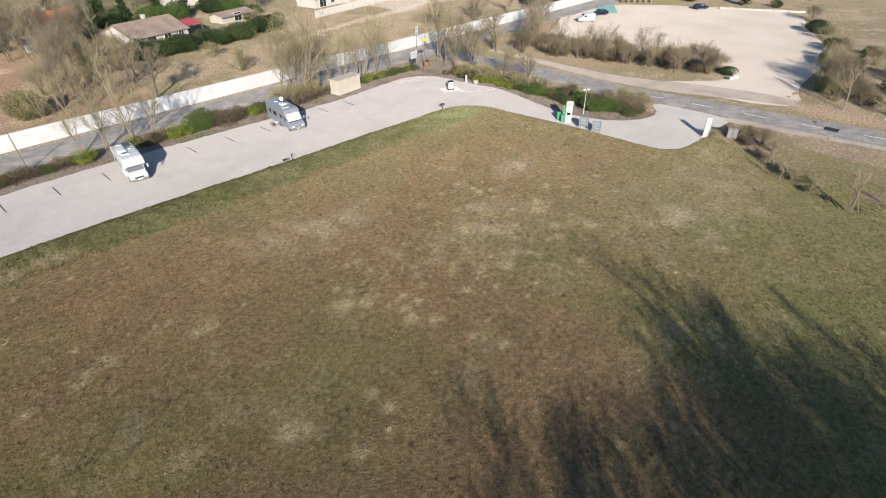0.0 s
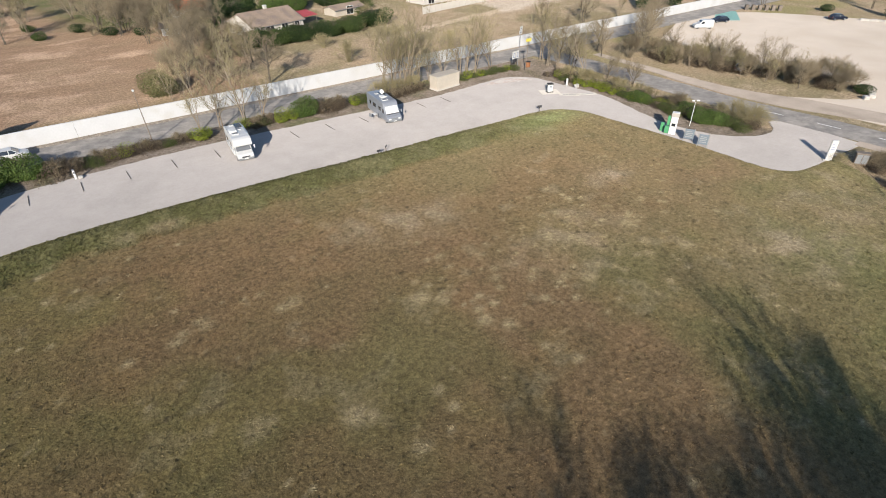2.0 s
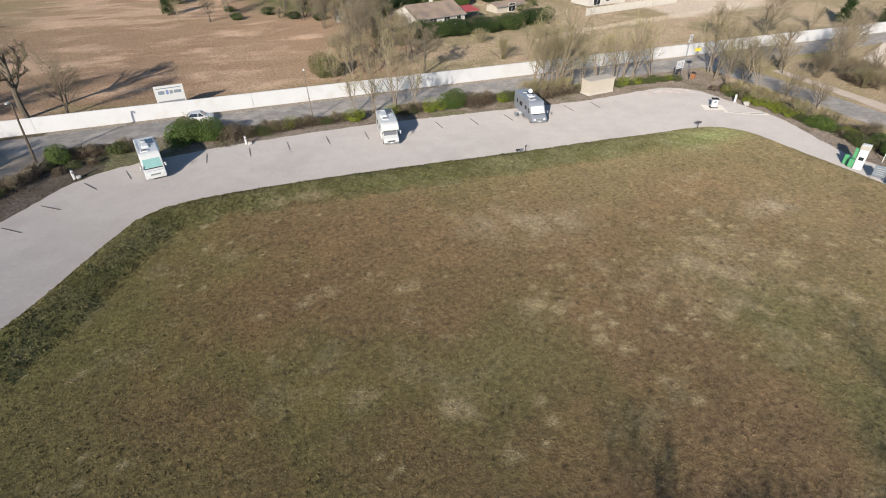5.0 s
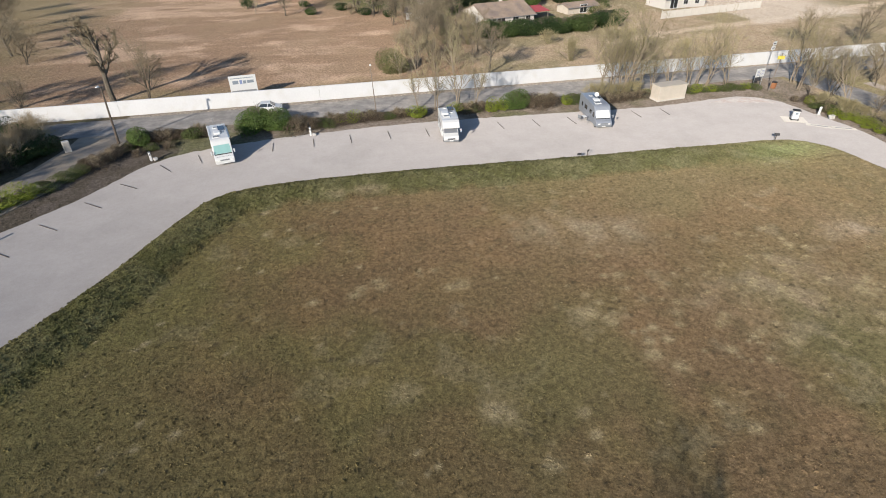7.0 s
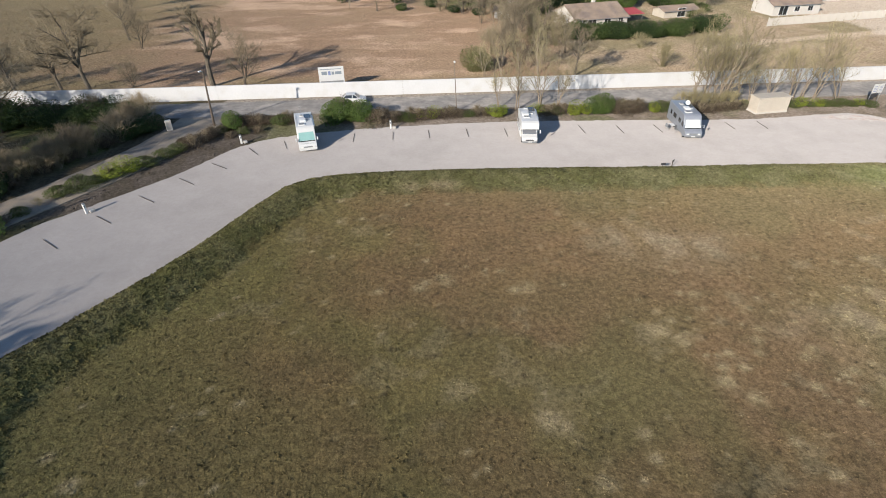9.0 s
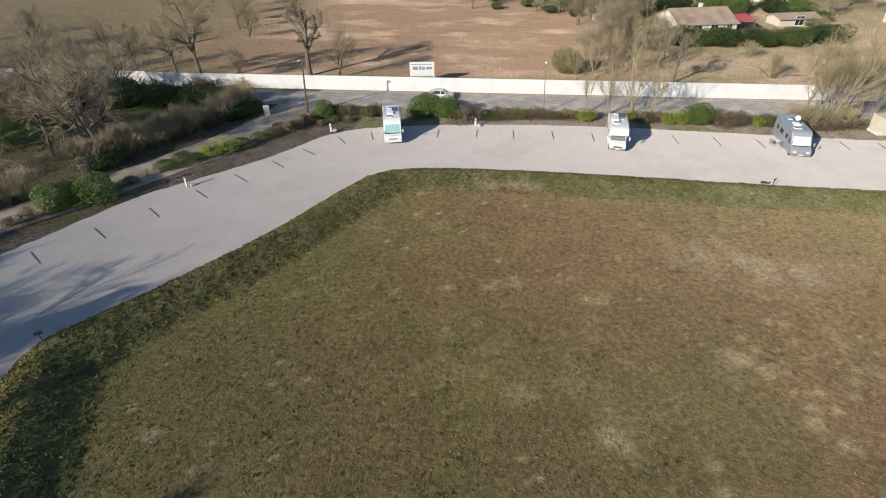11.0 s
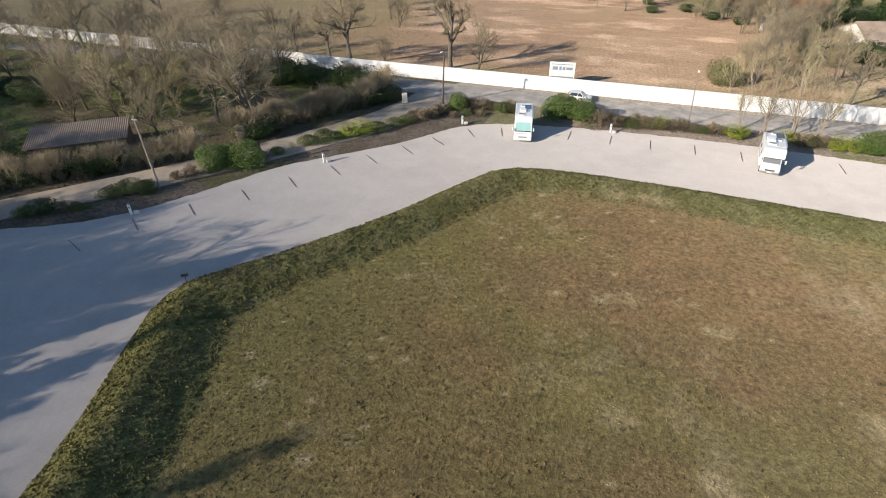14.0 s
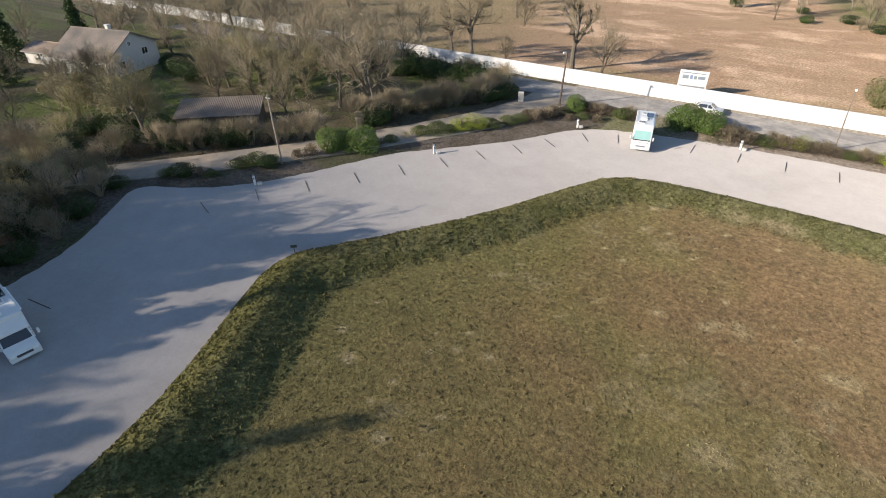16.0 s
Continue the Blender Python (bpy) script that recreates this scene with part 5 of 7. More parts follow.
def tuft_sheet(name, label, count, area, accept, height, width, blades, bright, seed, extra=None):
    """Very many small tufts over an area of the plan, as one mesh; each takes the colour of the soil and grass it grows from."""
    rng = np.random.default_rng(seed)
    x, y = rng.uniform(area[0], area[1], count), rng.uniform(area[2], area[3], count)
    d, side = line_distance(x, y, INNER)
    ok = accept(x, y, d, side)
    x, y, d = x[ok], y[ok], d[ok]
    n = len(x)
    z = ground_height(x, y)
    col = ground_colour(x, y) * rng.uniform(bright[0], bright[1], (n, 1))
    size = rng.uniform(0.6, 1.4, n)
    if extra is not None:
        col, size = extra(x, y, col, size, rng)
    v = np.empty((n, blades, 3, 3))
    c = np.empty((n, blades, 3, 3))
    for b in range(blades):
        a = rng.uniform(0, 2 * np.pi, n)
        w, h = size * rng.uniform(*width, n), size * rng.uniform(*height, n)
        ux, uy = np.cos(a), np.sin(a)
        ox, oy = x + rng.uniform(-0.5, 0.5, n) * w, y + rng.uniform(-0.5, 0.5, n) * w
        lean = rng.uniform(-0.6, 0.9, n) * h
        v[:, b, 0] = np.column_stack([ox - ux * w / 2, oy - uy * w / 2, z - 0.03])
        v[:, b, 1] = np.column_stack([ox + ux * w / 2, oy + uy * w / 2, z - 0.03])
        v[:, b, 2] = np.column_stack([ox - uy * lean, oy + ux * lean, z + h])
        k = rng.uniform(0.85, 1.2, (n, 1))
        for j, g in enumerate((0.9, 0.9, 1.12)):
            c[:, b, j] = col * k * g
    me = bpy.data.meshes.new(name)
    total = n * blades
    me.from_pydata(v.reshape(-1, 3).tolist(), [], np.arange(total * 3).reshape(-1, 3).tolist())
    at = me.color_attributes.new("tint", "FLOAT_COLOR", "POINT")
    at.data.foreach_set("color", np.concatenate([np.clip(c.reshape(-1, 3), 0, 1), np.ones((total * 3, 1))], 1).astype(np.float32).ravel())
    me.materials.append(M_TUFT)
    tagged(new(name, me), label, "grass", kind="stuff")


def pale_spots(x, y, col, size, rng):
    """Small dead, straw-coloured spots, and dark scuffed ones."""
    w, k = spot_weights(x, y)
    col = lerp(col, np.array((0.34, 0.285, 0.165)), np.clip(w * 1.7 - 0.2 + rng.uniform(-0.35, 0.35, len(x)), 0, 0.8) * (w > 0.05))
    col = lerp(col, np.array((0.06, 0.048, 0.03)), np.clip(k * 1.2, 0, 0.8))
    return col, size * (1 + 0.9 * w)


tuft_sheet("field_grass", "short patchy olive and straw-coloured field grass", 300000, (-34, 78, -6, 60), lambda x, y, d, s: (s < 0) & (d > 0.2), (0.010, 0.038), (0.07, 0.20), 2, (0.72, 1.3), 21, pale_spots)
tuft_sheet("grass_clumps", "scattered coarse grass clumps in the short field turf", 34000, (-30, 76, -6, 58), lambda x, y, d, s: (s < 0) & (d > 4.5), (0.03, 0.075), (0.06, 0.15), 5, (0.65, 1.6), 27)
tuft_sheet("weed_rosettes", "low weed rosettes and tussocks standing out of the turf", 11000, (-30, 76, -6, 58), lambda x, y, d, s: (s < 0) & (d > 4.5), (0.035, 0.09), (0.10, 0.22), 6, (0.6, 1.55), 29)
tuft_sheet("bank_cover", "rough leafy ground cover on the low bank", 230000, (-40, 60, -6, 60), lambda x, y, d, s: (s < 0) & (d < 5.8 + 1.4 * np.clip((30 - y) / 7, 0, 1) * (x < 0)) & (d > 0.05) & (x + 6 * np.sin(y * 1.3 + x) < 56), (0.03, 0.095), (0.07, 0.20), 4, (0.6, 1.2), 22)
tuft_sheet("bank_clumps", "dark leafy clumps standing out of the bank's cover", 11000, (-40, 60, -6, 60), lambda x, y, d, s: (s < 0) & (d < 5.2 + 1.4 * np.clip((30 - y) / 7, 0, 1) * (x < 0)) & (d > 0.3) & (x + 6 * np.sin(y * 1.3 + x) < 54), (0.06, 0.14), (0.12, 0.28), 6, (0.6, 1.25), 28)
tuft_sheet("verge_grass", "rough dry grass beside ditch and road", 30000, (62, 100, -20, 40), lambda x, y, d, s: (x > 64 + (y + 12) * 0.33) & (x < 84) & (y < 20), (0.02, 0.06), (0.08, 0.2), 3, (0.8, 1.08), 23)
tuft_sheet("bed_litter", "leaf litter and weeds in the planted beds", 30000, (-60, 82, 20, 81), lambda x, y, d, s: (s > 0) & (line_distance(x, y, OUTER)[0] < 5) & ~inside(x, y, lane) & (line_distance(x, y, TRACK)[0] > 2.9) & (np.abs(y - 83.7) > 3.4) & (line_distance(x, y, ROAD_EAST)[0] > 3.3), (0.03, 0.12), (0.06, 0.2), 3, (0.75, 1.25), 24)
tuft_sheet("meadow_grass", "dry winter grass beyond the wall and in the gardens", 130000, (-130, 130, 20, 175), lambda x, y, d, s: ((y > 89.5) & ((x > 24 + (y - 90) * 0.1) | (x < -46) | (y < 97))) | ((x < -36) & (line_distance(x, y, TRACK)[1] < 0) & (line_distance(x, y, TRACK)[0] > 2.6) & (y < 80)), (0.03, 0.13), (0.10, 0.30), 2, (0.75, 1.05), 25)
tuft_sheet("stubble", "low clods and stubble of the fallow field", 30000, (-48, 40, 92, 200), lambda x, y, d, s: (y > 92) & (x < 26 + (y - 90) * 0.1), (0.015, 0.05), (0.10, 0.35), 2, (0.75, 1.0), 26)

# ---------------------------------------------------------------- vehicles
def wheel(parent, x, y, r=0.34, w=0.22):
    tyre = part("wheel", cylinder(r, w, (x, y, r), "X", 20, bevel=0.04), M_DARK, parent, "black rubber tyre")
    side = 1 if x > 0 else -1
    part("rim", cylinder(r * 0.6, 0.03, (x + side * (w / 2 + 0.005), y, r), "X", 14), M_STEEL, tyre, "silver wheel rim")
    return tyre


def panel_on(y0, z0, y1, z1, half0, half1, lift=0.012, thick=0.02):
    """A pane on a slope that runs across the vehicle from (y0, z0) below to (y1, z1) above."""
    n = Vector((0, -(z1 - z0), (y1 - y0))).normalized()
    s = Shell()
    lo = [(-half0, y0, z0), (half0, y0, z0), (half1, y1, z1), (-half1, y1, z1)]
    up = [tuple(Vector(p) + n * lift) for p in lo]
    dn = [tuple(Vector(p) - n * thick) for p in lo]
    s.add(up + dn, [(0, 1, 2, 3), (4, 7, 6, 5), (0, 4, 5, 1), (1, 5, 6, 2), (2, 6, 7, 3), (3, 7, 4, 0)])
    return s


def side_pane(x, y0, z0, y1, z1, slant=0.0):
    d = 0.012 if x > 0 else -0.012
    s = Shell()
    a = [(x - d, y0, z0), (x - d, y1, z0), (x - d, y1, z1), (x - d, y0 + slant, z1)]
    b = [(x + d, p[1], p[2]) for p in a]
    s.add(a + b, [(0, 1, 2, 3), (7, 6, 5, 4), (0, 4, 5, 1), (1, 5, 6, 2), (2, 6, 7, 3), (3, 7, 4, 0)])
    return s


def motorhome(m, style, paint, label, screen, length=7.0, width=2.3, stripe=None):
    """A motorhome with its front towards -y."""
    ob = thing("motorhome", m, label, "motorhome", "parked motorhomes")
    h, f, w = length / 2, -length / 2, width
    x = w / 2
    if style == "integral":
        part("body", profile([(f, 0.38), (f - 0.02, 0.82), (f + 0.16, 1.06), (f + 0.62, 1.30), (f + 1.28, 2.38), (f + 1.5, 2.72), (f + 1.85, 2.92), (h - 0.15, 2.92), (h, 2.8), (h, 0.42), (h - 0.3, 0.36)], w, 0.07), paint, ob)
        part("windscreen", panel_on(f + 0.68, 1.40, f + 1.24, 2.32, x - 0.14, x - 0.22, 0.016), screen[0], ob, screen[1])
        part("wiper_cowl", panel_on(f + 0.60, 1.285, f + 0.675, 1.385, x - 0.12, x - 0.13, 0.02), M_DARK, ob, "black cowl below the windscreen")
        part("bonnet_seam", panel_on(f + 0.30, 1.132, f + 0.33, 1.148, x - 0.3, x - 0.3, 0.012), M_GREYPLASTIC, ob)
        part("grille", block(-0.55, f - 0.035, 0.72, 0.55, f + 0.02, 0.88, 0.01), M_GREYPLASTIC, ob)
        part("bumper", block(-x + 0.04, f - 0.07, 0.34, x - 0.04, f + 0.05, 0.60, 0.03), paint if paint is M_WHITEPAINT else M_GREYPLASTIC, ob)
        part("side_window", side_pane(x, f + 0.95, 1.35, f + 1.85, 2.0, 0.4), M_GLASS, ob)
        part("side_window", side_pane(-x, f + 0.95, 1.35, f + 1.85, 2.0, 0.4), M_GLASS, ob)
    else:
        tall = style == "overcab"
        part("body", profile([(f + 1.75, 0.42), (f + 1.75, 2.82), (f + 1.9, 2.9), (h - 0.12, 2.9), (h, 2.78), (h, 0.5), (h - 0.3, 0.4)], w, 0.05), paint, ob)
        part("cab", profile([(f, 0.36), (f - 0.02, 0.78), (f + 0.12, 0.98), (f + 0.72, 1.22), (f + 1.3, 1.92), (f + 1.8, 1.98), (f + 1.85, 0.36)], w * 0.88, 0.07), paint, ob)
        if tall:
            part("overcab_berth", profile([(f + 0.38, 1.98), (f + 0.28, 2.12), (f + 0.72, 2.72), (f + 1.15, 2.9), (f + 1.82, 2.9), (f + 1.82, 1.92)], w, 0.07), paint, ob, "bulging white sleeping berth over the cab")
        else:
            part("roof_cap", profile([(f + 1.0, 1.88), (f + 1.0, 2.0), (f + 1.75, 2.62), (f + 1.82, 2.72), (f + 1.82, 1.9)], w * 0.94, 0.06), paint, ob, "sloping white cap over the cab")
        part("windscreen", panel_on(f + 0.72, 1.2, f + 1.26, 1.88, x * 0.80, x * 0.74, 0.02), screen[0], ob, screen[1])
        part("grille", block(-0.5, f - 0.045, 0.58, 0.5, f + 0.02, 0.76, 0.01), M_BLACKPRINT, ob)
        part("bumper", block(-x * 0.86, f - 0.08, 0.30, x * 0.86, f + 0.06, 0.52, 0.03), M_GREYPLASTIC if tall else paint, ob)
        for s in (-1, 1):
            part("cab_window", side_pane(s * x * 0.885, f + 0.95, 1.18, f + 1.7, 1.78, 0.4), M_GLASS, ob)
    for s in (-1, 1):
        part("headlight", block(s * (x - 0.42) - 0.17, f - 0.04, 0.66, s * (x - 0.42) + 0.17, f + 0.03, 0.86, 0.02), M_LAMPGLASS, ob, "clear headlight")
        mirror = part("mirror_arm", Shell().tube((s * (x - 0.1), f + 0.7, 1.75), (s * (x + 0.22), f + 0.5, 1.72), 0.025, 0.025, 5), M_GREYPLASTIC, ob)
        part("mirror", block(s * (x + 0.2) - 0.08, f + 0.42, 1.45, s * (x + 0.2) + 0.08, f + 0.55, 1.88, 0.03), paint, mirror)
        for y0, y1 in ((f + 2.3, f + 3.1), (f + 4.1, f + 5.2), (f + 5.9, f + 6.4)):
            win = part("side_window", side_pane(s * x, y0, 1.45, y1, 2.0), M_GLASS, ob)
            part("window_frame", Shell().box(s * x - 0.006, y0 - 0.05, 1.40, s * x + 0.006, y1 + 0.05, 2.05), M_GREYPLASTIC, win)
        for yy in (f + 0.95, f + 4.75):
            wheel(ob, s * (x - 0.24), yy)
        if stripe:
            part("stripe", Shell().box(s * x - 0.004, f + 2.0, 0.95, s * x + 0.005, h - 0.3, 1.12), stripe, ob, "coloured side stripe")
    part("number_plate", Shell().box(-0.26, f - 0.085, 0.40, 0.26, f - 0.06, 0.51), M_WHITEPLASTIC, ob, "blank white number plate bar")
    part("habitation_door", Shell().box(x - 0.003, f + 3.3, 0.55, x + 0.012, f + 3.95, 2.35), M_WHITEPLASTIC, ob)
    # roof
    for rx, ry, sx, sy in ((-0.35, f + 2.5, 0.45, 0.35), (0.3, f + 4.0, 0.35, 0.35), (-0.2, f + 5.8, 0.25, 0.25)):
        hatch = part("roof_hatch", block(rx - sx, ry - sy, 2.9, rx + sx, ry + sy, 3.0, 0.03), M_WHITEPLASTIC, ob, "raised plastic roof hatch")
        part("dome", block(rx - sx * 0.75, ry - sy * 0.75, 2.98, rx + sx * 0.75, ry + sy * 0.75, 3.05, 0.03), M_GREYPLASTIC, hatch, "smoked hatch dome")
    part("awning_case", cylinder(0.09, length * 0.55, (x + 0.04, f + 4.2, 2.72), "Y", 10), M_WHITEPLASTIC, ob)
    return ob


def roof_gear(ob, length, solar=True, dish=False, rails=True, aircon=False):
    f = -length / 2
    if solar:
        p = part("solar_panel", block(0.12, f + 4.6, 2.94, 0.95, f + 6.2, 2.98, 0.01), M_GLASS, ob, "dark flat solar panel")
        part("panel_frame", block(0.09, f + 4.57, 2.91, 0.98, f + 6.23, 2.945, 0.01), M_STEEL, p)
    if dish:
        base = part("dish_mast", Shell().tube((0.3, f + 5.1, 2.9), (0.3, f + 5.1, 3.25), 0.04, 0.04, 6), M_GREYPLASTIC, ob)
        s = Shell()
        rings, sides = 4, 16
        for i in range(rings + 1):
            r = 0.34 * i / rings
            for k in range(sides):
                a = 2 * math.pi * k / sides
                s.v.append((0.3 + r * math.cos(a), f + 5.05 - 0.25 * (r / 0.34) ** 2 * 0.6 + r * math.sin(a) * 0.45, 3.4 + r * math.sin(a) * 0.85))
        for i in range(rings):
            for k in range(sides):
                j = (k + 1) % sides
                s.f.append((i * sides + k, i * sides + j, (i + 1) * sides + j, (i + 1) * sides + k))
        part("satellite_dish", s, M_WHITEPLASTIC, base, "white satellite dish")
    if rails:
        for x in (-1.0, 1.0):
            s = Shell().tube((x, f + 3.0, 3.0), (x, f + 6.6, 3.0), 0.02, 0.02, 5)
            for y in (f + 3.0, f + 4.8, f + 6.6):
                s.tube((x, y, 2.88), (x, y, 3.0), 0.02, 0.02, 5)
            part("roof_rail", s, M_STEEL, ob)
    if aircon:
        part("air_conditioner", block(-0.5, f + 3.3, 2.92, 0.3, f + 4.3, 3.14, 0.07), M_WHITEPLASTIC, ob, "white rooftop air conditioner")
    s = Shell()
    for x in (0.45, 0.85):
        s.tube((x, length / 2 + 0.06, 0.9), (x, length / 2 + 0.06, 2.95), 0.015, 0.015, 5)
    for k in range(7):
        s.tube((0.45, length / 2 + 0.06, 1.0 + 0.3 * k), (0.85, length / 2 + 0.06, 1.0 + 0.3 * k), 0.012, 0.012, 5)
    part("rear_ladder", s, M_STEEL, ob)


teal = (M_TEAL, "teal thermal screen behind the windscreen")
mh = motorhome(pose(-13.15, 69.5, 0.02, 0, 0, 12), "integral", M_WHITEPAINT, "white motorhome with teal windscreen cover, parked on gravel", teal, 7.2, 2.3)
roof_gear(mh, 7.2, solar=True, dish=False, rails=True, aircon=True)
s_ = Shell().tube((-0.2, 3.0, 2.9), (-0.2, 3.0, 4.0), 0.02, 0.012, 5)
for k_ in range(5):
    s_.tube((-0.2 - 0.3 + 0.04 * k_, 2.9 + 0.02 * k_, 3.55 + 0.1 * k_), (0.1 - 0.04 * k_, 3.1, 3.55 + 0.1 * k_), 0.008, 0.008, 4)
part("aerial", s_, M_STEEL, mh, "thin television aerial")
mh = motorhome(pose(16.8, 68.9, 0.02, 0, 0, -6), "overcab", M_WHITEPAINT, "white overcab motorhome parked rear to the hedge", (M_GLASSGREY, "grey curtained windscreen"), 6.2, 2.28, M_BLUEGREY)
roof_gear(mh, 6.2, solar=True, rails=True)
part("roof_box", block(-0.95, -0.2, 2.9, 0.0, 0.9, 3.2, 0.06), M_WHITEPLASTIC, mh, "white rooftop luggage box")
mh = motorhome(pose(38.9, 69.3, 0.02, 0, 0, -6), "integral", M_SILVER, "silver grey motorhome with satellite dish on its roof", (M_WHITEPLASTIC, "white thermal screen behind the windscreen"), 7.5, 2.3)
roof_gear(mh, 7.5, solar=True, dish=True, rails=False, aircon=True)
mh = motorhome(pose(-42.4, 8.1, 0.02, 0, 0, 82), "low", M_WHITEPAINT, "white low-profile motorhome parked in tree shade", (M_GLASS, "dark windscreen"), 6.9, 2.25, M_GREYPLASTIC)
roof_gear(mh, 6.9, solar=True, rails=False)


def folding_chair(m):
    ob = thing("camping_chair", m, "grey folding camping chair on the gravel", "chair", "camping chairs")
    part("seat", block(-0.25, -0.22, 0.42, 0.25, 0.22, 0.46, 0.015), M_GREYPLASTIC, ob)
    part("backrest", block(-0.25, 0.2, 0.46, 0.25, 0.25, 0.95, 0.015), M_GREYPLASTIC, ob)
    for x in (-0.23, 0.23):
        for y0, y1 in ((-0.24, 0.22), (0.24, -0.2)):
            part("leg", Shell().tube((x, y0, 0), (x, y1, 0.44), 0.014, 0.014, 6), M_STEEL, ob)
    return ob


chair_ = folding_chair(pose(37.5, 68.3, 0.02, 0, 0, 40))
copy_thing(chair_, pose(36.7, 69.4, 0.02, 0, 0, 110))
tb_ = thing("camping_table", pose(37.3, 69.4, 0.02, 0, 0, -6), "small white folding camping table", "table")
part("tabletop", block(-0.3, -0.45, 0.66, 0.3, 0.45, 0.70, 0.01), M_WHITEPLASTIC, tb_)
for x_, y_ in ((-0.25, -0.4), (0.25, -0.4), (-0.25, 0.4), (0.25, 0.4)):
    part("leg", Shell().tube((x_, y_, 0), (x_, y_, 0.67), 0.015, 0.015, 6), M_STEEL, tb_)


def car(m, paint, label, kind="hatchback", L=4.1, W=1.72):
    ob = thing("van" if kind == "van" else "car", m, label, "van" if kind == "van" else "car")
    f, h, x = -L / 2, L / 2, W / 2
    if kind == "van":
        part("body", profile([(f, 0.28), (f, 0.75), (f + 0.15, 0.95), (f + 0.95, 1.15), (f + 1.65, 1.85), (f + 2.0, 1.95), (h - 0.08, 1.95), (h, 1.8), (h, 0.3)], W, 0.07), paint, ob)
        part("windscreen", panel_on(f + 0.98, 1.15, f + 1.62, 1.82, x - 0.12, x - 0.2), M_GLASS, ob)
        for s in (-1, 1):
            part("side_window", side_pane(s * x, f + 1.35, 1.15, f + 2.1, 1.62, 0.3), M_GLASS, ob)
    else:
        part("body", profile([(f, 0.28), (f, 0.62), (f + 0.2, 0.78), (f + 1.0, 0.92), (h - 0.25, 0.98), (h, 0.85), (h, 0.3)], W, 0.08), paint, ob)
        bm = profile([(f + 0.95, 0.9), (f + 1.65, 1.36), (h - 0.85, 1.4), (h - 0.15, 0.94)], W - 0.1, 0.03)
        for v in bm.verts:
            if v.co.z > 1.2:
                v.co.x *= 0.82
        part("cabin_glass", bm, M_GLASS, ob, "dark car windows")
        part("roof", block(-x * 0.76, f + 1.62, 1.37, x * 0.76, h - 0.82, 1.44, 0.03), paint, ob)
        for s in (-1, 1):
            for y0, y1 in ((f + 1.0, f + 1.66), (h - 0.2, h - 0.86)):
                part("pillar", Shell().tube((s * (x - 0.07), y0, 0.92), (s * (x * 0.78), y1, 1.4), 0.045, 0.045, 5), paint, ob)
            part("pillar", Shell().tube((s * (x - 0.06), 0.1, 0.92), (s * (x * 0.79), 0.05, 1.4), 0.045, 0.045, 5), paint, ob)
    for s in (-1, 1):
        part("headlight", block(s * (x - 0.3) - 0.14, f - 0.02, 0.58, s * (x - 0.3) + 0.14, f + 0.06, 0.72, 0.02), M_LAMPGLASS, ob)
        part("tail_light", block(s * (x - 0.18) - 0.1, h - 0.06, 0.6, s * (x - 0.18) + 0.1, h + 0.02, 0.85, 0.02), M_REDROOF, ob)
        part("door_mirror", block(s * (x + 0.08) - 0.09, f + 1.25, 0.92, s * (x + 0.08) + 0.09, f + 1.38, 1.05, 0.02), paint, ob)
        for y in (f + 0.78, h - 0.75):
            wheel(ob, s * (x - 0.1), y, 0.31, 0.19)
    part("bumper", block(-x + 0.05, f - 0.06, 0.25, x - 0.05, f + 0.06, 0.48, 0.03), M_GREYPLASTIC, ob)
    return ob


M_NAVY = material("dark_blue_car_paint", (0.015, 0.02, 0.035), 0.25, vary=0.05)
car(pose(131.0, 74.3, 0.02, 0, 0, -128), M_WHITEPAINT, "small white van parked on beige gravel", "van", 4.4, 1.8)
car(pose(140.6, 75.6, 0.02, 0, 0, -118), M_NAVY, "dark blue car parked beside the white van")
car(pose(166.2, 58.9, 0.02, 0, 0, 60), M_NAVY, "dark car parked at the far edge of the gravel")
car(pose(-7.9, 85.0, 0.035, 0, 0, 90), M_WHITEPAINT, "small white car on the road behind the hedge", "hatchback", 3.9)
car(pose(104.5, 49.5, 0.02, 0, 0, 100), M_SILVER, "grey car half hidden behind the island shrubs")


# ---------------------------------------------------------------- fittings of the parking lane
def beam(m, label="dark weathered timber bay marker lying on gravel"):
    ob = part("bay_beam", block(-0.028, -1.4, 0, 0.028, 1.4, 0.055, 0.01), M_WOOD)
    ob.matrix_basis = m
    return tagged(ob, label, "beam", "bay marker beams")


first_beam = None
BEAMS = [(-1.6, 70.6, 0), (3.4, 70.75, 0), (8.75, 70.75, 0), (14.1, 70.45, 0), (24.9, 70.55, 4), (30.2, 70.15, 3), (35.6, 69.8, 4), (46.1, 69.95, 0), (50.75, 69.75, 0), (-6.95, 70.45, 0), (-15.9, 68.75, 17), (-19.75, 67.0, 34),
         (-23.0, 62.85, 52), (-25.7, 58.9, 52), (-28.8, 54.9, 52), (-31.55, 50.7, 52), (-34.65, 46.35, 52), (-37.85, 42.0, 52), (-41.25, 37.5, 52), (-44.4, 33.1, 55), (-46.9, 28.25, 68), (-45.0, 11.1, 98)]
for bx, by, br in BEAMS:
    if first_beam is None:
        first_beam = beam(pose(bx, by, 0.02, 0, 0, br))
    else:
        copy_thing(first_beam, pose(bx, by, 0.02, 0, 0, br + random.uniform(-2, 2)))


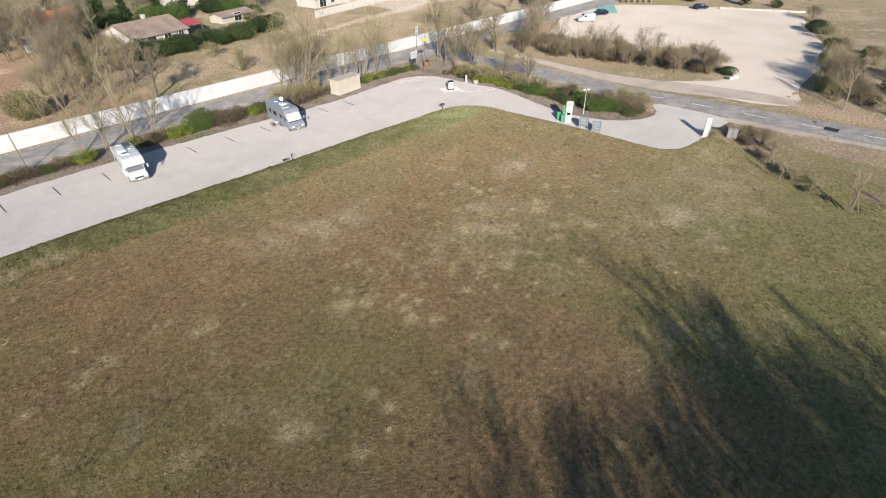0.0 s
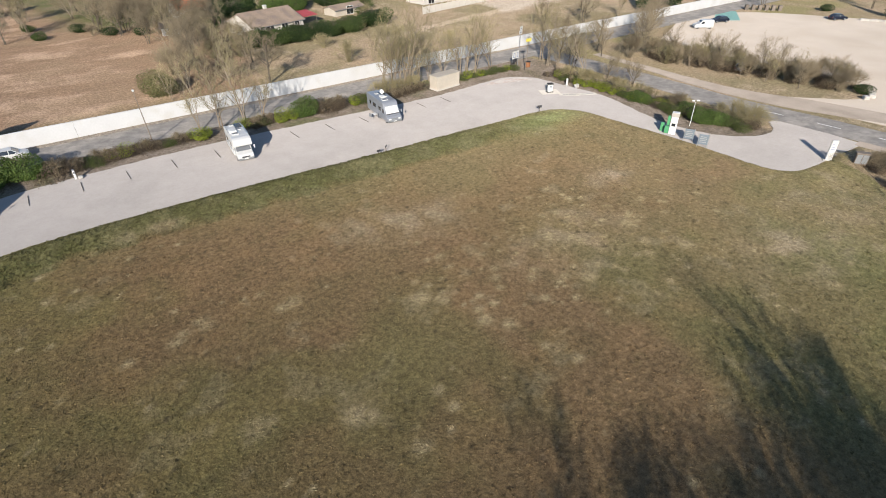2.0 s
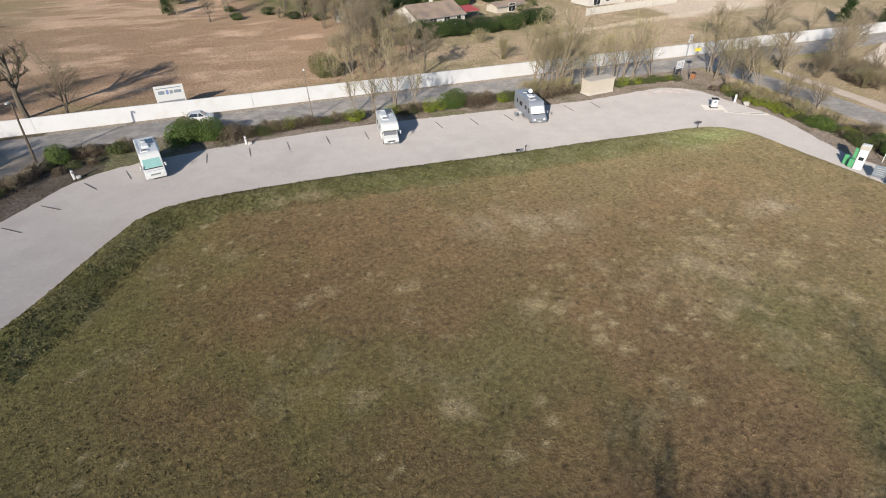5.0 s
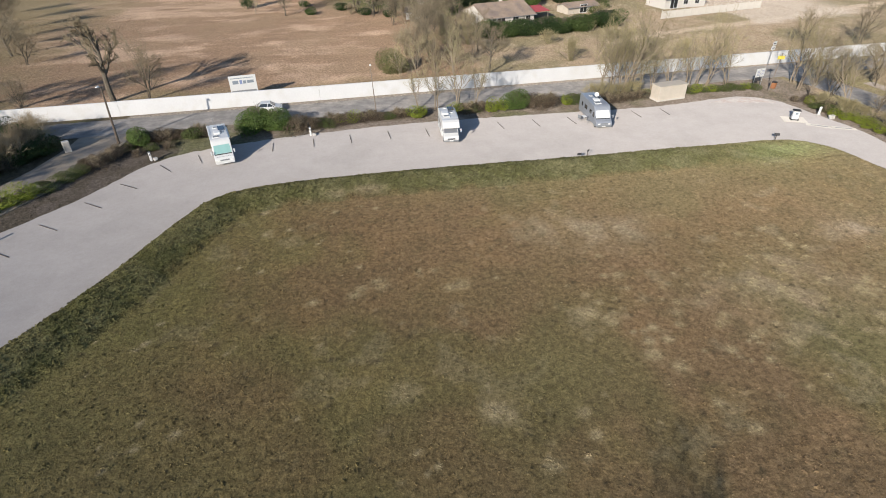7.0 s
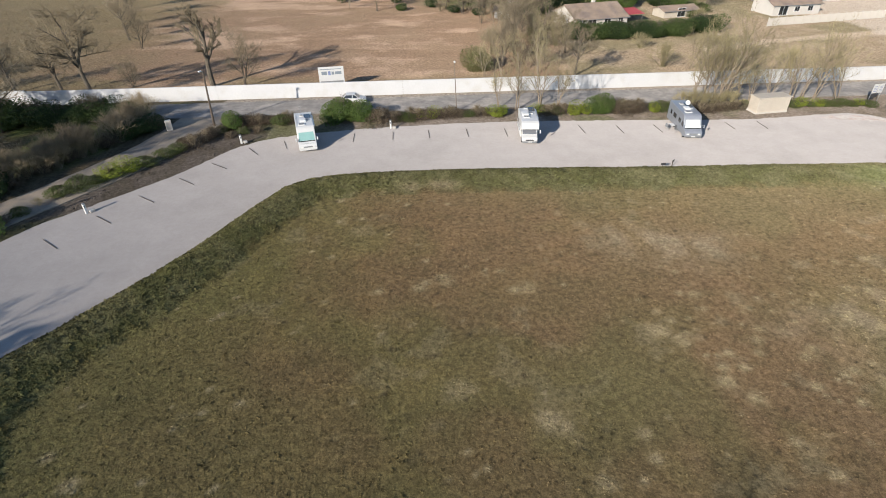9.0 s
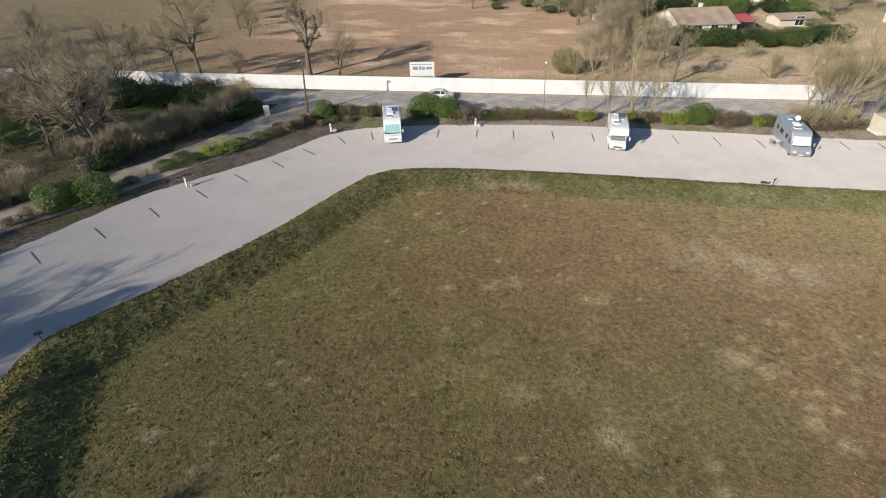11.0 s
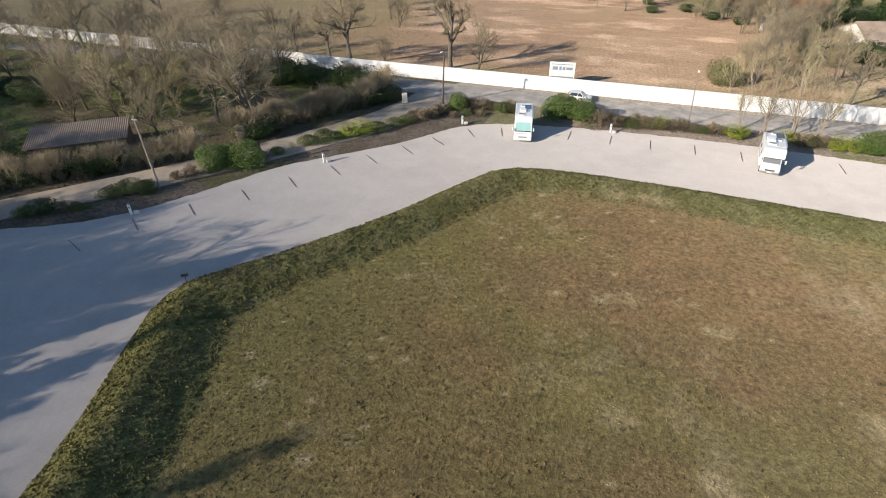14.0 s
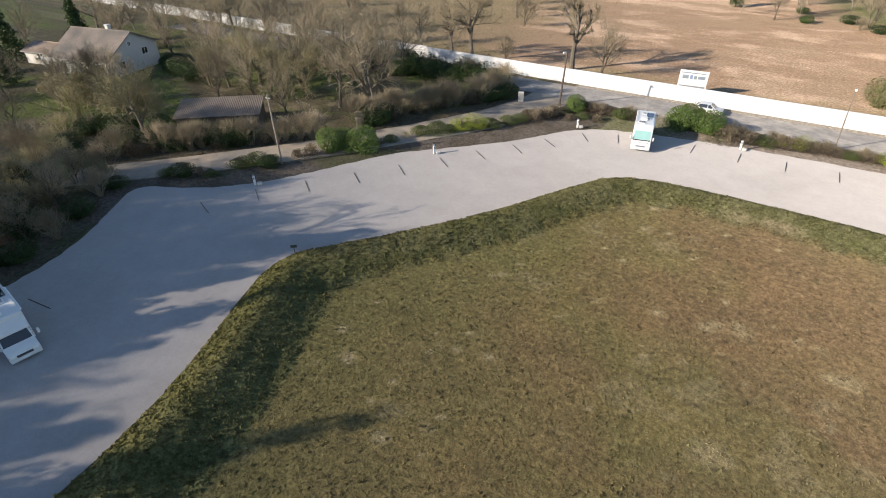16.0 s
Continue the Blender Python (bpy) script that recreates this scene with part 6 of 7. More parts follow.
def service_bollard(m):
    ob = thing("service_bollard", m, "short white electric bollard with stone block at its foot", "bollard", "service bollards")
    part("post", block(-0.12, -0.12, 0, 0.12, 0.12, 1.15, 0.03), M_WHITEPLASTIC, ob)
    part("cap", block(-0.14, -0.14, 1.13, 0.14, 0.14, 1.24, 0.04), M_GREYPLASTIC, ob)
    part("socket_panel", Shell().box(-0.08, -0.135, 0.75, 0.08, -0.118, 1.0), M_GREYPLASTIC, ob)
    bm = block(0.25, -0.3, 0, 0.75, 0.2, 0.32, 0.1, 2)
    for v in bm.verts:
        v.co += Vector((noise.noise(v.co * 3), noise.noise(v.co * 3 + Vector((5, 0, 0))), noise.noise(v.co * 3 + Vector((0, 7, 0))))) * 0.06
    part("stone", bm, M_STONE, ob, "rough pale stone block")
    return ob


first_bollard = service_bollard(pose(-1.9, 73.4, 0.02))
for bx, by, br in ((-21.9, 69.8, 30), (-33.9, 52.2, 50), (-46.4, 34.6, 50)):
    copy_thing(first_bollard, pose(bx, by, 0.02, 0, 0, br))


def small_sign(m):
    ob = thing("low_sign", m, "small black sign on a low post at the grass edge", "sign", "low signs on the bank")
    part("post", block(-0.04, -0.04, -0.3, 0.04, 0.04, 0.75, 0.01), M_WOOD, ob)
    part("plate", block(-0.35, -0.06, 0.6, 0.35, -0.03, 0.95, 0.01), M_BLACKPRINT, ob)
    return ob


first_sign = small_sign(pose(58.8, 56.3, 0.15, 0, 0, -30))
for bx, by, br in ((30.7, 56.9, 0), (32.2, 57.6, 40), (-32.6, 27.2, 40)):
    copy_thing(first_sign, pose(bx, by, 0.25, 0, 0, br) @ Matrix.Scale(0.8, 4))


def service_point():
    ob = thing("service_point", pose(67.0, 62.2, 0.02, 0, 0, -25), "white motorhome service pedestal with black lid on concrete", "service station")
    part("slab", block(-1.6, -1.1, 0, 1.6, 1.1, 0.06, 0.02), M_CONCRETE, ob)
    part("plinth", block(-0.55, -0.45, 0.05, 0.55, 0.45, 0.16, 0.02), M_DARK, ob)
    part("cabinet", block(-0.42, -0.3, 0.15, 0.42, 0.3, 1.35, 0.04), M_WHITEPLASTIC, ob)
    part("lid", block(-0.5, -0.36, 1.33, 0.5, 0.36, 1.5, 0.05), M_DARK, ob)
    part("control_panel", Shell().box(-0.15, -0.312, 0.85, 0.2, -0.298, 1.15), M_BLUEGREY, ob)
    part("hose", Shell().tube((-0.45, 0, 1.2), (-0.6, -0.1, 0.5), 0.03, 0.03, 6), M_DARK, ob)


service_point()
for gx, gy, gr in ((68.6, 59.3, -38), (71.2, 57.7, -28)):
    g_ = thing("drain_channel", pose(gx, gy, 0.02, 0, 0, gr), "dark drain grating set in a concrete strip", "drain", "waste water drains")
    part("kerb", block(-1.6, -0.45, 0, 1.6, 0.45, 0.03, 0.01), M_CONCRETE, g_)
    for k_ in range(9):
        part("grate_bar", block(-1.0 + 0.24 * k_, -0.14, 0.03, -0.82 + 0.24 * k_, 0.14, 0.045, 0.004), M_GREYPLASTIC, g_)
ob_ = thing("white_post", pose(71.9, 62.9, 0.02, 0, 0, 10), "short white marker post beside the hedge", "post")
part("post", block(-0.13, -0.13, 0, 0.13, 0.13, 1.25, 0.03), M_WHITEPLASTIC, ob_)
part("foot", block(-0.5, -0.3, 0, 0.25, 0.3, 0.12, 0.03), M_STONE, ob_)
bm_ = block(-0.4, -0.3, 0, 0.4, 0.3, 0.6, 0.18, 2)
for v_ in bm_.verts:
    v_.co += Vector((noise.noise(v_.co * 2.5), noise.noise(v_.co * 2.5 + Vector((5, 0, 0))), 0.5 * noise.noise(v_.co * 2.5 + Vector((0, 7, 0))))) * 0.12
ob_ = part("boulder", bm_, M_STONE)
ob_.matrix_basis = pose(72.5, 61.2, 0.0)
tagged(ob_, "pale rounded limestone boulder at the hedge", "boulder")


def ticket_station():
    ob = thing("ticket_pillar", pose(67.4, 38.9, 0.02, 0, 0, -62), "white and green service pillar beside the entrance lane", "pillar")
    part("pillar", block(-0.45, -0.35, 0, 0.45, 0.35, 3.1, 0.04), M_WHITEPLASTIC, ob)
    part("top_board", block(-0.5, -0.4, 2.5, 0.5, 0.4, 3.05, 0.04), M_CONCRETE, ob, "grey-beige hood of the pillar")
    part("green_board", block(-0.9, -0.06, 1.2, -0.5, 0.06, 2.5, 0.02), M_GREEN, ob, "bright green side board")
    part("green_board", block(-1.05, -0.3, 0.1, -0.5, 0.2, 1.1, 0.03), M_GREEN, ob)
    part("green_board", block(-1.7, 0.5, 0.0, -1.2, 0.9, 1.2, 0.03), M_GREEN, ob)
    part("screen", Shell().box(-0.25, -0.37, 1.2, 0.25, -0.345, 1.6), M_GLASS, ob)


ticket_station()


def info_frame(m):
    ob = thing("info_panel", m, "blue-grey information panel in a steel frame", "panel", "information panels")
    for x in (-0.6, 0.6):
        part("post", Shell().tube((x, 0, 0), (x, 0, 1.9), 0.04, 0.04, 8), M_STEEL, ob)
    p = part("board", block(-0.56, -0.03, 0.45, 0.56, 0.03, 1.8, 0.01), M_BLUEGREY, ob)
    for k in range(4):
        part("print_bar", Shell().box(-0.42, -0.042, 0.7 + 0.24 * k, 0.42 - 0.1 * (k % 2), -0.028, 0.8 + 0.24 * k), M_STEEL, p)
    return ob


fi_ = info_frame(pose(66.6, 35.9, 0.02, 0, 0, -60))
copy_thing(fi_, pose(66.4, 33.7, 0.02, 0, 0, -60))


def street_lamp(m, h, r, mat, label, arm=0.9, heads=1, head=0.55):
    ob = thing("street_lamp", m, label, "street lamp")
    s = Shell()
    for k in range(4):
        s.tube((0, 0, h * k / 4 - (0.2 if k == 0 else 0)), (0, 0, h * (k + 1) / 4), r * (1 - 0.12 * k), r * (1 - 0.12 * (k + 1)), 10, k in (0, 3))
    part("pole", s, mat, ob)
    for k in range(heads):
        d = -1 if k == 0 else 1
        a = part("arm", Shell().tube((0, 0, h - 0.1), (0, d * arm, h + 0.12), 0.035, 0.03, 6), M_STEEL, ob)
        part("lamp_head", block(-0.13, d * arm - head / 2, h + 0.08, 0.13, d * arm + head / 2, h + 0.24, 0.05), M_WHITEPLASTIC, a, "white lamp head")
    return ob


street_lamp(pose(-27.5, 76.9, 0, 0, 3, -20), 7.8, 0.17, M_WOOD, "dark weathered street lamp pole with white head", 0.6)
street_lamp(pose(8.05, 79.4, 0, 0, -3, 0), 7.4, 0.085, M_WOODPALE, "slender pale street lamp beside the road", 0.5)
street_lamp(pose(72.2, 39.2, 0, 0, 0, 60), 3.5, 0.05, M_WHITEPLASTIC, "low white lamp post with two heads", 0.35, 2, 0.4)
street_lamp(pose(84.4, 4.4, 0, 0, 0, 60), 4.2, 0.06, M_STEEL, "thin steel lamp post beside the side road", 0.5, 1, 0.5)

pole_ = thing("telegraph_pole", pose(-48.2, 40.3, 0, 0, -2, 0), "weathered wooden telegraph pole beside the track", "pole")
part("shaft", Shell().tube((0, 0, -0.3), (0, 0, 4), 0.13, 0.115, 10).tube((0, 0, 4), (0, 0, 8.4), 0.115, 0.09, 10), M_WOODPALE, pole_)
part("insulator_bracket", block(-0.35, -0.05, 7.9, 0.35, 0.05, 8.02, 0.01), M_STEEL, pole_)


def totem():
    ob = thing("entrance_totem", pose(75.3, 21.9, 0, 0, 0, -50), "tall white entrance totem with printed bars", "sign")
    part("base", block(-0.6, -0.3, -0.1, 0.6, 0.3, 0.12, 0.02), M_CONCRETE, ob)
    b = part("board", block(-0.36, -0.12, 0.1, 0.36, 0.12, 2.7, 0.03), M_WHITEPAINT, ob)
    for k in range(3):
        part("print_bar", Shell().box(-0.24, -0.128, 1.5 + 0.32 * k, 0.22 - 0.08 * k, -0.118, 1.58 + 0.32 * k), M_BARS, b)
    c = thing("electric_cabinet", pose(77.4, 19.2, 0, 0, 0, -55), "grey roadside electric cabinet with two doors", "cabinet")
    part("body", block(-0.7, -0.35, 0, 0.7, 0.35, 1.4, 0.03), M_FIBRO, c)
    part("lid", block(-0.76, -0.4, 1.38, 0.76, 0.4, 1.5, 0.02), M_WOODPALE, c)
    for s in (-1, 1):
        d = part("door", block(s * 0.33 - 0.29, -0.37, 0.15, s * 0.33 + 0.29, -0.34, 1.3, 0.01), M_GREYPLASTIC, c)
        part("handle", block(s * 0.1 - 0.02, -0.39, 0.65, s * 0.1 + 0.02, -0.365, 0.8, 0.005), M_DARK, d)


totem()


def road_signs():
    ob = thing("direction_sign", pose(72.6, 74.2, 0, 0, 4, 0), "tall leaning pole with yellow direction sign", "sign")
    part("pole", Shell().tube((0, 0, -0.2), (0, 0, 6.1), 0.07, 0.06, 8), M_WOODPALE, ob)
    part("yellow_plate", block(-0.75, -0.1, 5.2, 0.6, -0.06, 5.75, 0.01), M_YELLOW, ob, "yellow sign plate")
    ob2 = thing("notice_board", pose(72.2, 76.6, 0, 0, 0, 10), "pair of white notices above a black panel", "sign")
    for x in (-0.9, 0.9):
        part("post", Shell().tube((x, 0.05, -0.2), (x, 0.05, 3.1), 0.045, 0.045, 8), M_STEEL, ob2)
    for x in (-0.5, 0.52):
        q = part("white_plate", block(x - 0.46, -0.05, 1.75, x + 0.46, 0.0, 3.15, 0.02), M_WHITEPAINT, ob2)
        for k in range(4):
            part("print_bar", Shell().box(x - 0.3, -0.058, 2.0 + 0.24 * k, x + 0.3, -0.048, 2.08 + 0.24 * k), M_BARS, q)
    part("black_plate", block(-0.9, -0.05, 1.1, 0.2, 0.0, 1.72, 0.02), M_BLACKPRINT, ob2)
    ob3 = thing("hazard_sign", pose(83.0, 86.9, 0, 0, 0, 10), "white and red roadside sign by the wall", "sign")
    part("post", Shell().tube((0, 0.05, -0.2), (0, 0.05, 4.4), 0.05, 0.05, 8), M_STEEL, ob3)
    for k, (a, b) in enumerate(((3.0, 3.7), (3.8, 4.5))):
        q = part("plate", block(-0.55 + 0.12 * k, -0.04, a, 0.5, 0.0, b, 0.02), M_WHITEPAINT, ob3)
        part("print_bar", Shell().box(-0.3, -0.048, a + 0.25, 0.3, -0.038, a + 0.4), M_BLACKPRINT, q)
    ob4 = thing("orange_bin", pose(74.6, 75.6, 0, 0, 0, 15), "orange-brown litter bin under the signs", "bin")
    part("bin", cylinder(0.45, 1.0, (0, 0, 0.5), "Z", 14, 0.5, 0.04), material("rust_orange_plastic", (0.30, 0.13, 0.06), 0.6, vary=0.1), ob4)
    part("rim", cylinder(0.53, 0.08, (0, 0, 1.02), "Z", 14, 0.5), M_DARK, ob4)


road_signs()


def cream_shed():
    ob = thing("utility_shelter", pose(54.75, 75.4, 0, 0, 0, 6.5), "cream rendered flat-roofed utility shelter with slab roof", "shed")
    part("wall", block(-2.6, -0.95, -0.1, 2.6, 1.05, 2.2, 0.02), M_CREAM, ob)
    part("roof_slab", block(-2.7, -1.05, 2.2, 2.7, 1.15, 2.34, 0.02), M_CREAM, ob)
    part("door", Shell().box(2.59, -0.3, 0.1, 2.62, 0.6, 2.0), M_GREYPLASTIC, ob)
    part("plinth", block(-2.66, -1.0, -0.1, 2.66, 1.1, 0.18, 0.02), M_CONCRETE, ob)


cream_shed()


def billboard():
    ob = thing("billboard", pose(-11.9, 92.3, 0, 0, 0, 6), "white roadside billboard with pale printed lines", "billboard")
    for x in (-1.6, 1.6):
        part("post", block(x - 0.08, 0.05, -0.3, x + 0.08, 0.2, 3.3, 0.01), M_STEEL, ob)
    b = part("board", block(-2.1, -0.05, 1.0, 2.1, 0.05, 3.75, 0.02), M_WHITEPAINT, ob)
    for x0, x1, z0, z1, m in ((-1.8, 1.7, 3.3, 3.42, M_BLUEGREY), (-1.6, -0.7, 2.45, 3.0, M_BLUEGREY), (-0.5, -0.1, 2.4, 3.05, M_BARS), (0.05, 0.5, 2.45, 2.95, M_BLUEGREY), (0.65, 1.7, 2.5, 2.95, M_BLUEGREY), (-1.9, 1.9, 1.15, 1.42, M_GREYPLASTIC)):
        part("print_bar", Shell().box(x0, -0.062, z0, x1, -0.048, z1), m, b)


billboard()


def utility_box(x, y, r):
    c = thing("utility_box", pose(x, y, 0, 0, 0, r), "pale weathered utility box beside the track", "cabinet")
    part("body", block(-0.4, -0.3, 0, 0.4, 0.3, 1.5, 0.04), M_STONE, c)
    part("door", block(-0.34, -0.33, 0.12, 0.34, -0.295, 1.38, 0.01), M_CONCRETE, c)


utility_box(-33.3, 75.6, 30)
bm_ = block(-0.6, -0.35, 0, 0.6, 0.35, 2.4, 0.2, 2)
for v_ in bm_.verts:
    v_.co += Vector((noise.noise(v_.co * 2), noise.noise(v_.co * 2 + Vector((5, 0, 0))), 0)) * 0.18
ob_ = part("standing_stone", bm_, M_FIBRO)
ob_.matrix_basis = pose(-47.6, 54.4, -0.1, 0, 0, 30)
tagged(ob_, "rough grey standing stone at the copse", "stone")


# ---------------------------------------------------------------- houses
def gable_house(name, m, L, W, eave, ridge, roof_mat, wall_mat, label, windows=(), over=0.45, ridge_at=0.5, eave_back=None, chimney=None, pitch=0.28):
    """A house whose ridge runs along local x. windows: (side, along, z, width, height) with side in 'front', 'back', 'left', 'right'."""
    ob = thing(name, m, label, "house")
    x, y0, y1 = L / 2, -W * ridge_at, W * (1 - ridge_at)
    eb = eave if eave_back is None else eave_back
    s = Shell()
    sec = [(y0, -0.2), (y1, -0.2), (y1, eb), (0, ridge - 0.12), (y0, eave)]
    s.v = [(-x, a, b) for a, b in sec] + [(x, a, b) for a, b in sec]
    s.f = [(0, 4, 3, 2, 1), (5, 6, 7, 8, 9), (0, 1, 6, 5), (1, 2, 7, 6), (2, 3, 8, 7), (3, 4, 9, 8), (4, 0, 5, 9)]
    wall = part("wall", s, wall_mat, ob)
    for nm, ya, za in (("front", y0, eave), ("back", y1, eb)):
        d = -1 if ya < 0 else 1
        k = (ridge - za) / abs(ya)
        yo, zo = ya + d * over, za - over * k
        n = int((L + 2 * over) / pitch)
        sh = Shell()
        slope = math.hypot(yo, ridge - zo)
        rows = max(2, int(slope / 1.6))
        # rolls of tile that run down the slope, in overlapping courses
        for i in range(2 * n + 1):
            xx = -x - over + (L + 2 * over) * i / (2 * n)
            up = 0.05 if i % 2 else 0.0
            for r in range(rows + 1):
                t = r / rows
                sh.v.append((xx, yo * t, ridge + (zo - ridge) * t + up))
        for i in range(2 * n):
            for r in range(rows):
                a = i * (rows + 1) + r
                sh.f.append((a, a + rows + 1, a + rows + 2, a + 1) if d < 0 else (a, a + 1, a + rows + 2, a + rows + 1))
        base = len(sh.v)
        sh.v += [(p[0], p[1], p[2] - 0.14) for p in sh.v[:base]]
        cols = 2 * n
        for r in range(rows):
            for i in (0, cols):
                a = i * (rows + 1) + r
                sh.f.append((a, a + 1, a + 1 + base, a + base))
        for i in range(cols):
            a = i * (rows + 1) + rows
            sh.f.append((a, a + rows + 1, a + rows + 1 + base, a + base))
        part("roof_slope", sh, roof_mat, ob)
        part("gutter", Shell().tube((-x - over, yo, zo - 0.08), (x + over, yo, zo - 0.08), 0.07, 0.07, 6), M_GREYPLASTIC, ob)
    part("ridge_cap", Shell().tube((-x - over, 0, ridge + 0.03), (x + over, 0, ridge + 0.03), 0.12, 0.12, 8), roof_mat, ob)
    for side, along, z, w, h in windows:
        pm = {"front": pose(along, y0, z), "back": pose(along, y1, z, 0, 0, 180), "left": pose(-x, along, z, 0, 0, -90), "right": pose(x, along, z, 0, 0, 90)}[side]
        fr = part("window_frame", join(block(-w / 2 - 0.08, -0.05, -0.08, -w / 2, 0.08, h + 0.08, 0.005), block(w / 2, -0.05, -0.08, w / 2 + 0.08, 0.08, h + 0.08, 0.005), block(-w / 2, -0.05, h, w / 2, 0.08, h + 0.08, 0.005), block(-w / 2 - 0.12, -0.1, -0.1, w / 2 + 0.12, 0.08, 0, 0.005), block(-0.03, -0.04, 0, 0.03, 0.06, h, 0.005)), M_WHITEPLASTIC, ob)
        fr.matrix_basis = pm
        part("pane", Shell().box(-w / 2, -0.02, 0, w / 2, 0.05, h), M_GLASS, fr)
    if chimney:
        cx, cy = chimney
        top = ridge + 0.7
        ch = part("chimney", block(cx - 0.35, cy - 0.35, ridge - 1.2, cx + 0.35, cy + 0.35, top, 0.02), wall_mat, ob)
        part("chimney_cap", block(cx - 0.42, cy - 0.42, top, cx + 0.42, cy + 0.42, top + 0.12, 0.02), M_WHITEPAINT, ch)
    return ob


gable_house("bungalow", pose(46.2, 138.2, 0, 0, 0, 12.5), 13.6, 12.0, 2.5, 4.7, M_TILE, M_HOUSEWALL, "white bungalow with weathered beige tiled roof", (("front", 1.5, 0.9, 1.6, 1.2), ("front", 5.0, 0.1, 1.2, 2.1), ("front", -2.5, 0.1, 2.0, 2.1), ("left", 0, 0.9, 1.0, 1.1), ("front", -5.2, 1.0, 1.0, 1.0)), chimney=(1.0, 0.8))
can_ = thing("red_canopy", pose(56.9, 139.6, 0, 0, 0, 12.5), "dark red sheet-metal canopy beside the bungalow", "canopy")
for cx_, cy_ in ((-2.3, -2), (2.3, -2), (-2.3, 2), (2.3, 2)):
    part("post", block(cx_ - 0.07, cy_ - 0.07, 0, cx_ + 0.07, cy_ + 0.07, 2.2, 0.01), M_WOODPALE, can_)
sh_ = Shell()
for i_ in range(41):
    xx_ = -2.6 + 5.2 * i_ / 40
    sh_.v += [(xx_, -2.4, 2.2 + 0.04 * (i_ % 2)), (xx_, 2.4, 2.8 + 0.04 * (i_ % 2)), (xx_, 2.4, 2.72), (xx_, -2.4, 2.12)]
for i_ in range(40):
    a_ = 4 * i_
    sh_.f += [(a_, a_ + 4, a_ + 5, a_ + 1), (a_ + 3, a_ + 2, a_ + 6, a_ + 7), (a_, a_ + 3, a_ + 7, a_ + 4)]
part("roof_sheet", sh_, M_REDROOF, can_)
gable_house("garage", pose(71.5, 146.0, 0, 0, 0, 12.5), 10, 5, 1.7, 2.4, M_TILE, M_CREAM, "low outbuilding with beige tiled roof", (("front", 0, 0.1, 2.2, 2.0),))
gable_house("cottage", pose(36.5, 170, 0, 0, 0, 10), 9, 7, 2.5, 4.2, M_TILE_RED, M_HOUSEWALL, "cottage with orange tiled roof among trees", (("front", -2, 0.9, 1.0, 1.1), ("front", 2, 0.9, 1.0, 1.1)), chimney=(-1.5, 0.5))
gable_house("garden_shed", pose(26.5, 148.5, 0, 0, 0, -20), 3.8, 3.0, 2.0, 2.8, M_FIBRO, M_STONE, "small grey garden shed behind the field", (("front", 0, 0.1, 0.9, 1.8),))
gable_house("far_house", pose(102.0, 147.0, 0, 0, 0, 8), 14, 8, 2.6, 4.2, M_TILE, M_HOUSEWALL, "long white house behind a pale fence", (("front", -4, 0.1, 2.4, 2.1), ("front", 0, 0.8, 1.4, 1.2), ("front", 4, 0.8, 1.4, 1.2)))
gable_house("far_house", pose(76, 180, 0, 0, 0, 5), 15, 9, 2.7, 4.6, M_TILE, M_HOUSEWALL, "white house with beige roof among far gardens", (("front", -4, 0.8, 1.4, 1.2), ("front", 2, 0.1, 2.0, 2.1)))
gable_house("far_house", pose(120, 165, 0, 0, 0, 5), 15, 9, 2.7, 4.6, M_TILE_RED, M_HOUSEWALL, "house with reddish roof beyond the gravel yard", (("front", -4, 0.8, 1.4, 1.2), ("front", 2, 0.1, 2.0, 2.1)))
gable_house("villa", pose(-107.6, 53.6, 0, 0, 0, 13), 13.0, 11.4, 3.35, 6.7, M_TILE_DARK, M_HOUSEWALL, "white villa with weathered tile roof among bare trees",
            (("right", 2.4, 2.4, 1.2, 1.1), ("right", -0.6, 4.4, 0.6, 0.6), ("front", 2.0, 0.9, 1.1, 1.3), ("front", 4.6, 0.9, 1.1, 1.3), ("front", -1.0, 0.1, 1.2, 2.1), ("right", -3.2, 1.0, 1.2, 1.2)), 0.6, 0.52, 4.3, (1.5, 0.5))
po_ = thing("porch_pillars", pose(-112.0, 45.4, 0, 0, 0, 13), "white porch pillars carrying the villa's eave", "porch")
for cx_ in (-1.6, 0.4):
    part("pillar", block(cx_ - 0.16, -0.16, -0.1, cx_ + 0.16, 0.16, 2.95, 0.03), M_WHITEPAINT, po_)
gable_house("annexe", pose(-121.5, 50.5, 0, 0, 0, 13), 8, 6, 2.4, 3.4, M_TILE, M_HOUSEWALL, "low annexe beside the villa with tiled roof", (("front", 0, 0.8, 1.4, 1.2), ("front", 2.6, 0.1, 0.9, 2.0)))


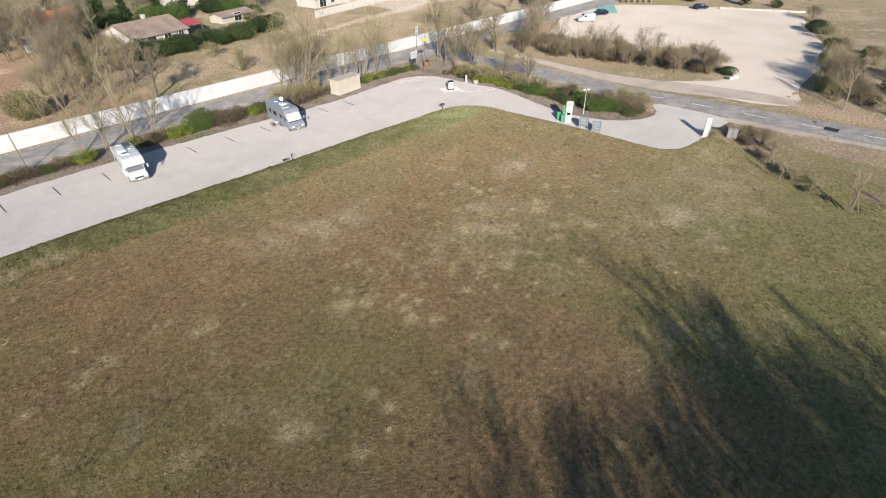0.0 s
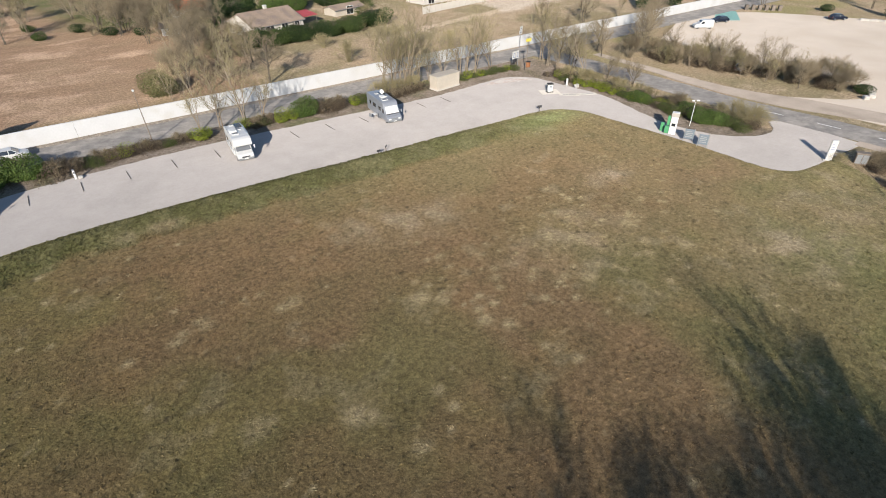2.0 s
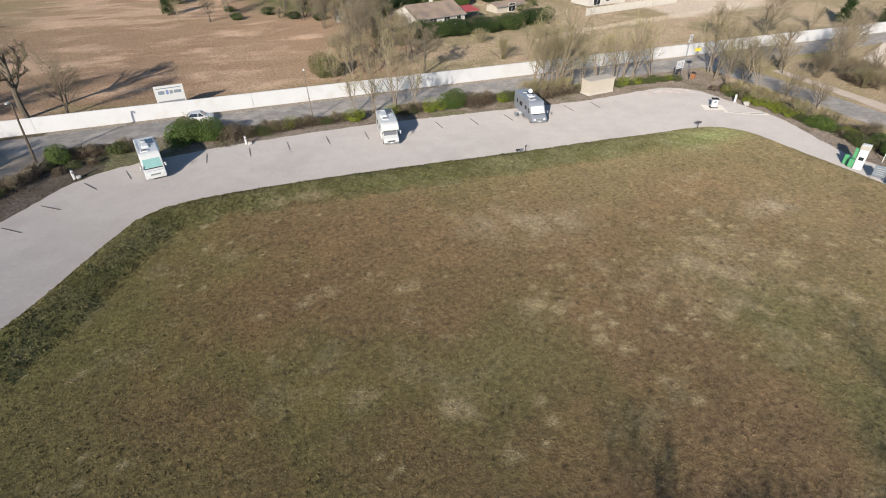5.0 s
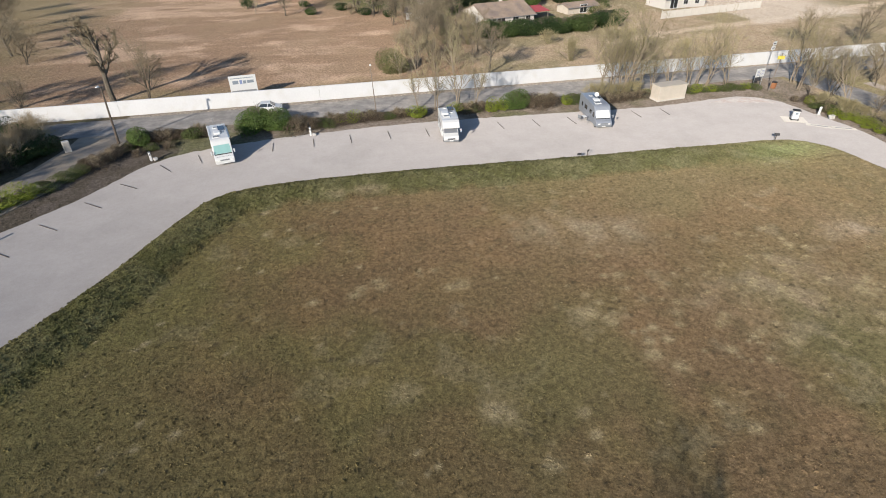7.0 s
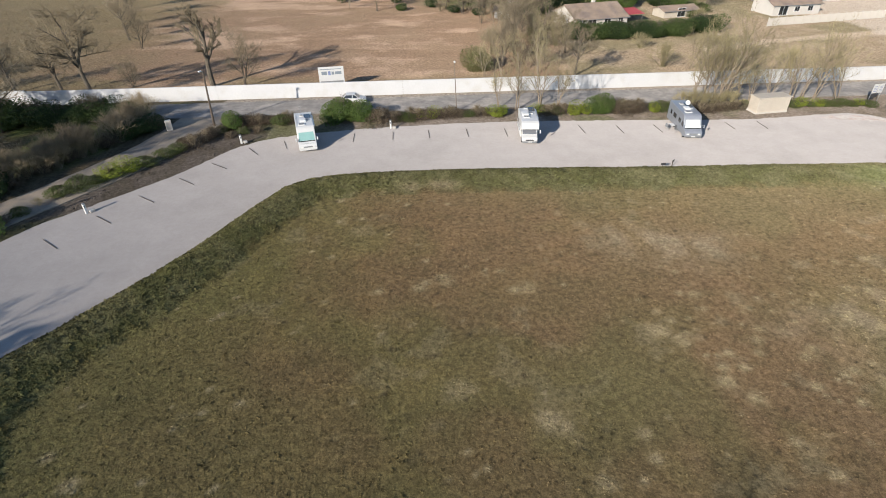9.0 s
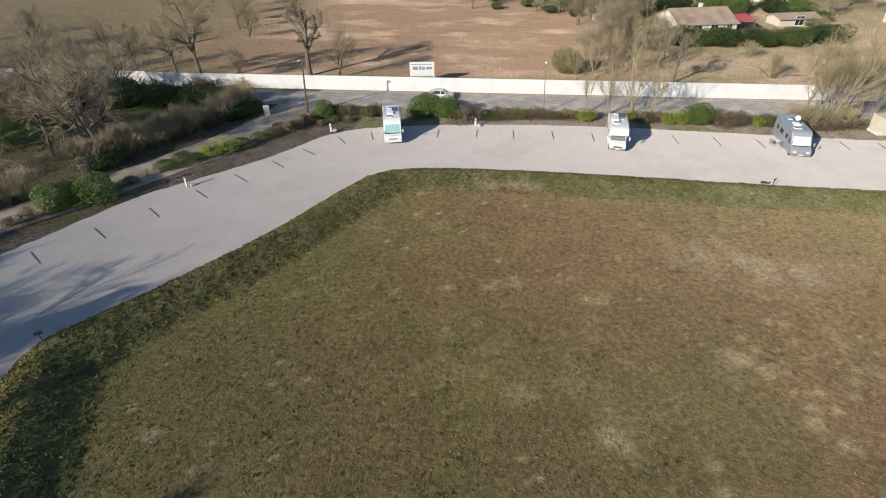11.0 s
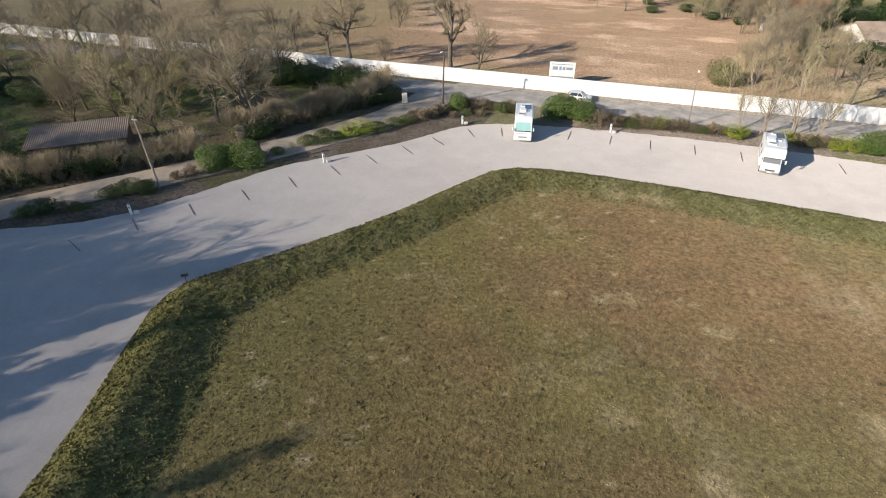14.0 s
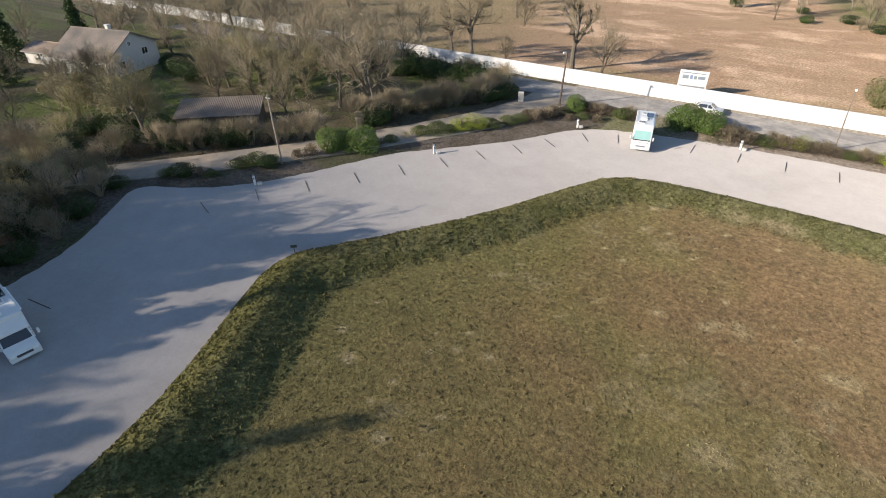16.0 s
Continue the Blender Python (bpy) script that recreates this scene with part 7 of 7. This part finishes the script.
def barn():
    """The low store with a ribbed fibre-cement roof."""
    ob = thing("low_barn", pose(-65.0, 45.2, 0, 0, 0, 40), "low dark store with ribbed grey fibre-cement roof", "barn")
    L, W = 11.5, 5.6
    part("wall", block(-L / 2 + 0.3, -W / 2 + 0.3, -0.1, L / 2 - 0.3, W / 2 - 0.3, 2.0, 0.02), M_WOOD, ob)
    sh = Shell()
    n = 92
    for i in range(n + 1):
        xx = -L / 2 + L * i / n
        up = 0.05 if i % 2 else 0
        for r in range(4):
            sh.v.append((xx, -W / 2 + W * r / 3, 2.05 + 0.95 * r / 3 + up))
    for i in range(n):
        for r in range(3):
            a = i * 4 + r
            sh.f.append((a, a + 4, a + 5, a + 1))
    part("roof_sheet", sh, M_FIBRO, ob)
    for k in range(4):
        part("rafter", block(-L / 2 + 0.2 + k * (L - 0.4) / 3 - 0.06, -W / 2, 1.85, -L / 2 + 0.2 + k * (L - 0.4) / 3 + 0.06, -W / 2 + 0.12, 2.03, 0.01), M_WOOD, ob)
    part("gable_board", Shell().add([(-L / 2 + 0.3, -W / 2 + 0.3, 1.98), (-L / 2 + 0.3, W / 2 - 0.3, 1.98), (-L / 2 + 0.3, W / 2 - 0.3, 2.85), (L / 2 - 0.3, -W / 2 + 0.3, 1.98), (L / 2 - 0.3, W / 2 - 0.3, 1.98), (L / 2 - 0.3, W / 2 - 0.3, 2.85)], [(0, 1, 2), (3, 5, 4), (1, 4, 5, 2)]), M_WOOD, ob)


barn()


def panel_fence():
    ob = thing("panel_fence", pose(0, 0, 0), "pale concrete panel fence round the far yard", "fence")
    a, b = Vector((87.5, 130.6, 0)), Vector((122, 137.0, 0))
    d = (b - a).normalized()
    n = 14
    ang = math.degrees(math.atan2(d.y, d.x))
    for k in range(n):
        p = a.lerp(b, (k + 0.5) / n)
        q = part("panel", block(-1.16, -0.04, 0.0, 1.16, 0.04, 1.8, 0.01), M_CONCRETE, ob)
        q.matrix_basis = pose(p.x, p.y, 0, 0, 0, ang)
    for k in range(n + 1):
        p = a.lerp(b, k / n)
        q = part("post", block(-0.08, -0.08, -0.2, 0.08, 0.08, 2.1, 0.01), M_CONCRETE, ob)
        q.matrix_basis = pose(p.x, p.y, 0, 0, 0, ang)


panel_fence()


def wire_fence(points, label, h=1.2, gap=2.5, mat=None):
    ob = thing("wire_fence", pose(0, 0, 0), label, "fence")
    line = smooth_line(points, gap, 1)
    for p in line:
        q = part("post", Shell().tube((0, 0, -0.3), (0, 0, h), 0.05, 0.045, 6), mat or M_WOODPALE, ob)
        q.matrix_basis = pose(p[0], p[1], 0)
    for z in (h * 0.4, h * 0.9):
        s = Shell()
        for a, b in zip(line[:-1], line[1:]):
            s.tube((*a, z), (*b, z), 0.008, 0.008, 3, False)
        part("wire", s, M_STEEL, ob)


wire_fence([(-51, 51.0), (-56, 54.5), (-62, 56), (-70, 62), (-80, 70)], "post and wire fence round the copse", 1.3, 2.0, M_WOOD)
st_ = thing("tree_stakes", pose(65.7, 2.6, 0), "three wooden stakes propping a young tree", "stakes")
for a_ in (20, 140, 260):
    part("stake", Shell().tube((0.75 * math.cos(radians(a_)), 0.75 * math.sin(radians(a_)), -0.2), (0.1 * math.cos(radians(a_)), 0.1 * math.sin(radians(a_)), 1.7), 0.045, 0.04, 6), M_WOODPALE, st_)
copy_thing(st_, pose(72.6, 12.8, 0) @ Matrix.Scale(0.8, 4))
copy_thing(st_, pose(68.0, 10.3, 0) @ Matrix.Scale(0.7, 4))

# edge of the beige lot
for k_ in range(6):
    q_ = part("lot_pillar", block(-0.45, -0.45, -0.1, 0.45, 0.45, 1.3, 0.05), M_WOODPALE)
    q_.matrix_basis = pose(161.5 + 1.15 * k_, 80.2 - 1.25 * k_, 0, 0, 0, 45)
    tagged(q_, "brown square timber pillar at the lot's edge", "pillar", "timber pillars of the lot")
rr_ = random.Random(8)
for k_ in range(26):
    t_ = k_ / 25
    q_ = part("kerb_stone", block(-0.8, -0.35, -0.1, 0.8, 0.35, 0.5, 0.12, 2), M_STONE)
    q_.matrix_basis = pose(170.5 + 8.0 * t_ + rr_.uniform(-0.3, 0.3), 54.5 - 18.0 * t_, 0, 0, 0, -66 + rr_.uniform(-15, 15))
    tagged(q_, "rough pale edging stone of the gravel lot", "stone", "edging stones of the lot")
bay_ = outline_sheet("painted_bay", np.array([(141.5, 77.5), (146.5, 73.5), (157, 80.5), (152.5, 84)]), 0.03, material("teal_ground_paint", (0.30, 0.55, 0.47), 0.8, vary=0.15, scale=1.5), "worn teal painted parking bay")
for bx_, by_ in ((107.8, 29.2), (106.2, 28.6), (104.6, 28.9)):
    bm_ = block(-0.5, -0.4, -0.1, 0.5, 0.4, 0.6, 0.18, 2)
    for v_ in bm_.verts:
        v_.co += Vector((noise.noise(v_.co * 2 + Vector((bx_, 0, 0))), noise.noise(v_.co * 2 + Vector((5, by_, 0))), 0)) * 0.15
    q_ = part("boulder", bm_, M_STONE)
    q_.matrix_basis = pose(bx_, by_, 0, 0, 0, bx_ * 40)
    tagged(q_, "pale boulder at the end of the island hedge", "boulder", "boulders of the island")

outline_sheet("red_chippings", smooth_line([(60, 71.6), (62.5, 72.3), (66.5, 72.4), (69.5, 70.8), (70.0, 68.6), (67.8, 69.6), (64.5, 70.6), (60, 71.6)], 0.5, 1), 0.03, coarse(material("reddish_stone_chippings", (0.36, 0.30, 0.275), 0.95, vary=0.12, scale=2.0, fine=9.0, bump=0.02, tint=(0.40, 0.37, 0.35), tint_scale=0.9, tint_at=0.48)), "thin reddish stone chippings on the gravel", 0.3)
